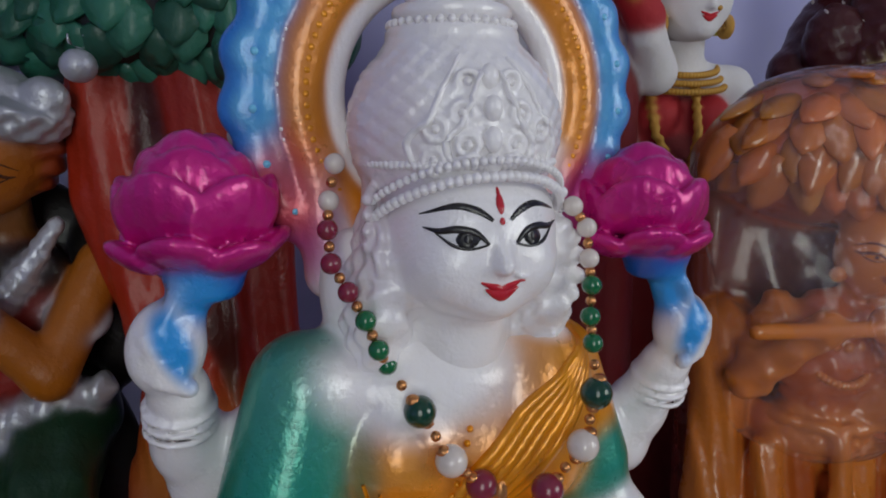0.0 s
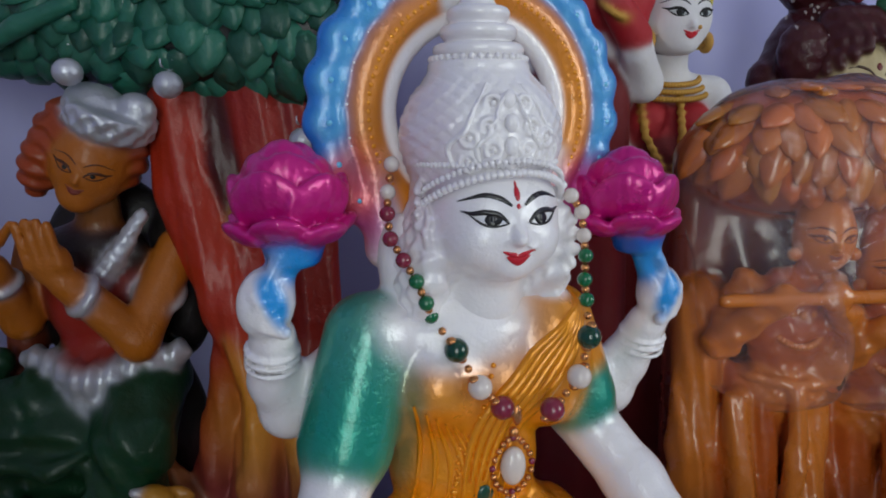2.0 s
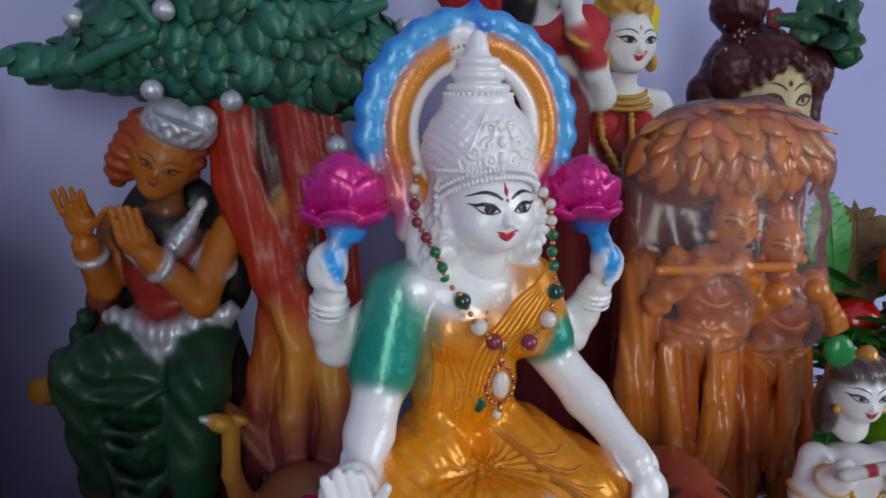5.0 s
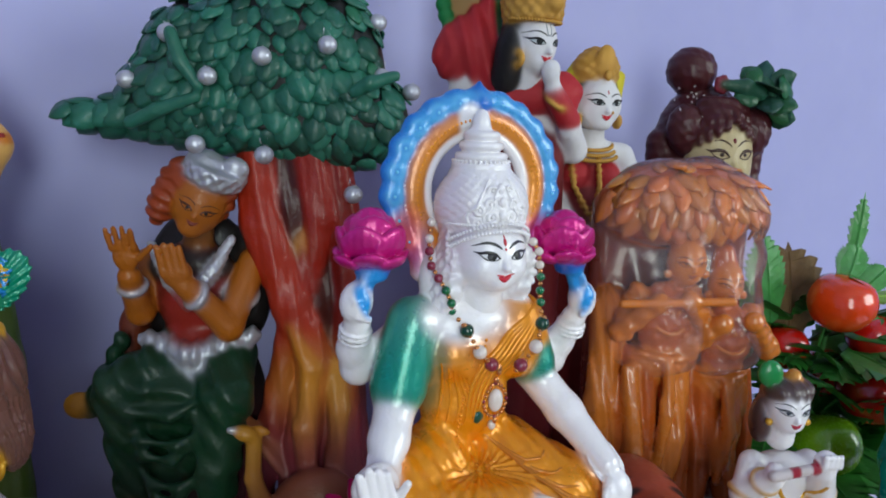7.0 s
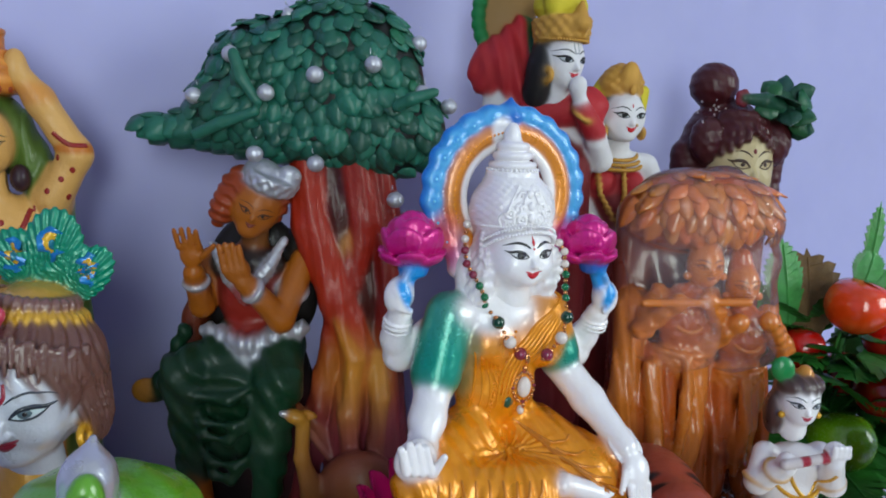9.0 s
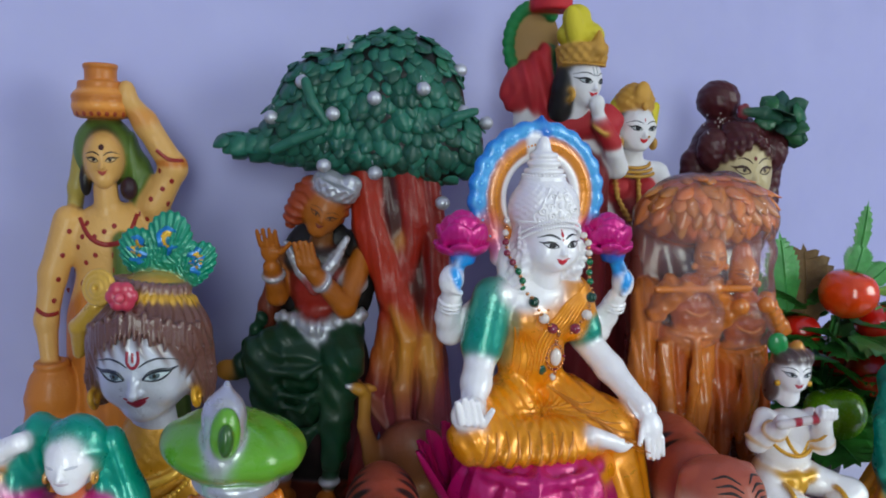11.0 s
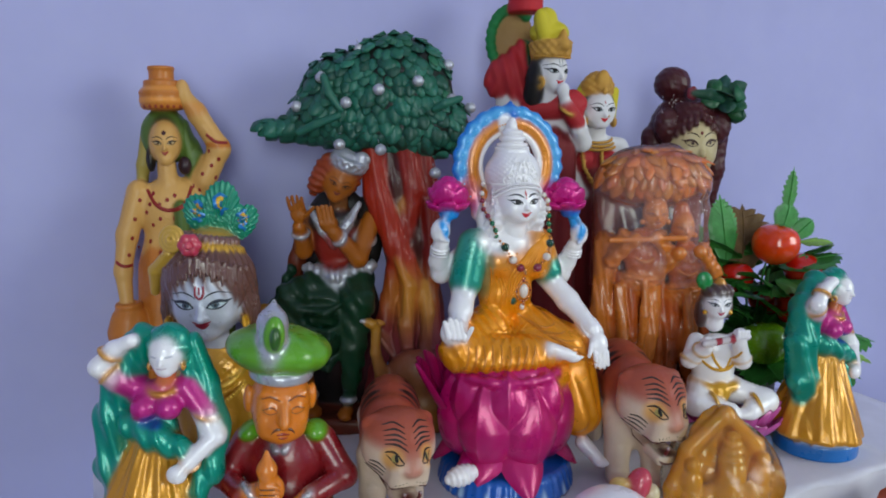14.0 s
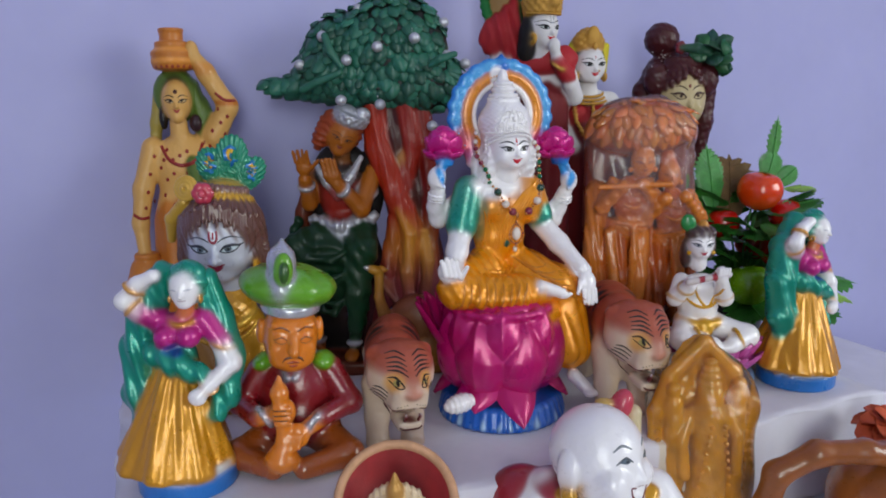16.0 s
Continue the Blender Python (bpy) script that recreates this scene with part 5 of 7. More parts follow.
# ---- the two carved tigers ----
def tiger():
    RU, CR, ST = lin(164, 72, 50), lin(214, 192, 168), lin(36, 24, 22)
    b = Clay(1.5)
    b.ell((0, 28, 74), (26, 54, 29), RU, 8, soft=4).ell((0, -8, 70), (25, 24, 32), RU, 8, soft=4).coat((0, 20, 92), (40, 80, 26), RU, 0.5)
    for s in (-1, 1):
        b.path([(s * 14, -18, 56), (s * 15, -22, 26), (s * 15, -26, 6)], [14, 10, 10], CR, 5, soft=4).ell((s * 15, -31, 6), (10, 13, 6.5), CR, 3)
        b.path([(s * 15, 62, 56), (s * 17, 66, 26), (s * 17, 62, 6)], [15, 10, 9], CR, 5, soft=4)
    b.ell((0, -16, 48), (19, 16, 22), CR, 6, soft=4)
    b.path([(0, 80, 78), (6, 98, 60), (18, 96, 40)], [6, 5, 5], RU, 4)
    for i in range(7):
        for s in (-1, 1):
            b.coat((s * 17, 2 + i * 12, 92 - 0.8 * i), (13, 3.4 + 0.9 * (i % 2), 8), ST, 0.4, (0, s * 40, 14 * s))
    h = Clay(1.0, move(6, -40, 75, 8, 5, 19))
    h.ell((0, 0, 0), (29, 25, 25), CR, 5, soft=3).ell((0, 4, 12), (27, 22, 16), RU, 6, soft=4).coat((0, 2, 20), (34, 40, 17), RU, 0.5, amount=0.9)
    h.box((0, -20, -9), (16, 14, 13), 8, CR, 7, soft=2).ell((0, -16, 4), (11, 18, 10), RU, 7, (18, 0, 0), soft=3)
    h.ell((0, -33, -3), (7, 4, 4.6), lin(190, 120, 100), 2)
    h.box((0, -25, -31), (11, 12, 4.5), 4, CR, 4)
    h.box((0, -33, -21.5), (11.5, 12, 5.8), 3, lin(96, 20, 20), 0.5, cut=True)
    for s in (-1, 1):
        h.ell((s * 22, 8, 17), (7, 5, 6), RU, 4, (0, s * 24, 0))
        h.dot(s * 12, 5, 3.4, 1.9, lin(176, 160, 90), 0.4)
        h.dot(s * 11.4, 5, 1.6, 1.9, CHAR, 0.7)
        h.stroke([(s * 7, 3.5), (s * 12, 8), (s * 18, 6.5)], [0.5, 0.9, 0.4], ST, 0.6)
        h.stroke([(s * 7, 3), (s * 12, 2), (s * 17, 5)], [0.4, 0.6, 0.3], ST, 0.5)
        for k in range(5):
            h.stroke([(s * 3, 10 + k * 3.2), (s * 10, 13 + k * 3.0), (s * 18, 12 + k * 2.6)], [0.3, 1.0, 0.3], ST, 0.4, 10)
        for k in range(4):
            h.stroke([(s * 17, -6 - k * 3.5), (s * 22, -3 - k * 3.8), (s * 26, -4 - k * 3)], [0.3, 0.8, 0.3], ST, 0.4, 8)
            h.dot(s * (4 + 2.6 * k), -12 - 0.6 * k, 0.5, 0.5, ST, 0.4)
        h.coat((s * 12, -22, 3), (9, 10, 8), lin(216, 156, 70), 0.8, amount=0.85)
        h.cap((s * 6, -38, -19), (s * 6, -38, -24), 1.7, 0.6, IVORY, 0.2).cap((s * 6, -36, -25), (s * 6, -36, -21), 1.5, 0.5, IVORY, 0.2)
    h.stroke([(-15, -19), (-8, -15.5), (0, -17), (8, -15.5), (15, -19)], [0.8, 1.0, 0.8], lin(86, 24, 24), 0.5, 18)
    h.stroke([(-14, -22), (-9, -31), (0, -33), (9, -31), (14, -22)], [0.8, 1.0, 0.8], lin(86, 24, 24), 0.5, 18)
    h.coat((0, -30, -21.5), (12, 14, 6.5), lin(104, 22, 22), 0.3)
    ob = figure("tiger_figurine", [b, h], SATIN, spot(-0.103, 0.094, TOP, 4.0) @ Matrix.Diagonal((1.0, 1.0, 0.97, 1)), "painted rust and cream tiger figurine with open jaws", "figurine", "pair of tigers")
    copy_thing(ob, spot(0.112, 0.160, TOP, 0.0) @ Matrix.Diagonal((1.06, 1.06, 1.12, 1)))


tree_statue()
water_carrier()
child_bust()
dancer()
snake_charmer()
tiger()


# ---- the standing couple behind ----
def couple():
    WH, MAROON, DARKR, YEL = lin(226, 224, 226), lin(112, 16, 24), lin(176, 34, 44), lin(206, 190, 40)
    GB = lin(198, 150, 66, 0.25)
    b = Clay(1.6)
    b.ell((-28, 4, 312), (34, 20, 34), WH, 6).cap((-28, 4, 290), (-28, 6, 20), 30, 36, MAROON, 8, lambda p: 1.2 * np.sin(p[..., 0] * 0.3))
    b.cap((-30, -6, 336), (-32, -14, 352), 12, 12, WH, 4)
    b.ell((-26, -12, 336), (36, 16, 15), DARKR, 3, (0, -6, 0)).ell((-6, -12, 334), (13, 12, 20), DARKR, 4)
    b.path([(-2, -2, 322), (6, -8, 296), (-2, -24, 310)], [12, 10, 8], WH, 4).cap((-18, -34, 338), (-22, -36, 350), 5.5, 6, WH, 3).ell((-22, -38, 352), (7, 5.5, 8), WH, 2)
    b.cap((-4, -26, 318), (-17, -33, 335), 9, 8, DARKR, 3, soft=0.5).tor((-16, -33, 331), 8, 1.8, GB, 0.6, (30, 30, 0))
    b.path([(-52, 4, 340), (-74, 8, 372), (-62, 6, 400)], [14, 20, 8], DARKR, 8, lambda p: 1.2 * np.sin(p[..., 0] * 0.5 + p[..., 2] * 0.12)).ell((-84, 6, 366), (18, 12, 22), DARKR, 6, (0, 24, 0), lambda q: np.sin(q[..., 0] * 0.5))
    b.ell((-64, 8, 338), (26, 12, 22), WH, 6)
    # fan behind the turban
    b.ell((-72, 14, 408), (24, 5, 34), lin(150, 116, 66), 2, (0, 8, 0))
    for i in range(15):
        a = radians(50 + 200 * i / 14)
        b.ell((-72 + 24 * math.cos(a), 10, 408 + 34 * math.sin(a)), (6, 5, 6), lin(20, 120, 60), 1.0, soft=0.5)
    b.cap((-60, 8, 350), (-58, 8, 400), 9, 8, lin(24, 110, 56), 3)
    b.cyl((-58, 4, 450), 19, 14, 3, lin(190, 30, 44), 2)
    h = Clay(1.1, move(-33, -20, 372, 4, 0, 30))
    h.ell((0, -2, 0), (17, 17, 22), WH, 3).ell((0, -11, -15), (8, 7, 7), WH, 4).cap((0, 0, -14), (0, 4, -34), 11, 12, WH, 4)
    h.ell((0, 6, 4), (20, 18, 24), BLACK, 2, soft=0.4).ell((-17, 4, -10), (9, 12, 20), BLACK, 3).ell((-14, 8, -24), (11, 12, 14), BLACK, 4)
    h.cyl((0, 2, 22), 21, 9, 3, GB, 2, (-8, 0, 0), -0.12, tex=lambda q: 0.9 * np.sin(np.arctan2(q[..., 1], q[..., 0]) * 16) * np.sin(q[..., 2] * 0.6))
    h.cap((0, -18, 28), (0, -18, 42), 8, 2, GB, 3).ell((0, 6, 40), (22, 20, 14), YEL, 3).ell((-8, 4, 54), (13, 12, 12), YEL, 3)
    h.ell((-16, -4, 44), (9, 7, 20), YEL, 2, (0, -20, 0))
    beads(h, (0, 2, 15), 21, 1.3, 30, GB, 1.0, 180, 360)
    h.tor((-17.5, -7, -12), 4, 2.4, GB, 0.6, (0, 90, 0))
    nose(h, 0, -18.5, 0, 1.15, WH)
    face(h, 0, 0.5, 1.15, LIP, BLACK, lin(30, 38, 42), lin(196, 204, 206), 0.6, 0.95)
    h.stroke([(-2, 13), (-1.6, 6), (1.6, 6), (2, 13)], [0.3, 0.4, 0.3], lin(120, 130, 140), 0.3)
    # the companion
    c = Clay(1.4, move(1, 26, 2) @ Matrix.Diagonal((1.04, 1, 1.015, 1)))
    c.ell((26, 2, 264), (30, 18, 30), lin(150, 22, 32), 5).ell((14, -12, 270), (11, 10, 12), DARKR, 3).ell((38, -12, 268), (11, 10, 12), DARKR, 3)
    c.cap((26, -2, 290), (25, -8, 306), 11, 10.5, WH, 4).ell((26, 0, 286), (32, 14, 12), WH, 5)
    c.cap((28, 4, 240), (28, 6, 20), 30, 40, MAROON, 8, lambda p: 1.2 * np.sin(p[..., 0] * 0.3))
    c.path([(52, 0, 284), (62, -6, 258), (40, -18, 238)], [11, 10, 8], WH, 4).path([(2, 0, 284), (-8, -6, 256), (10, -18, 232)], [11, 10, 8], WH, 4)
    c.ell((24, -10, 226), (14, 14, 26), WH, 5)
    for R0, zz, n in ((17, 294, 34), (19, 290, 38), (21, 286, 40)):
        beads(c, (26, -4, zz), R0, 1.7, n, GB, 0.9, 180, 360, -5)
    c.path([(8, -14, 288), (10, -24, 262), (22, -24, 240)], [2, 2.2, 2], GB, 0.6, lambda p: 0.5 * np.sin(p[..., 2] * 1.3), 0.4).path([(30, -16, 284), (29, -27, 262), (26, -25, 236)], [2, 2.2, 2], GB, 0.6, lambda p: 0.5 * np.sin(p[..., 2] * 1.3), 0.4)
    k = Clay(1.0, move(26, 8, 332, 2, 0, 14) @ Matrix.Diagonal((1.04, 1, 1.04, 1)))
    k.ell((0, -2, 0), (17, 16, 20), WH, 3).ell((0, -11, -14), (8, 7, 6), WH, 4).ell((0, 5, 3), (20, 17, 23), BLACK, 2, soft=0.4)
    k.ell((0, 10, 10), (23, 15, 26), YEL, 2, soft=0.5).ell((0, 3, 24), (18.5, 15, 17), GB, 2, (-8, 0, 0), lambda q: 0.7 * np.sin(q[..., 2] * 0.8) * np.sin(q[..., 0] * 0.7), 0.5).ell((0, -10, 30), (8, 5, 12), GB, 3).ball((0, -15.5, 20), (3, 2, 4), GB).ell((0, -9, -1), (16, 10.5, 17), WH, 2, soft=0.4)
    k.cap((23, 8, 20), (22, 10, -12), 5, 4, YEL, 3)
    for s in (-1, 1):
        k.tor((s * 17, -5, -13), 3.6, 2.2, GB, 0.6, (0, 90, 0))
    nose(k, 0, -17.5, 0, 1.05, WH)
    face(k, 0, 0.5, 1.05, LIP, BLACK, lin(30, 38, 42), lin(196, 204, 206), 0.6, 0.95)
    k.dot(0, 8, 0.5, 1.6, LIP, 0.3)
    k.ball((4.5, -18.5, -6.5), 1.2, GB)
    figure("couple_statue", [b, h, c, k], MATTE, spot(0.092, 0.352), "white-skinned couple statue in red clothes and gilt crowns", "statue")


# ---- the large maiden head ----
def maiden_head():
    HAIR, SK, LG = lin(68, 18, 24), lin(194, 176, 132), lin(38, 84, 62)
    wav = lambda q: 0.35 * np.sin(q[..., 2] * 0.7 + 2.4 * np.sin(q[..., 0] * 0.09) + q[..., 1] * 0.1) + 0.25 * np.sin(q[..., 0] * 0.75 + q[..., 2] * 0.35)
    b = Clay(1.7)
    b.ell((0, 8, 306), (50, 36, 47), HAIR, 5, tex=wav).ell((-20, 4, 364), (26, 23, 21), HAIR, 3, tex=wav)
    b.path([(-46, 4, 300), (-44, 6, 250), (-34, 4, 200)], [16, 15, 12], HAIR, 6, wav).path([(48, -2, 300), (46, -4, 262), (40, 0, 216)], [15, 13, 10], HAIR, 6, wav)
    b.cap((2, 4, 250), (2, 6, 10), 26, 44, lin(120, 70, 50), 8)
    b.ell((38, -22, 314), (20, 16, 22), HAIR, 6, (0, 20, 0), wav).ell((-32, -22, 314), (20, 16, 22), HAIR, 6, (0, -24, 0), wav)
    f = Clay(1.1, move(4, -16, 292, 0, 0, 8))
    f.ell((0, -5, 0), (36, 27, 40), SK, 4).ell((0, -20, -28), (13, 11, 11), SK, 6).ell((-14, -20, -12), (12, 10, 12), SK, 6).ell((14, -20, -12), (12, 10, 12), SK, 6)
    nose(f, 0, -28.5, 2, 2.1, SK)
    face(f, 0, 2, 1.95, lin(150, 40, 40), lin(64, 40, 28), lin(74, 48, 32), lin(180, 160, 118), 0.6, 0.55)
    f.dot(0, 14, 2.2, 2.2, lin(110, 20, 26), 0.6)
    for i in range(11):
        a = radians(200 + 140 * i / 10)
        f.cap((24 * math.cos(a), 4 + 22 * math.sin(a), 44), (37 * math.cos(a), 30 * math.sin(a), 31 - 22 * abs(math.cos(a))), 6, 4, HAIR, 4, wav)
    # leaves and a small flower tucked into the hair
    rnd = random.Random(8)
    for i in range(18):
        a = rnd.uniform(0, 6.28)
        p = (42 + 17 * math.cos(a), -30 + 9 * math.sin(a), 344 + rnd.uniform(-18, 14))
        leaf_sheet(b, p, (rnd.uniform(-0.5, 0.7), -1, rnd.uniform(-0.2, 0.8)), (math.cos(a), 0, math.sin(a)), 26, 20, tuple(q * rnd.uniform(0.7, 1.3) for q in LG[:3]) + (0,), 0.3)
    b.ell((42, -24, 346), (18, 10, 15), LG, 3)
    b.path([(-2, -30, 352), (20, -34, 350), (36, -34, 346)], [4, 7, 7], LG, 3)
    for i in range(5):
        a = 2 * math.pi * i / 5
        b.ell((-2 + 4.5 * math.cos(a), -28, 352 + 4.5 * math.sin(a)), (4.2, 4, 4.2), lin(130, 40, 56), 0.6)
    for i in range(26):
        b.dot(-20 + rnd.gauss(0, 9), 336 + rnd.gauss(0, 7), rnd.uniform(0.5, 1.5), rnd.uniform(0.5, 1.4), lin(190, 180, 176), 0.3)
    figure("maiden_head_statue", [b, f], SATIN, spot(0.238, 0.42) @ Matrix.Diagonal((0.83, 0.9, 1, 1)), "maiden head statue with dark wavy hair and green leaves", "statue")


# ---- the carved couple under a canopy, in clear plastic ----
def film(name, tint, share=0.16, milkiness=0.06, crinkle=0.3):
    """Thin clear plastic: mostly see-through, with sharp glints."""
    n = Nodes(name)
    tree = n.tree
    tree.nodes.remove(n.bsdf)
    clear, gloss = n.add("BsdfTransparent"), n.add("BsdfGlossy", Roughness=0.045)
    clear.inputs["Color"].default_value = tint
    fres = n.add("Fresnel", IOR=1.24)
    amount = tree.nodes.new("ShaderNodeMath")
    amount.operation = "ADD"
    amount.inputs[1].default_value = share
    n.link(fres.outputs[0], amount.inputs[0])
    wr = n.noise(120.0, 2.0, 0.5)
    bump = n.add("Bump", Strength=crinkle, Distance=0.005)
    n.link(wr.outputs["Fac"], bump.inputs["Height"])
    n.link(bump.outputs[0], gloss.inputs["Normal"])
    mix = n.add("MixShader")
    n.link(amount.outputs[0], mix.inputs[0])
    n.link(clear.outputs[0], mix.inputs[1])
    n.link(gloss.outputs[0], mix.inputs[2])
    milk, haze = n.add("BsdfDiffuse"), n.add("MixShader")
    milk.inputs["Color"].default_value = (0.82, 0.62, 0.62, 1)
    haze.inputs[0].default_value = milkiness
    n.link(mix.outputs[0], haze.inputs[1])
    n.link(milk.outputs[0], haze.inputs[2])
    n.link(haze.outputs[0], tree.nodes["Material Output"].inputs["Surface"])
    return n.mat


def film_thing(name, clay, mat, m, label):
    v, f, _ = clay.skin()
    me = mesh_of(name, v, f)
    me.materials.append(mat)
    ob = new(name, me)
    ob.matrix_world = m
    ob.visible_shadow = False
    return tagged(ob, label, "plastic wrap")


def canopy_couple():
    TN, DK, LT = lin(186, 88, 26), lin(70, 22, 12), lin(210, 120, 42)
    rnd = random.Random(12)
    b = Clay(1.5)
    # DK darkens the backing: shade of the gaps between figures put into colour
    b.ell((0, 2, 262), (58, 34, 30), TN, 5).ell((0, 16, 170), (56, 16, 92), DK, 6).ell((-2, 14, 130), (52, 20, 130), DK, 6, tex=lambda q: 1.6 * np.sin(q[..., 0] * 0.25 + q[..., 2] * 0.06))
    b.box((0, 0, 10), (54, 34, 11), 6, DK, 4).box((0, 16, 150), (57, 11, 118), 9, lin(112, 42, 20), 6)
    cap_only = Clay(2.0)
    cap_only.forms = list(b.forms[:1])
    pts = np.array([(-58 + 9.2 * xi + (4.6 if zi % 2 else 0) + rnd.uniform(-2, 2), 0, 288 - zi * 9 + rnd.uniform(-2, 2)) for zi in range(5) for xi in range(14)])
    ss = np.linspace(-60, 20, 81)
    dd = cap_only.sd(pts[:, None, :] + ss[None, :, None] * np.array([0, 1.0, 0]))
    ok = (dd < 0).any(1)
    hit = pts[ok] + ss[np.argmax(dd[ok] < 0, axis=1)][:, None] * np.array([0, 1.0, 0])
    for p, nn in zip(hit, cap_only.slope(hit)):
        leaf_sheet(b, p, nn, (rnd.uniform(-0.6, 0.6) + 0.012 * p[0], 0, -1), rnd.uniform(16, 25), rnd.uniform(10, 14), tuple(q * rnd.uniform(0.78, 1.08) for q in LT[:3]) + (0,), rnd.uniform(0.08, 0.3))
    fold = lambda p: 0.8 * np.sin(p[..., 0] * 0.42 + 2.2 * np.sin(p[..., 2] * 0.045 + 0.4) + p[..., 1] * 0.2) + 0.5 * np.sin(p[..., 0] * 0.93 + p[..., 2] * 0.11)
    carve = lambda p: 0.5 * np.sin(p[..., 0] * 0.5 + p[..., 2] * 0.31 + 1.0) + 0.45 * np.sin(p[..., 2] * 0.67 - p[..., 0] * 0.23 + 1.4 * np.sin(p[..., 0] * 0.17)) + 0.3 * np.sin(p[..., 0] * 1.3 + p[..., 1])
    for x, hz, lean, s in ((-12, 226, 10, 1.0), (33, 212, -6, 0.92)):
        b.ell((x + lean, -22, hz), (13 * s, 13 * s, 17 * s), LT, 3).cyl((x + lean * 1.2, -19, hz + 17), 11 * s, 9, 4, TN, 3, (0, lean, 0), 0.4)
        nose(b, x + lean, -34.5, hz, 0.85 * s, LT)
        face(b, x + lean, hz, 0.8 * s, lin(150, 70, 34), lin(120, 56, 24), lin(130, 60, 26), LT, 0.8, 0.5)
        b.ell((x, -16, hz - 40), (21 * s, 15, 25), TN, 5, tex=carve).ell((x, -14, hz - 72), (20, 15, 18), LT, 5, tex=lambda q: 0.8 * np.sin(q[..., 0] * 0.9) * np.sin(q[..., 2] * 0.9))
        b.path([(x - 9, -14, hz - 80), (x - 11, -20, hz - 128), (x - 7 + lean * 0.6, -16, 28)], [12, 9, 7], TN, 2, fold).path([(x + 10, -14, hz - 80), (x + 4 + lean * 0.5, -25, hz - 124), (x + 11 - lean, -20, 28)], [12, 9.5, 7], LT, 2, fold)
        b.tor((x, -14, hz - 66), 19 * s, 2.6, LT, 0.8, (0, lean * 0.4, 0), (1, 0.8), carve).path([(x - 1, -30, hz - 70), (x + 2, -33, hz - 104), (x - 2, -30, hz - 142)], [4, 5, 3], LT, 1, fold)
        for q in (-1, 1):
            b.path([(x + q * 20, -12, hz - 66), (x + q * 25, -14, hz - 110), (x + q * 21, -12, 46)], [4, 6, 8], TN, 2, fold).tor((x + q * 9, -22, 46), 8.5, 1.8, LT, 0.6)
            b.ball((x + lean + q * 13 * s, -24, hz - 8), 3.0, LT)
        beads(b, (x, -20, hz - 36), 13, 1.7, 22, LT, 0.9, 190, 350, -12)
        b.path([(x - 19, -14, hz - 24), (x - 32 * s, -22, hz - 48), (x - 16, -38, hz - 26)], [8, 7.5, 6], LT, 3, carve).path([(x + 19, -14, hz - 24), (x + 28, -24, hz - 46), (x + 8, -40, hz - 24)], [8, 7.5, 6], LT, 3, carve)
        b.ell((x - 14, -40, hz - 24), (7, 6, 7), LT, 2).ell((x + 6, -42, hz - 22), (7, 6, 7), LT, 2)
        for i in range(9):
            a = radians(200 + 140 * i / 8)
            b.ball((x + 15 * math.cos(a), -20 + 14 * math.sin(a) + 4, hz - 24 - 10 * abs(math.sin(a))), 2.2, LT)
    b.cap((-52, -44, 202), (22, -44, 204), 3, 3, LT, 0.6)
    b.path([(-46, 0, 190), (-50, -8, 120), (-44, -10, 40)], [13, 11, 15], LT, 4, fold)
    b.path([(-34, -20, 150), (-30, -26, 90), (-36, -22, 30)], [6, 7, 8], LT, 3, fold)
    # shade painted over the lower legs, fading in towards the base
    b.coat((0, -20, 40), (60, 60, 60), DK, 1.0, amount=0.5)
    m = spot(0.160, 0.282)
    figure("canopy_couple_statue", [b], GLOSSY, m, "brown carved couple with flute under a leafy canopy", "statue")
    w = Clay(2.2)
    rip = lambda q: 1.6 * np.sin(q[..., 0] * 0.11 + q[..., 2] * 0.07) + 1.0 * np.sin(q[..., 0] * 0.19 - q[..., 2] * 0.16 + 1)
    w.ell((0, -1, 256), (61, 42, 40), WHITE, 6, tex=rip).cap((-20, -14, 226), (-20, -20, 178), 37, 33, WHITE, 5, rip).cap((27, -12, 222), (31, -16, 172), 30, 26, WHITE, 5, rip)
    w.tor((-20, -18, 164), 26, 5, WHITE, 4, (6, 10, 0), tex=rip).tor((32, -14, 158), 20, 5, WHITE, 4, (4, -8, 0), tex=rip)
    film_thing("plastic_wrap", w, film("clear_plastic", (1.0, 0.98, 0.97, 1), 0.015, 0.09, 0.5), m, "clear crinkled plastic bag pulled over a carved statue")


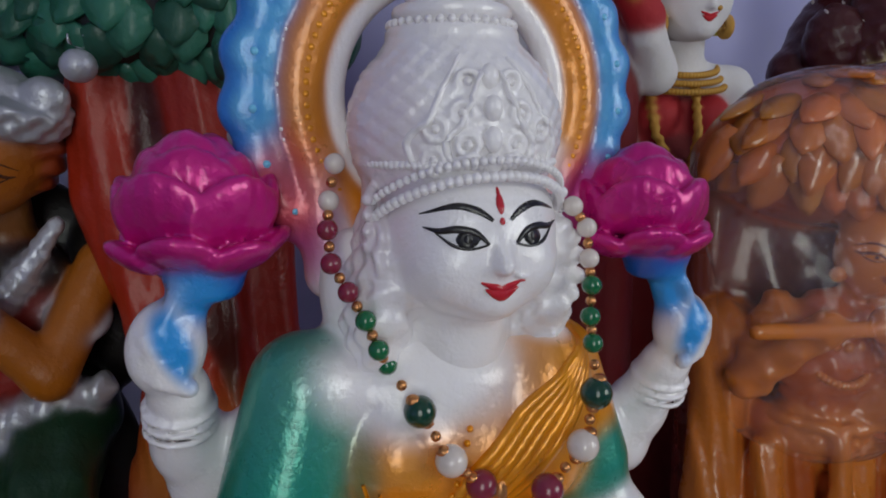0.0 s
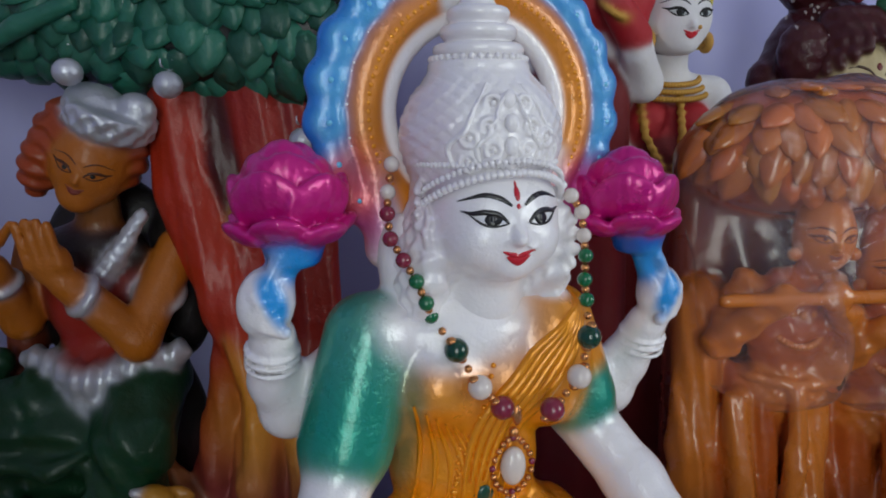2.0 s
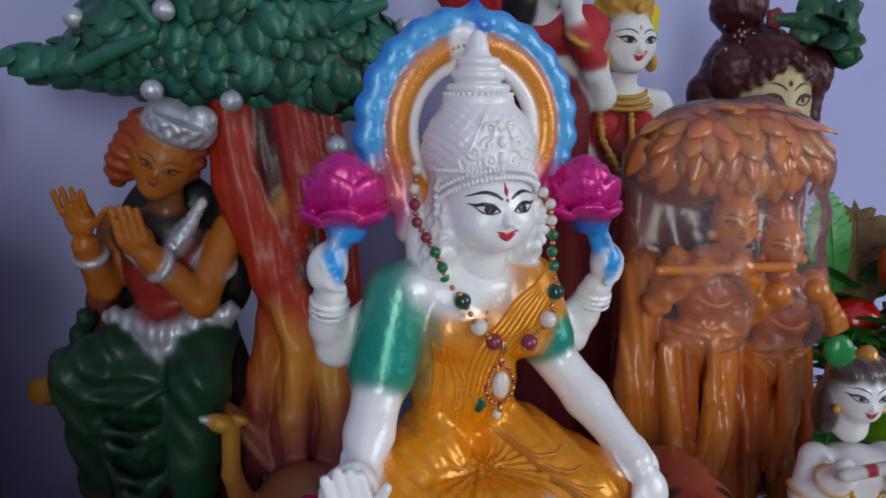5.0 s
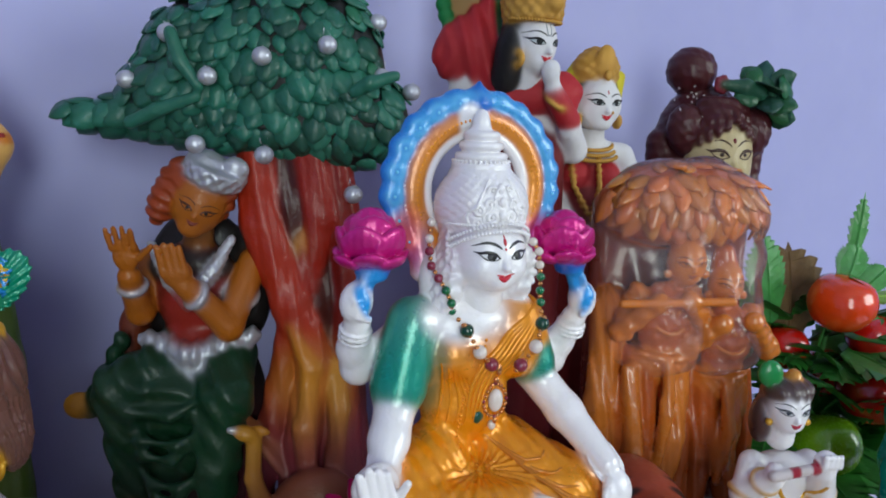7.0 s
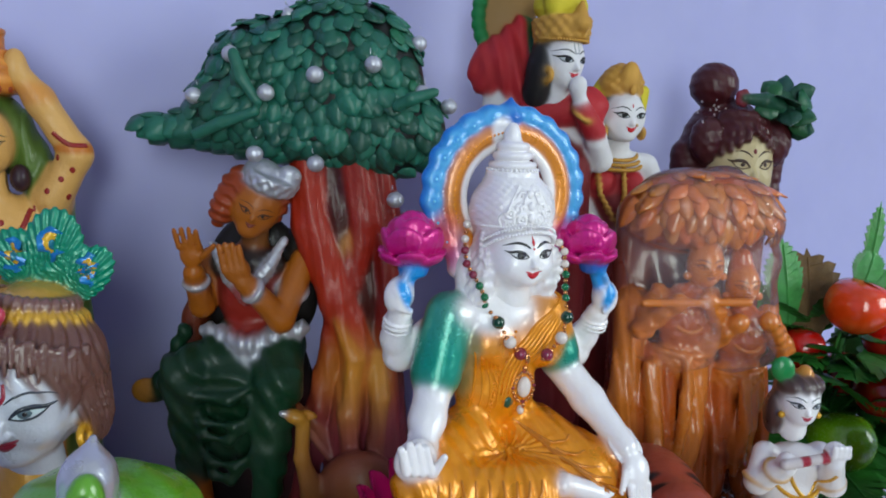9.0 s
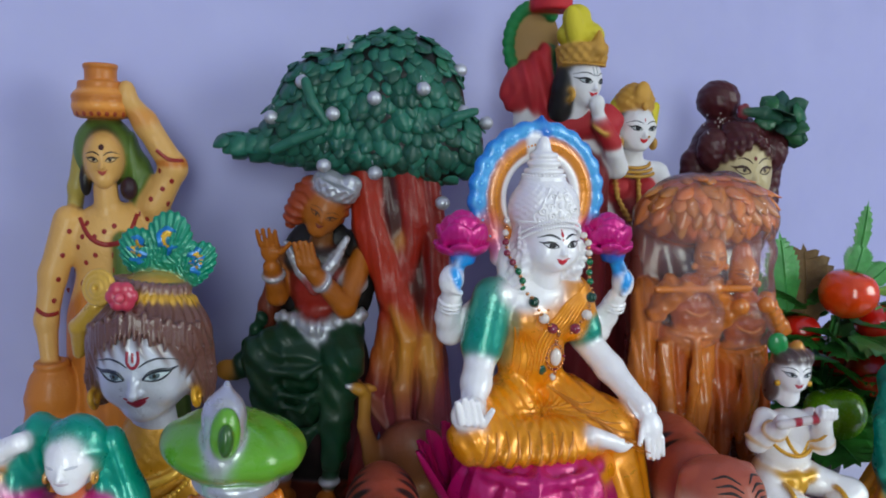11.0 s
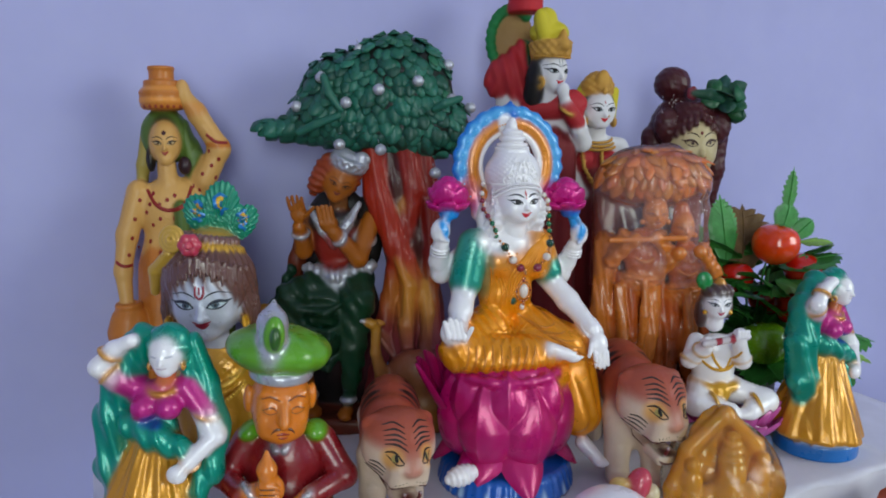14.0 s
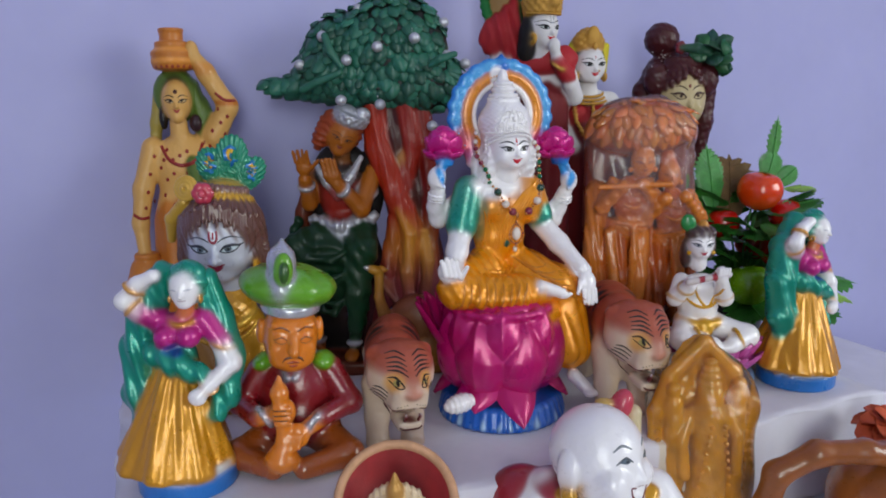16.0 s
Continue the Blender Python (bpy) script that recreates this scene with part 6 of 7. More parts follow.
# ---- the small flute-playing child ----
def flute_child():
    GD, HR = lin(214, 160, 30, 0.3), lin(70, 46, 42)
    b = Clay(1.0)
    b.ell((-18, 0, 84), (20, 16, 24), WHITE, 5).ell((-17, -2, 102), (20, 14, 13), WHITE, 5)
    b.tor((-17, -2, 68), 19, 4, GD, 3, (6, 0, 0), (1, 0.85)).ell((-16, -16, 62), (9, 8, 10), GD, 3)
    b.path([(-28, 0, 62), (-40, -22, 54), (-12, -32, 50)], [13, 11, 8], WHITE, 5).path([(-6, 0, 62), (26, -16, 54), (6, -32, 50)], [13, 11, 8], WHITE, 5)
    b.ell((2, -34, 48), (11, 6, 5), WHITE, 2).ell((-14, -36, 48), (10, 6, 5), WHITE, 2)
    b.path([(-36, -2, 108), (-44, -10, 92), (-34, -22, 108)], [8, 7.5, 6.5], WHITE, 3).path([(0, -2, 108), (4, -12, 92), (-6, -26, 114)], [8, 8, 6.5], WHITE, 3)
    b.ell((-34, -24, 112), (6, 6, 7), WHITE, 2).ell((-6, -27, 120), (7, 6, 7.5), WHITE, 2)
    for i in range(4):
        b.cap((-10 + i * 3, -32, 120), (-10 + i * 3, -32.5, 126), 1.8, 1.6, WHITE, 0.4)
    b.cap((-38, -29, 113), (0, -29, 120), 3.2, 3.2, lin(206, 196, 196), 0.6, soft=0.4)
    b.coat((-26, -28, 116), (3, 8, 6), lin(160, 30, 50), 0.3).coat((-14, -28, 117), (3, 8, 6), lin(160, 30, 50), 0.3)
    for p, r, rot in (((-43, -9, 93), 8.4, (0, 20, 0)), ((3, -11, 93), 8.6, (0, -20, 0)), ((-36, -18, 104), 7.2, (40, 0, 0)), ((-24, -26, 56), 9, (0, 70, 0)), ((14, -26, 55), 9, (0, 70, 0))):
        b.tor(p, r, 1.8, GD, 0.5, rot, soft=0.4)
    beads(b, (-17, -2, 98), 17, 1.6, 26, GD, 0.9, 190, 350, -14)
    b.stroke([(-28, 106), (-22, 92), (-14, 84), (-8, 92), (-4, 106)], [1.2, 1.4, 1.2], GD, 0.6, 20)
    h = Clay(0.8, move(-20, -4, 146, 2, 0, -2) @ Matrix.Diagonal((0.93, 0.95, 0.95, 1)))
    h.ell((0, -2, 0), (13, 13, 16), WHITE, 3).ell((0, -8, -9), (7, 6, 5), WHITE, 4).ell((0, 3, 4), (15.5, 14, 16), HR, 2, soft=0.4, tex=lambda q: 0.4 * np.sin(q[..., 0] * 1.2)).cap((0, 0, -12), (0, 2, -22), 8, 9, WHITE, 3)
    h.ell((-12, 6, -12), (7, 9, 16), HR, 3)
    nose(h, 0, -14, 0, 0.85, WHITE)
    face(h, 0, 0.5, 0.85, lin(170, 30, 60), lin(44, 50, 60), lin(60, 70, 80), lin(206, 210, 216), 0.6, 0.75)
    h.ell((2, -1, 19), (5, 5, 6), lin(206, 140, 50, 0.2), 2).ell((0, 0, 11), (15.5, 13.5, 9), HR, 2, tex=lambda q: 0.6 * np.sin(q[..., 0] * 0.9 + q[..., 1] * 0.5), soft=0.5).ell((12, 5, -6), (6, 8, 12), HR, 3).ell((-14, -2, 22), (8, 4, 9), lin(20, 130, 60), 1, (0, -20, 0))
    for s in (-1, 1):
        h.ball((s * 12.5, -5, -9), 2.4, GD)
    s = Clay(1.3)
    s.cyl((0, 0, 8), 40, 8, 4, lin(150, 190, 226, 0.1), 2).ell((0, 0, 30), (40, 32, 16), lin(170, 60, 140, 0.1), 4)
    for ring in range(2):
        for i in range(16):
            a = 2 * math.pi * (i + 0.5 * ring) / 16
            petal(s, (30 * math.cos(a), 26 * math.sin(a), 18 + 8 * ring), ((50 - 4 * ring) * math.cos(a), (42 - 4 * ring) * math.sin(a), 38 + 12 * ring), 7.5, 3, lin(196, 84, 160, 0.1), (math.cos(a), math.sin(a), 0))
    figure("flute_child_statue", [b, h, s], PEARL, spot(0.222, 0.202) @ Matrix.Diagonal((1.03, 1.03, 1.02, 1)), "pearl-white child playing a flute on a pink lotus", "statue")


# ---- on the lower table: laughing figure, amber idol, clay lamp, clay pot, flower ----
def laughing_figure():
    GD = lin(206, 150, 30, 0.3)
    b = Clay(1.5)
    b.ell((0, 6, 46), (58, 46, 50), WHITE, 8).ell((2, 2, 82), (50, 34, 26), WHITE, 8)
    b.path([(42, 0, 90), (58, -18, 66), (34, -40, 56)], [18, 16, 12], WHITE, 6).path([(-40, 0, 90), (-58, -14, 70), (-46, -34, 60)], [18, 16, 12], WHITE, 6)
    b.ell((-58, 12, 80), (28, 24, 26), lin(150, 30, 46), 3, soft=0.6).ell((-34, 0, 98), (20, 22, 10), lin(150, 30, 46), 4, soft=0.6)
    b.path([(-30, -22, 100), (-12, -34, 84), (6, -38, 70)], [6, 6, 5], GD, 3).path([(36, -16, 98), (26, -32, 84), (10, -38, 70)], [6, 6, 5], GD, 3)
    b.cap((30, 30, 60), (34, 34, 140), 9, 7, lin(206, 190, 150), 3).ell((22, 26, 150), (9, 9, 14), lin(190, 60, 80), 2, (0, 20, 0), soft=2).ell((8, 24, 152), (8, 6, 5), lin(206, 170, 90), 2)
    h = Clay(1.0, move(-4, -6, 124, -5, 8, 45))
    h.ell((0, 0, 4), (35, 36, 35), WHITE, 5).ell((0, -14, -16), (30, 24, 20), WHITE, 8)
    h.ell((-18, -26, -10), (12, 11, 11), WHITE, 5).ell((18, -26, -10), (12, 11, 11), WHITE, 5).ell((0, -28, -28), (15, 11, 9), WHITE, 5)
    nose(h, 0, -34, 4, 2.4, WHITE)
    h.ell((0, -42, -18), (9, 8, 6.5), lin(190, 150, 150), 0.6, cut=True)
    h.stroke([(-11, -13), (-8, -20), (0, -25), (8, -20), (11, -13)], [0.5, 1.2, 0.5], lin(120, 60, 60), 0.6, 20).stroke([(-11, -13), (0, -14.5), (11, -13)], [0.5, 0.9, 0.5], lin(120, 60, 60), 0.6, 14)
    for s in (-1, 1):
        h.ell((s * 34, 2, -6), (5, 9, 16), WHITE, 3).ell((s * 35, 0, -22), (5, 7, 8), GD, 3, soft=3)
        h.dot(s * 13, 6, 4.6, 1.8, lin(96, 110, 120), 0.5)
        h.dot(s * 12, 6, 1.8, 1.6, lin(40, 50, 60), 0.9)
        h.stroke([(s * 7, 5), (s * 13, 8.6), (s * 20, 4)], [0.4, 0.9, 0.4], lin(80, 88, 96), 0.6)
        h.stroke([(s * 7, 14), (s * 14, 17), (s * 21, 13)], [0.5, 1.1, 0.4], lin(130, 136, 144), 0.5)
    figure("laughing_figure_statue", [b, h], PEARL, spot(0.061, 0.0, LOW), "pearl-white laughing bald figure with a red sack", "statue")


def resin(name, colour):
    """Cast amber resin that lets some light through."""
    n = Nodes(name)
    cloud, fine = n.noise(60.0, 4.0), n.noise(500.0, 2.0)
    tone = n.mix(n.span(cloud.outputs["Fac"], 0.0, 1.0), colour, tuple(c * 0.55 for c in colour[:3]) + (1,))
    n.bump(fine.outputs["Fac"], 0.2, 0.0004)
    return n.put(Base_Color=tone, Roughness=0.16, IOR=1.45, Transmission_Weight=0.3, Coat_Weight=0.6, Coat_Roughness=0.06)


RESIN = resin("amber_resin", lin(250, 176, 44))


def amber_idol():
    AM, LT = lin(196, 124, 24, 0.2), lin(226, 166, 60, 0.25)
    b = Clay(1.4)
    orn = lambda q: 0.7 * np.sin(q[..., 0] * 0.5 + 1.2 * np.sin(q[..., 2] * 0.11)) * np.sin(q[..., 2] * 0.37 + 1.5 * np.sin(q[..., 0] * 0.17))
    b.box((0, 6, 8), (44, 28, 9), 4, AM, 3).ell((0, 10, 90), (38, 16, 96), AM, 5, tex=orn)
    b.path([(-40, 4, 20), (-42, 2, 120), (-30, 2, 152), (0, 0, 182)], [6, 7, 7, 6], LT, 4).path([(40, 4, 20), (44, 2, 120), (30, 2, 152), (0, 0, 182)], [6, 7, 7, 6], LT, 4)
    b.path([(0, -12, 20), (0, -14, 70), (0, -12, 120)], [20, 15, 17], LT, 5, orn).ell((0, -14, 138), (11, 11, 13), LT, 3).cyl((0, -12, 158), 11, 14, 4, LT, 3, (0, 0, 0), 0.55, tex=lambda q: 0.7 * np.sin(q[..., 2] * 1.0))
    for s in (-1, 1):
        b.path([(s * 16, -10, 122), (s * 26, -16, 100), (s * 24, -20, 70)], [6, 5.5, 5], LT, 2).ell((s * 30, -6, 130), (9, 9, 12), AM, 3).ell((s * 31, -8, 144), (6, 6, 7), LT, 2).path([(s * 30, -8, 118), (s * 28, -8, 60), (s * 30, -8, 20)], [8, 9, 10], AM, 3, orn)
        for i in range(8):
            b.ball((s * (6 + i * 1.2), -30 + 0.5 * i, 116 - i * 8), 2.2, LT)
        for i in range(12):
            b.ball((s * 42, -4, 24 + i * 9), 3.0, LT, 5, 8)
    m = spot(0.168, 0.082, LOW, 10)
    figure("amber_idol_statue", [b], RESIN, m, "translucent amber-gold standing idol in a pointed arch", "statue")
    w = Clay(2.2)
    rip = lambda q: 1.2 * np.sin(q[..., 0] * 0.14 + q[..., 2] * 0.09)
    w.cap((0, 0, 30), (0, 0, 130), 46, 46, WHITE, 6, rip).cap((0, 0, 132), (0, 0, 180), 44, 8, WHITE, 8, rip)
    w.box((0, 0, -30), (80, 80, 32), 1, WHITE, cut=True)
    film_thing("plastic_wrap", w, film("yellowed_plastic", (1.0, 0.95, 0.8, 1), 0.03, 0.02), m, "yellowed clear plastic wrapped round an amber idol")


def ring_mesh(profile, seg=48, caps=True):
    """A turned shape from (radius, height) pairs, in metres."""
    bm = bmesh.new()
    rings = [[bm.verts.new((r * math.cos(2 * math.pi * i / seg), r * math.sin(2 * math.pi * i / seg), z)) for i in range(seg)] for r, z in profile]
    for a, b in zip(rings, rings[1:]):
        for i in range(seg):
            bm.faces.new((a[i], a[(i + 1) % seg], b[(i + 1) % seg], b[i]))
    for ring in (rings[0], rings[-1]) if caps else ():
        bm.faces.new(ring)
    return bm


TERRA = plain("terracotta_rim", lin(206, 156, 118), 0.7, scale=90, vary=0.12)
REDGLAZE = plain("red_painted_clay", lin(150, 36, 40), 0.55, scale=70, vary=0.1)
GILT = plain("gilt_paint", lin(206, 160, 90), 0.4, 0.5, 120, 0.18)
POTCLAY = plain("brown_glazed_clay", lin(150, 84, 34), 0.32, scale=30, vary=0.16, coat=0.4)
DARKPOT = plain("dark_plastic_pot", lin(34, 30, 36), 0.5, scale=60, vary=0.1)


def clay_lamp():
    thing = tagged(new("clay_lamp"), "terracotta lamp stand with a red dish and tan rim", "lamp stand")
    thing.matrix_world = spot(-0.093, -0.042, LOW)
    part("base", ring_mesh([(0.03, 0), (0.032, 0.004), (0.03, 0.012), (0.014, 0.02), (0.012, 0.05), (0.016, 0.075)]), TERRA, thing, smooth=True)
    tilt = pose(0, 0, 0.108, 48, 0, 8)
    part("rim", ring_mesh([(0.0435, -0.002), (0.045, 0.004), (0.0435, 0.008), (0.039, 0.0075), (0.0385, 0.0)], 48, False), TERRA, thing, "tan clay rim", tilt, True)
    part("dish", ring_mesh([(0.012, -0.026), (0.03, -0.022), (0.0425, -0.004), (0.0432, 0.004), (0.039, 0.002), (0.03, -0.012), (0.012, -0.017), (0.0005, -0.018)]), REDGLAZE, thing, "red painted dish", tilt, True)
    fig = Clay(0.9)
    GB, LT = lin(196, 146, 76, 0.3), lin(220, 196, 160, 0.2)
    fig.ell((0, 0, 12), (11, 9, 14), GB, 3).ell((0, 0, 27), (6, 6, 7), GB, 2).cap((0, 0, 31), (0, 0, 42), 5, 1.2, GB, 2)
    for s in (-1, 1):
        fig.path([(s * 8, 0, 20), (s * 17, -2, 12), (s * 19, -3, 2)], [4.5, 4, 4], LT, 2, lambda p: 0.7 * np.sin(p[..., 2] * 1.4))
        fig.path([(s * 6, 4, 28), (s * 14, 4, 22), (s * 22, 3, 10)], [3, 3.4, 3], LT, 1.5, lambda p: 0.7 * np.sin(p[..., 0] * 1.4))
    fig.ell((0, 0, -2), (16, 14, 6), GB, 4)
    v, f, c = fig.skin()
    me = mesh_of("lamp_figure", v, f, c)
    me.materials.append(SATIN)
    ob = new("lamp_figure", me)
    ob.parent = thing
    ob.matrix_local = pose(0.0, -0.002, 0.094, 8, 0, 0)
    tagged(ob, "small gilt figure sitting in the dish")


def clay_pot():
    thing = tagged(new("clay_pot"), "brown glazed clay pot with a looped handle", "pot")
    thing.matrix_world = spot(0.298, 0.045, LOW, -6)
    b = Clay(1.6)
    COL = lin(150, 84, 34)
    b.ell((30, 0, 50), (60, 50, 52), COL, 6, (0, 10, 0)).ell((60, 0, 40), (50, 46, 40), COL, 10)
    for nm, cl in (("body", b), ("handle", Clay(1.4).path([(24, -18, 98), (-16, -24, 108), (-54, -28, 107), (-84, -28, 88), (-90, -26, 58), (-66, -20, 28), (-20, -12, 16)], [9, 9.5, 10, 10, 10, 9, 9], COL, 6))):
        v, f, c = cl.skin()
        me = mesh_of(nm, v, f)
        me.materials.append(POTCLAY)
        ob = new(nm, me)
        ob.parent = thing


def petal_bm(L, W, curl, thick=0.0006):
    bm = bmesh.new()
    n, m = 7, 5
    lay = []
    for k in (1, -1):
        g = []
        for i in range(n):
            u = i / (n - 1)
            w = W * math.sin(math.pi * (0.12 + 0.74 * u)) ** 0.8
            g.append([bm.verts.new((w * (j / (m - 1) * 2 - 1), L * u * math.cos(curl * u), L * u * math.sin(curl * u) + 0.12 * W * (j / (m - 1) * 2 - 1) ** 2 * 2 + k * thick)) for j in range(m)])
        lay.append(g)
    for g in lay:
        for i in range(n - 1):
            for j in range(m - 1):
                bm.faces.new((g[i][j], g[i][j + 1], g[i + 1][j + 1], g[i + 1][j]))
    return bm


def orange_flower():
    thing = tagged(new("artificial_flower"), "orange artificial flower in a small dark vase", "flower")
    thing.matrix_world = spot(0.352, 0.118, LOW)
    ORANGE = plain("orange_petal_fabric", lin(216, 92, 50), 0.6, scale=80, vary=0.14, spread=0.6)
    part("vase", ring_mesh([(0.02, 0), (0.024, 0.01), (0.026, 0.03), (0.018, 0.045), (0.02, 0.05), (0.015, 0.05), (0.013, 0.02)]), DARKPOT, thing, "dark vase", None, True)
    for x, y, z, lean, turn in ((0, -0.008, 0.088, 16, 0), (-0.006, -0.02, 0.062, 60, 30)):
        for ring, (n, L, up) in enumerate(((7, 0.03, 8), (6, 0.024, 34), (4, 0.016, 62))):
            for i in range(n):
                part("petal", petal_bm(L, L * 0.42, -0.5), ORANGE, thing, "", pose(x, y, z, lean, 0, turn) @ pose(0, 0, 0.002 * ring, 0, 0, 360 * i / n + 25 * ring) @ pose(0, 0, 0, up, 0, 0), True)
    part("stem", ring_mesh([(0.002, 0.02), (0.002, 0.085), (0.001, 0.09)], 8), plain("stem_green", lin(50, 90, 40), 0.6), thing)


# ---- the artificial fruit plant ----
def fruit_plant():
    thing = tagged(new("fruit_plant"), "artificial plant with red and orange fruit and green fronds", "plant")
    thing.matrix_world = spot(0.295, 0.325)
    rnd = random.Random(21)
    LG = plain("plastic_leaf_green", lin(72, 150, 62), 0.42, scale=70, vary=0.2, coat=0.15, spread=0.9)
    BR = plain("dry_leaf_brown", lin(112, 84, 46), 0.7, scale=60, vary=0.2)
    LIME = plain("lime_leaf", lin(150, 196, 80), 0.5, scale=60, vary=0.15)
    REDF = plain("red_fruit_skin", lin(196, 24, 14), 0.2, scale=40, vary=0.12, coat=0.5)
    ORF = plain("orange_fruit_skin", lin(224, 66, 10), 0.18, scale=40, vary=0.1, coat=0.6)
    GRF = plain("green_fruit_skin", lin(112, 166, 28), 0.25, scale=40, vary=0.12, coat=0.5)
    part("pot", ring_mesh([(0.022, 0), (0.026, 0.003), (0.031, 0.05), (0.034, 0.055), (0.03, 0.055), (0.026, 0.046), (0.004, 0.044)]), DARKPOT, thing, "dark plastic pot", None, True)

    def tube(a, c, b, r):
        bm = bmesh.new()
        a, b, c = Vector(a), Vector(b), Vector(c)
        rings = []
        for i in range(9):
            u = i / 8
            p = a * (1 - u) ** 2 + c * 2 * u * (1 - u) + b * u * u
            d = ((c - a) * (1 - u) + (b - c) * u).normalized()
            s = d.orthogonal().normalized()
            t = d.cross(s)
            rings.append([bm.verts.new(p + (s * math.cos(k * 1.047) + t * math.sin(k * 1.047)) * r * (1 - 0.4 * u)) for k in range(6)])
        for p, q in zip(rings, rings[1:]):
            for k in range(6):
                bm.faces.new((p[k], p[(k + 1) % 6], q[(k + 1) % 6], q[k]))
        return bm

    def frond(L, W, n, bend):
        """A cut leaf: a rib with pointed lobes on both sides."""
        bm = bmesh.new()
        W *= 1.5
        mid = lambda u: Vector((0, L * u, bend * L * u * u))
        for i in range(n):
            u = (i + 0.4) / n
            for s in (-1, 1):
                p, w = mid(u), W * math.sin(math.pi * (0.15 + 0.78 * u))
                tip = p + Vector((s * w, 0.55 * w + 0.1 * L / n, -0.25 * w + rnd.uniform(-0.1, 0.1) * w))
                q0, q1 = mid(max(0, u - 0.9 / n)), mid(min(1, u + 0.95 / n))
                m0, m1 = q0.lerp(tip, 0.62) + Vector((s * 0.12 * w, -0.2 * w, 0.05 * w)), q1.lerp(tip, 0.55) + Vector((s * 0.1 * w, 0.14 * w, 0.05 * w))
                vs = [bm.verts.new(v) for v in (q0, m0, tip, m1, q1)]
                bm.faces.new(vs if s > 0 else vs[::-1])
                bm.faces.new([bm.verts.new(v.co - Vector((0, 0, 0.0007))) for v in (reversed(vs) if s > 0 else vs)])
        vs = [bm.verts.new(v) for v in (mid(0.9) + Vector((-W * 0.2, 0, 0)), mid(0.9) + Vector((W * 0.2, 0, 0)), mid(1.12))]
        bm.faces.new(vs)
        r = [[bm.verts.new(mid(k / 6) + Vector((x, 0, z))) for x, z in ((-0.0011, 0), (0, 0.0011), (0.0011, 0), (0, -0.0011))] for k in range(7)]
        for a, b in zip(r, r[1:]):
            for k in range(4):
                bm.faces.new((a[k], a[(k + 1) % 4], b[(k + 1) % 4], b[k]))
        return bm

    def aim(p, d, roll=0.0):
        d = Vector(d).normalized()
        return Matrix.Translation(p) @ d.to_track_quat("Y", "Z").to_matrix().to_4x4() @ pose(0, 0, 0, 0, roll, 0)
    fruits = ((0.010, -0.004, 0.188, 0.0248, ORF), (-0.024, 0.01, 0.148, 0.019, REDF), (0.034, -0.020, 0.122, 0.0265, REDF), (0.046, 0.004, 0.158, 0.02, REDF), (-0.006, -0.028, 0.084, 0.026, GRF), (0.022, 0.03, 0.12, 0.022, REDF))
    for x, y, z, r, mat in fruits:
        bm = bmesh.new()
        bmesh.ops.create_uvsphere(bm, u_segments=28, v_segments=18, radius=r)
        for v in bm.verts:
            u = v.co.z / r
            v.co.z *= 0.96
            v.co *= 1 + 0.02 * math.sin(5 * math.atan2(v.co.y, v.co.x)) * (1 - u * u)
            if u > 0.7:
                v.co.z -= (u - 0.7) * r * 0.5
        y -= 0.016
        fr = part("fruit", bm, mat, thing, "", pose(x, y, z, 12 * rnd.uniform(-1, 1), 12 * rnd.uniform(-1, 1), rnd.uniform(0, 360)), True)
        part("calyx", petal_bm(r * 0.7, r * 0.2, -0.3), LG, fr, "", pose(0, 0, r * 0.78))
        part("stem", tube((0, 0, 0.04), (x * 0.3, y * 0.3, z), (x, y, z - r * 0.2), 0.0016), LG, thing)
    fronds = [((0.045, 0.0, 0.17), (0.75, -0.1, 0.4), 0.035, 0.014), ((0.02, -0.01, 0.16), (0.9, -0.2, 0.3), 0.06, 0.018),
              ((0.03, -0.02, 0.1), (0.2, -0.8, 0.5), 0.05, 0.02), ((-0.01, -0.02, 0.13), (-0.2, -1, 0.1), 0.045, 0.02), ((0.02, -0.02, 0.15), (0.3, -1, -0.1), 0.05, 0.02), ((0.06, 0.0, 0.09), (1, -0.2, -0.2), 0.07, 0.017),
              ((0.03, -0.02, 0.07), (0.5, -1, -0.1), 0.06, 0.02), ((0.0, -0.02, 0.06), (-0.1, -1, 0.0), 0.06, 0.02), ((-0.03, -0.01, 0.08), (-0.6, -0.8, 0.2), 0.06, 0.02), ((0.05, 0.01, 0.14), (0.9, 0.2, 0.5), 0.05, 0.016),
              ((-0.02, -0.01, 0.11), (-0.5, -0.7, 0.4), 0.055, 0.018), ((0.05, -0.01, 0.06), (0.8, -0.6, -0.3), 0.06, 0.02)]
    for i in range(30):
        a = rnd.uniform(-math.pi, 0.3)
        fronds.append(((0.02 * math.cos(a) + 0.015, 0.02 * math.sin(a), rnd.uniform(0.05, 0.15)), (math.cos(a), math.sin(a), rnd.uniform(-0.2, 0.7)), rnd.uniform(0.03, 0.045), 0.014))
    for i in range(56):
        a = rnd.uniform(-0.6, math.pi + 0.6)
        fronds.append(((0.03 * math.cos(a) + 0.012, 0.022 * math.sin(a), rnd.uniform(0.04, 0.17)), (0.8 * math.cos(a), rnd.uniform(-0.8, 0.5), rnd.uniform(0.1, 1.0)), rnd.uniform(0.03, 0.045), 0.012))
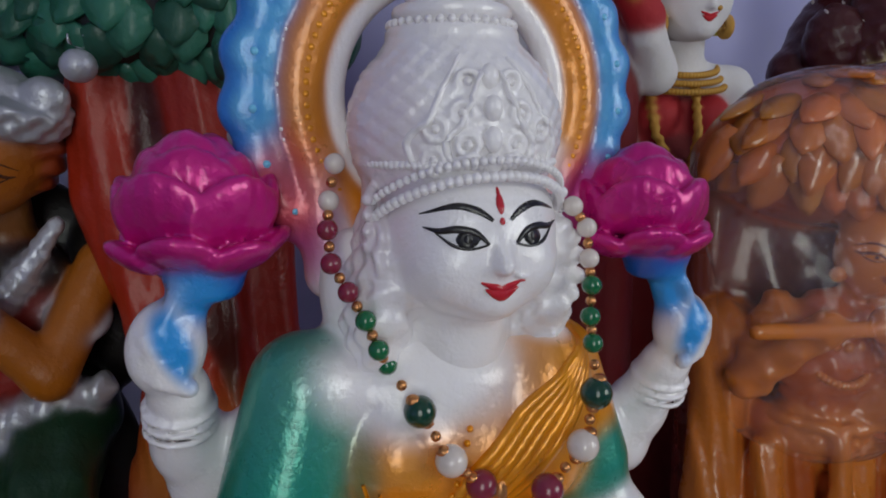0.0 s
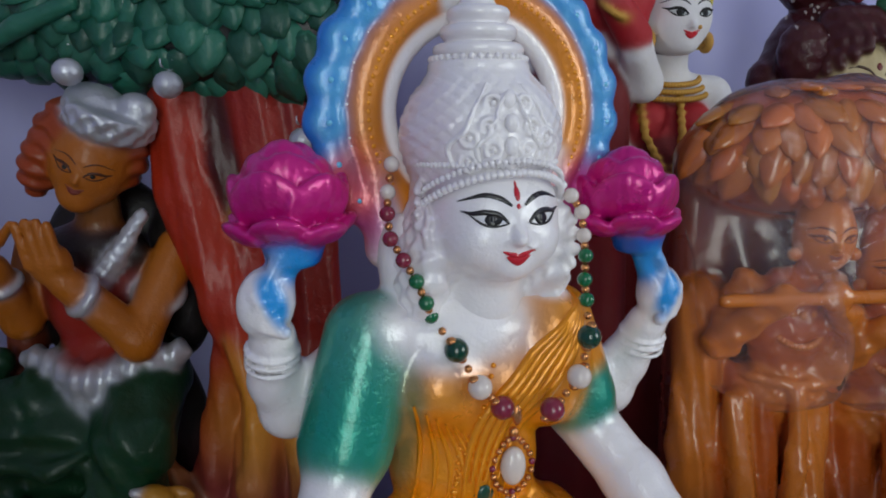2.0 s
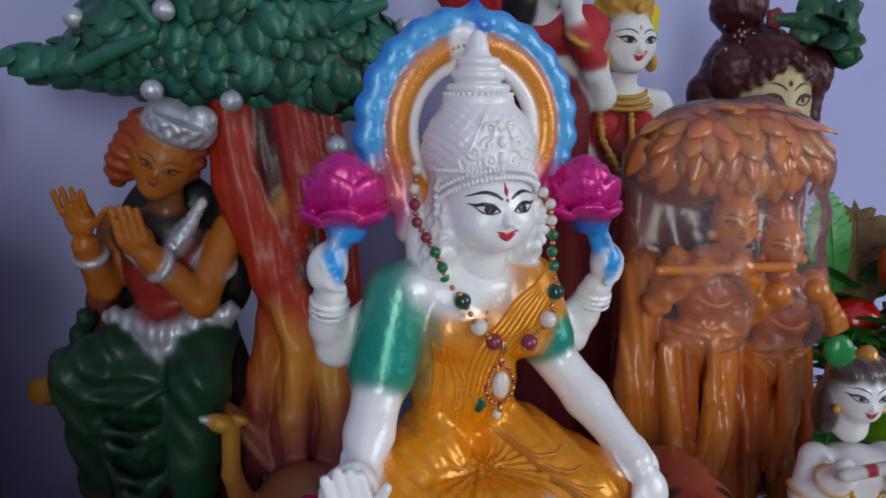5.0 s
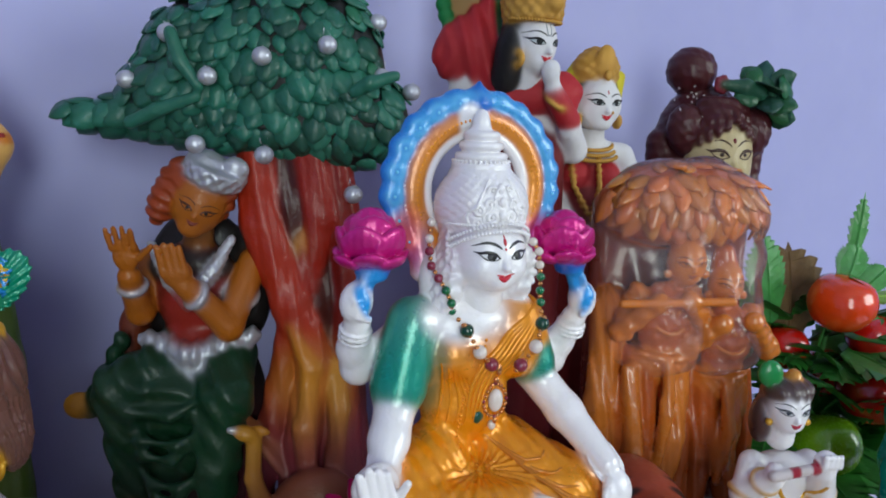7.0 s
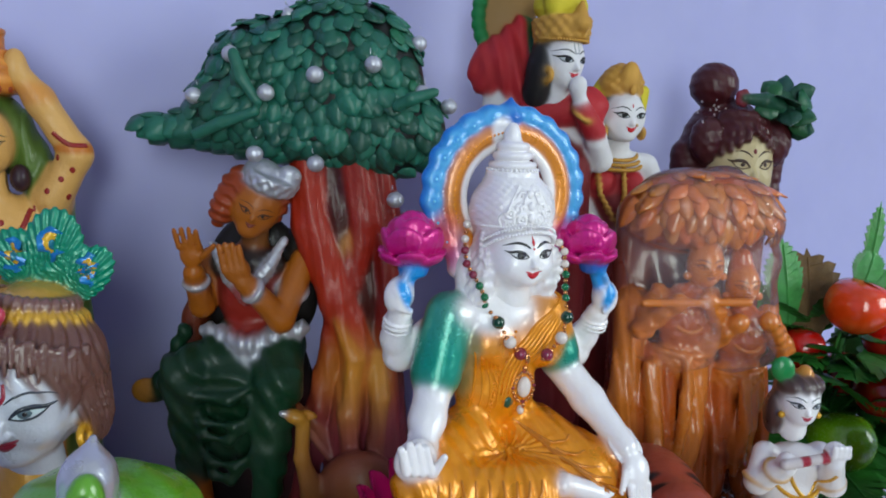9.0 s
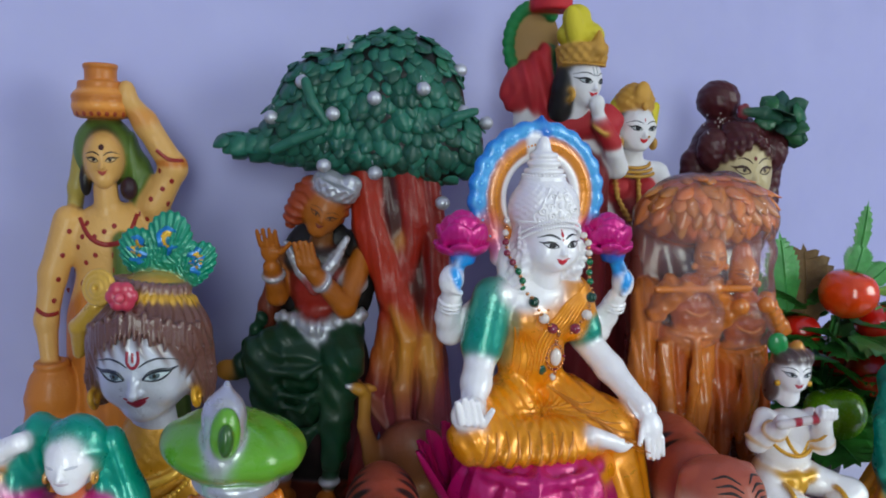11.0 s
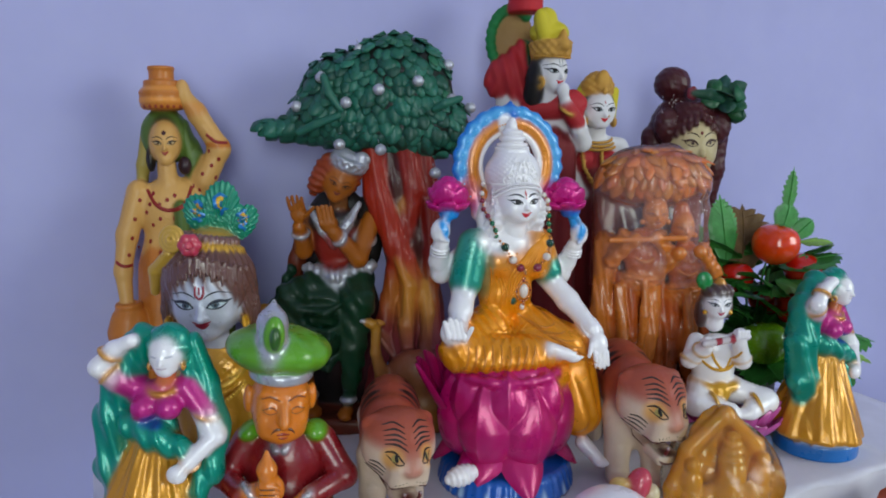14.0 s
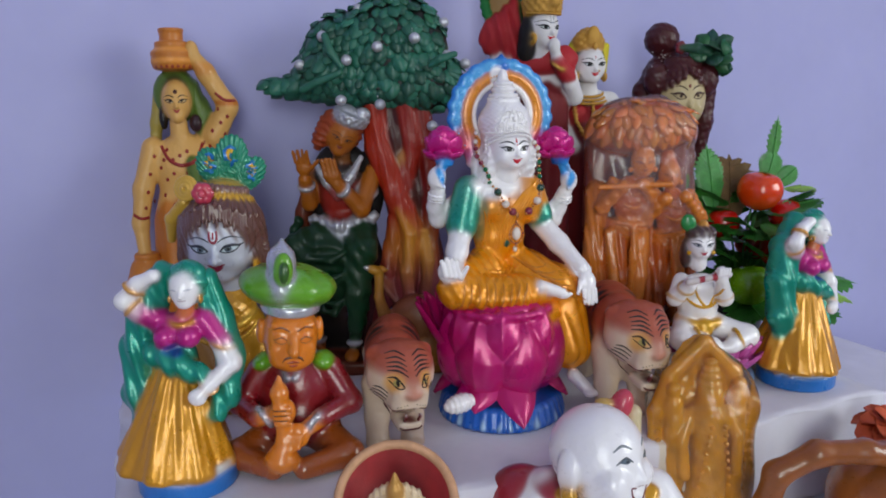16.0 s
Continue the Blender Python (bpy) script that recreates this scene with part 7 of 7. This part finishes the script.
    for p, d, L, W in fronds:
        part("leaf", frond(L, W, 7, rnd.uniform(-0.35, 0.1)), LG, thing, "", aim(p, d, rnd.uniform(-25, 25)))
    FRESH = plain("fresh_leaf_green", lin(74, 150, 72), 0.45, scale=60, vary=0.18, coat=0.1)

    def facing(p, d):
        """A leaf standing along d with its flat side to the room."""
        y = Vector(d).normalized()
        z = Vector((0.1, -1, 0.3))
        z = (z - y * z.dot(y)).normalized()
        return Matrix.Translation(p) @ Matrix((y.cross(z), y, z)).transposed().to_4x4()
    for p, d, L, W in (((-0.036, -0.004, 0.165), (-0.1, 0, 1), 0.068, 0.019), ((-0.05, 0.0, 0.15), (-0.3, 0, 1), 0.055, 0.016), ((0.024, -0.002, 0.196), (0.3, 0, 1), 0.032, 0.015), ((0.036, -0.002, 0.19), (0.8, 0, 0.7), 0.03, 0.012)):
        part("leaf", frond(L, W * 0.66, 12, -0.12), FRESH, thing, "broad light green leaf", facing(p, d))
    part("leaf", frond(0.07, 0.024, 6, -0.2), BR, thing, "dry brown leaf", facing((-0.014, 0.006, 0.15), (0.1, 0.1, 1)))
    for p, d in (((0.05, 0.005, 0.185), (1, -0.2, 0.25)), ((0.05, 0.0, 0.17), (1, -0.3, 0.0)), ((0.09, -0.01, 0.07), (1, -0.2, -0.25)), ((0.1, -0.01, 0.062), (1, 0.1, -0.1))):
        part("leaf", frond(0.03, 0.011, 6, -0.2), LIME, thing, "pale lime leaf", aim(p, d, 10))
    for p, d, L in (((0.03, 0.002, 0.215), (0.15, 0, 1), 0.05),):
        part("sprig", frond(L, 0.006, 8, -0.1), LG, thing, "", facing(p, d))
    part("stem", tube((0, 0, 0.04), (0.01, 0, 0.12), (0.02, 0, 0.2), 0.003), LG, thing)
    part("stem", tube((0, 0, 0.04), (0.06, 0, 0.09), (0.1, -0.01, 0.07), 0.002), LG, thing)


couple()
maiden_head()
canopy_couple()
flute_child()
laughing_figure()
amber_idol()
clay_lamp()
clay_pot()
orange_flower()
fruit_plant()
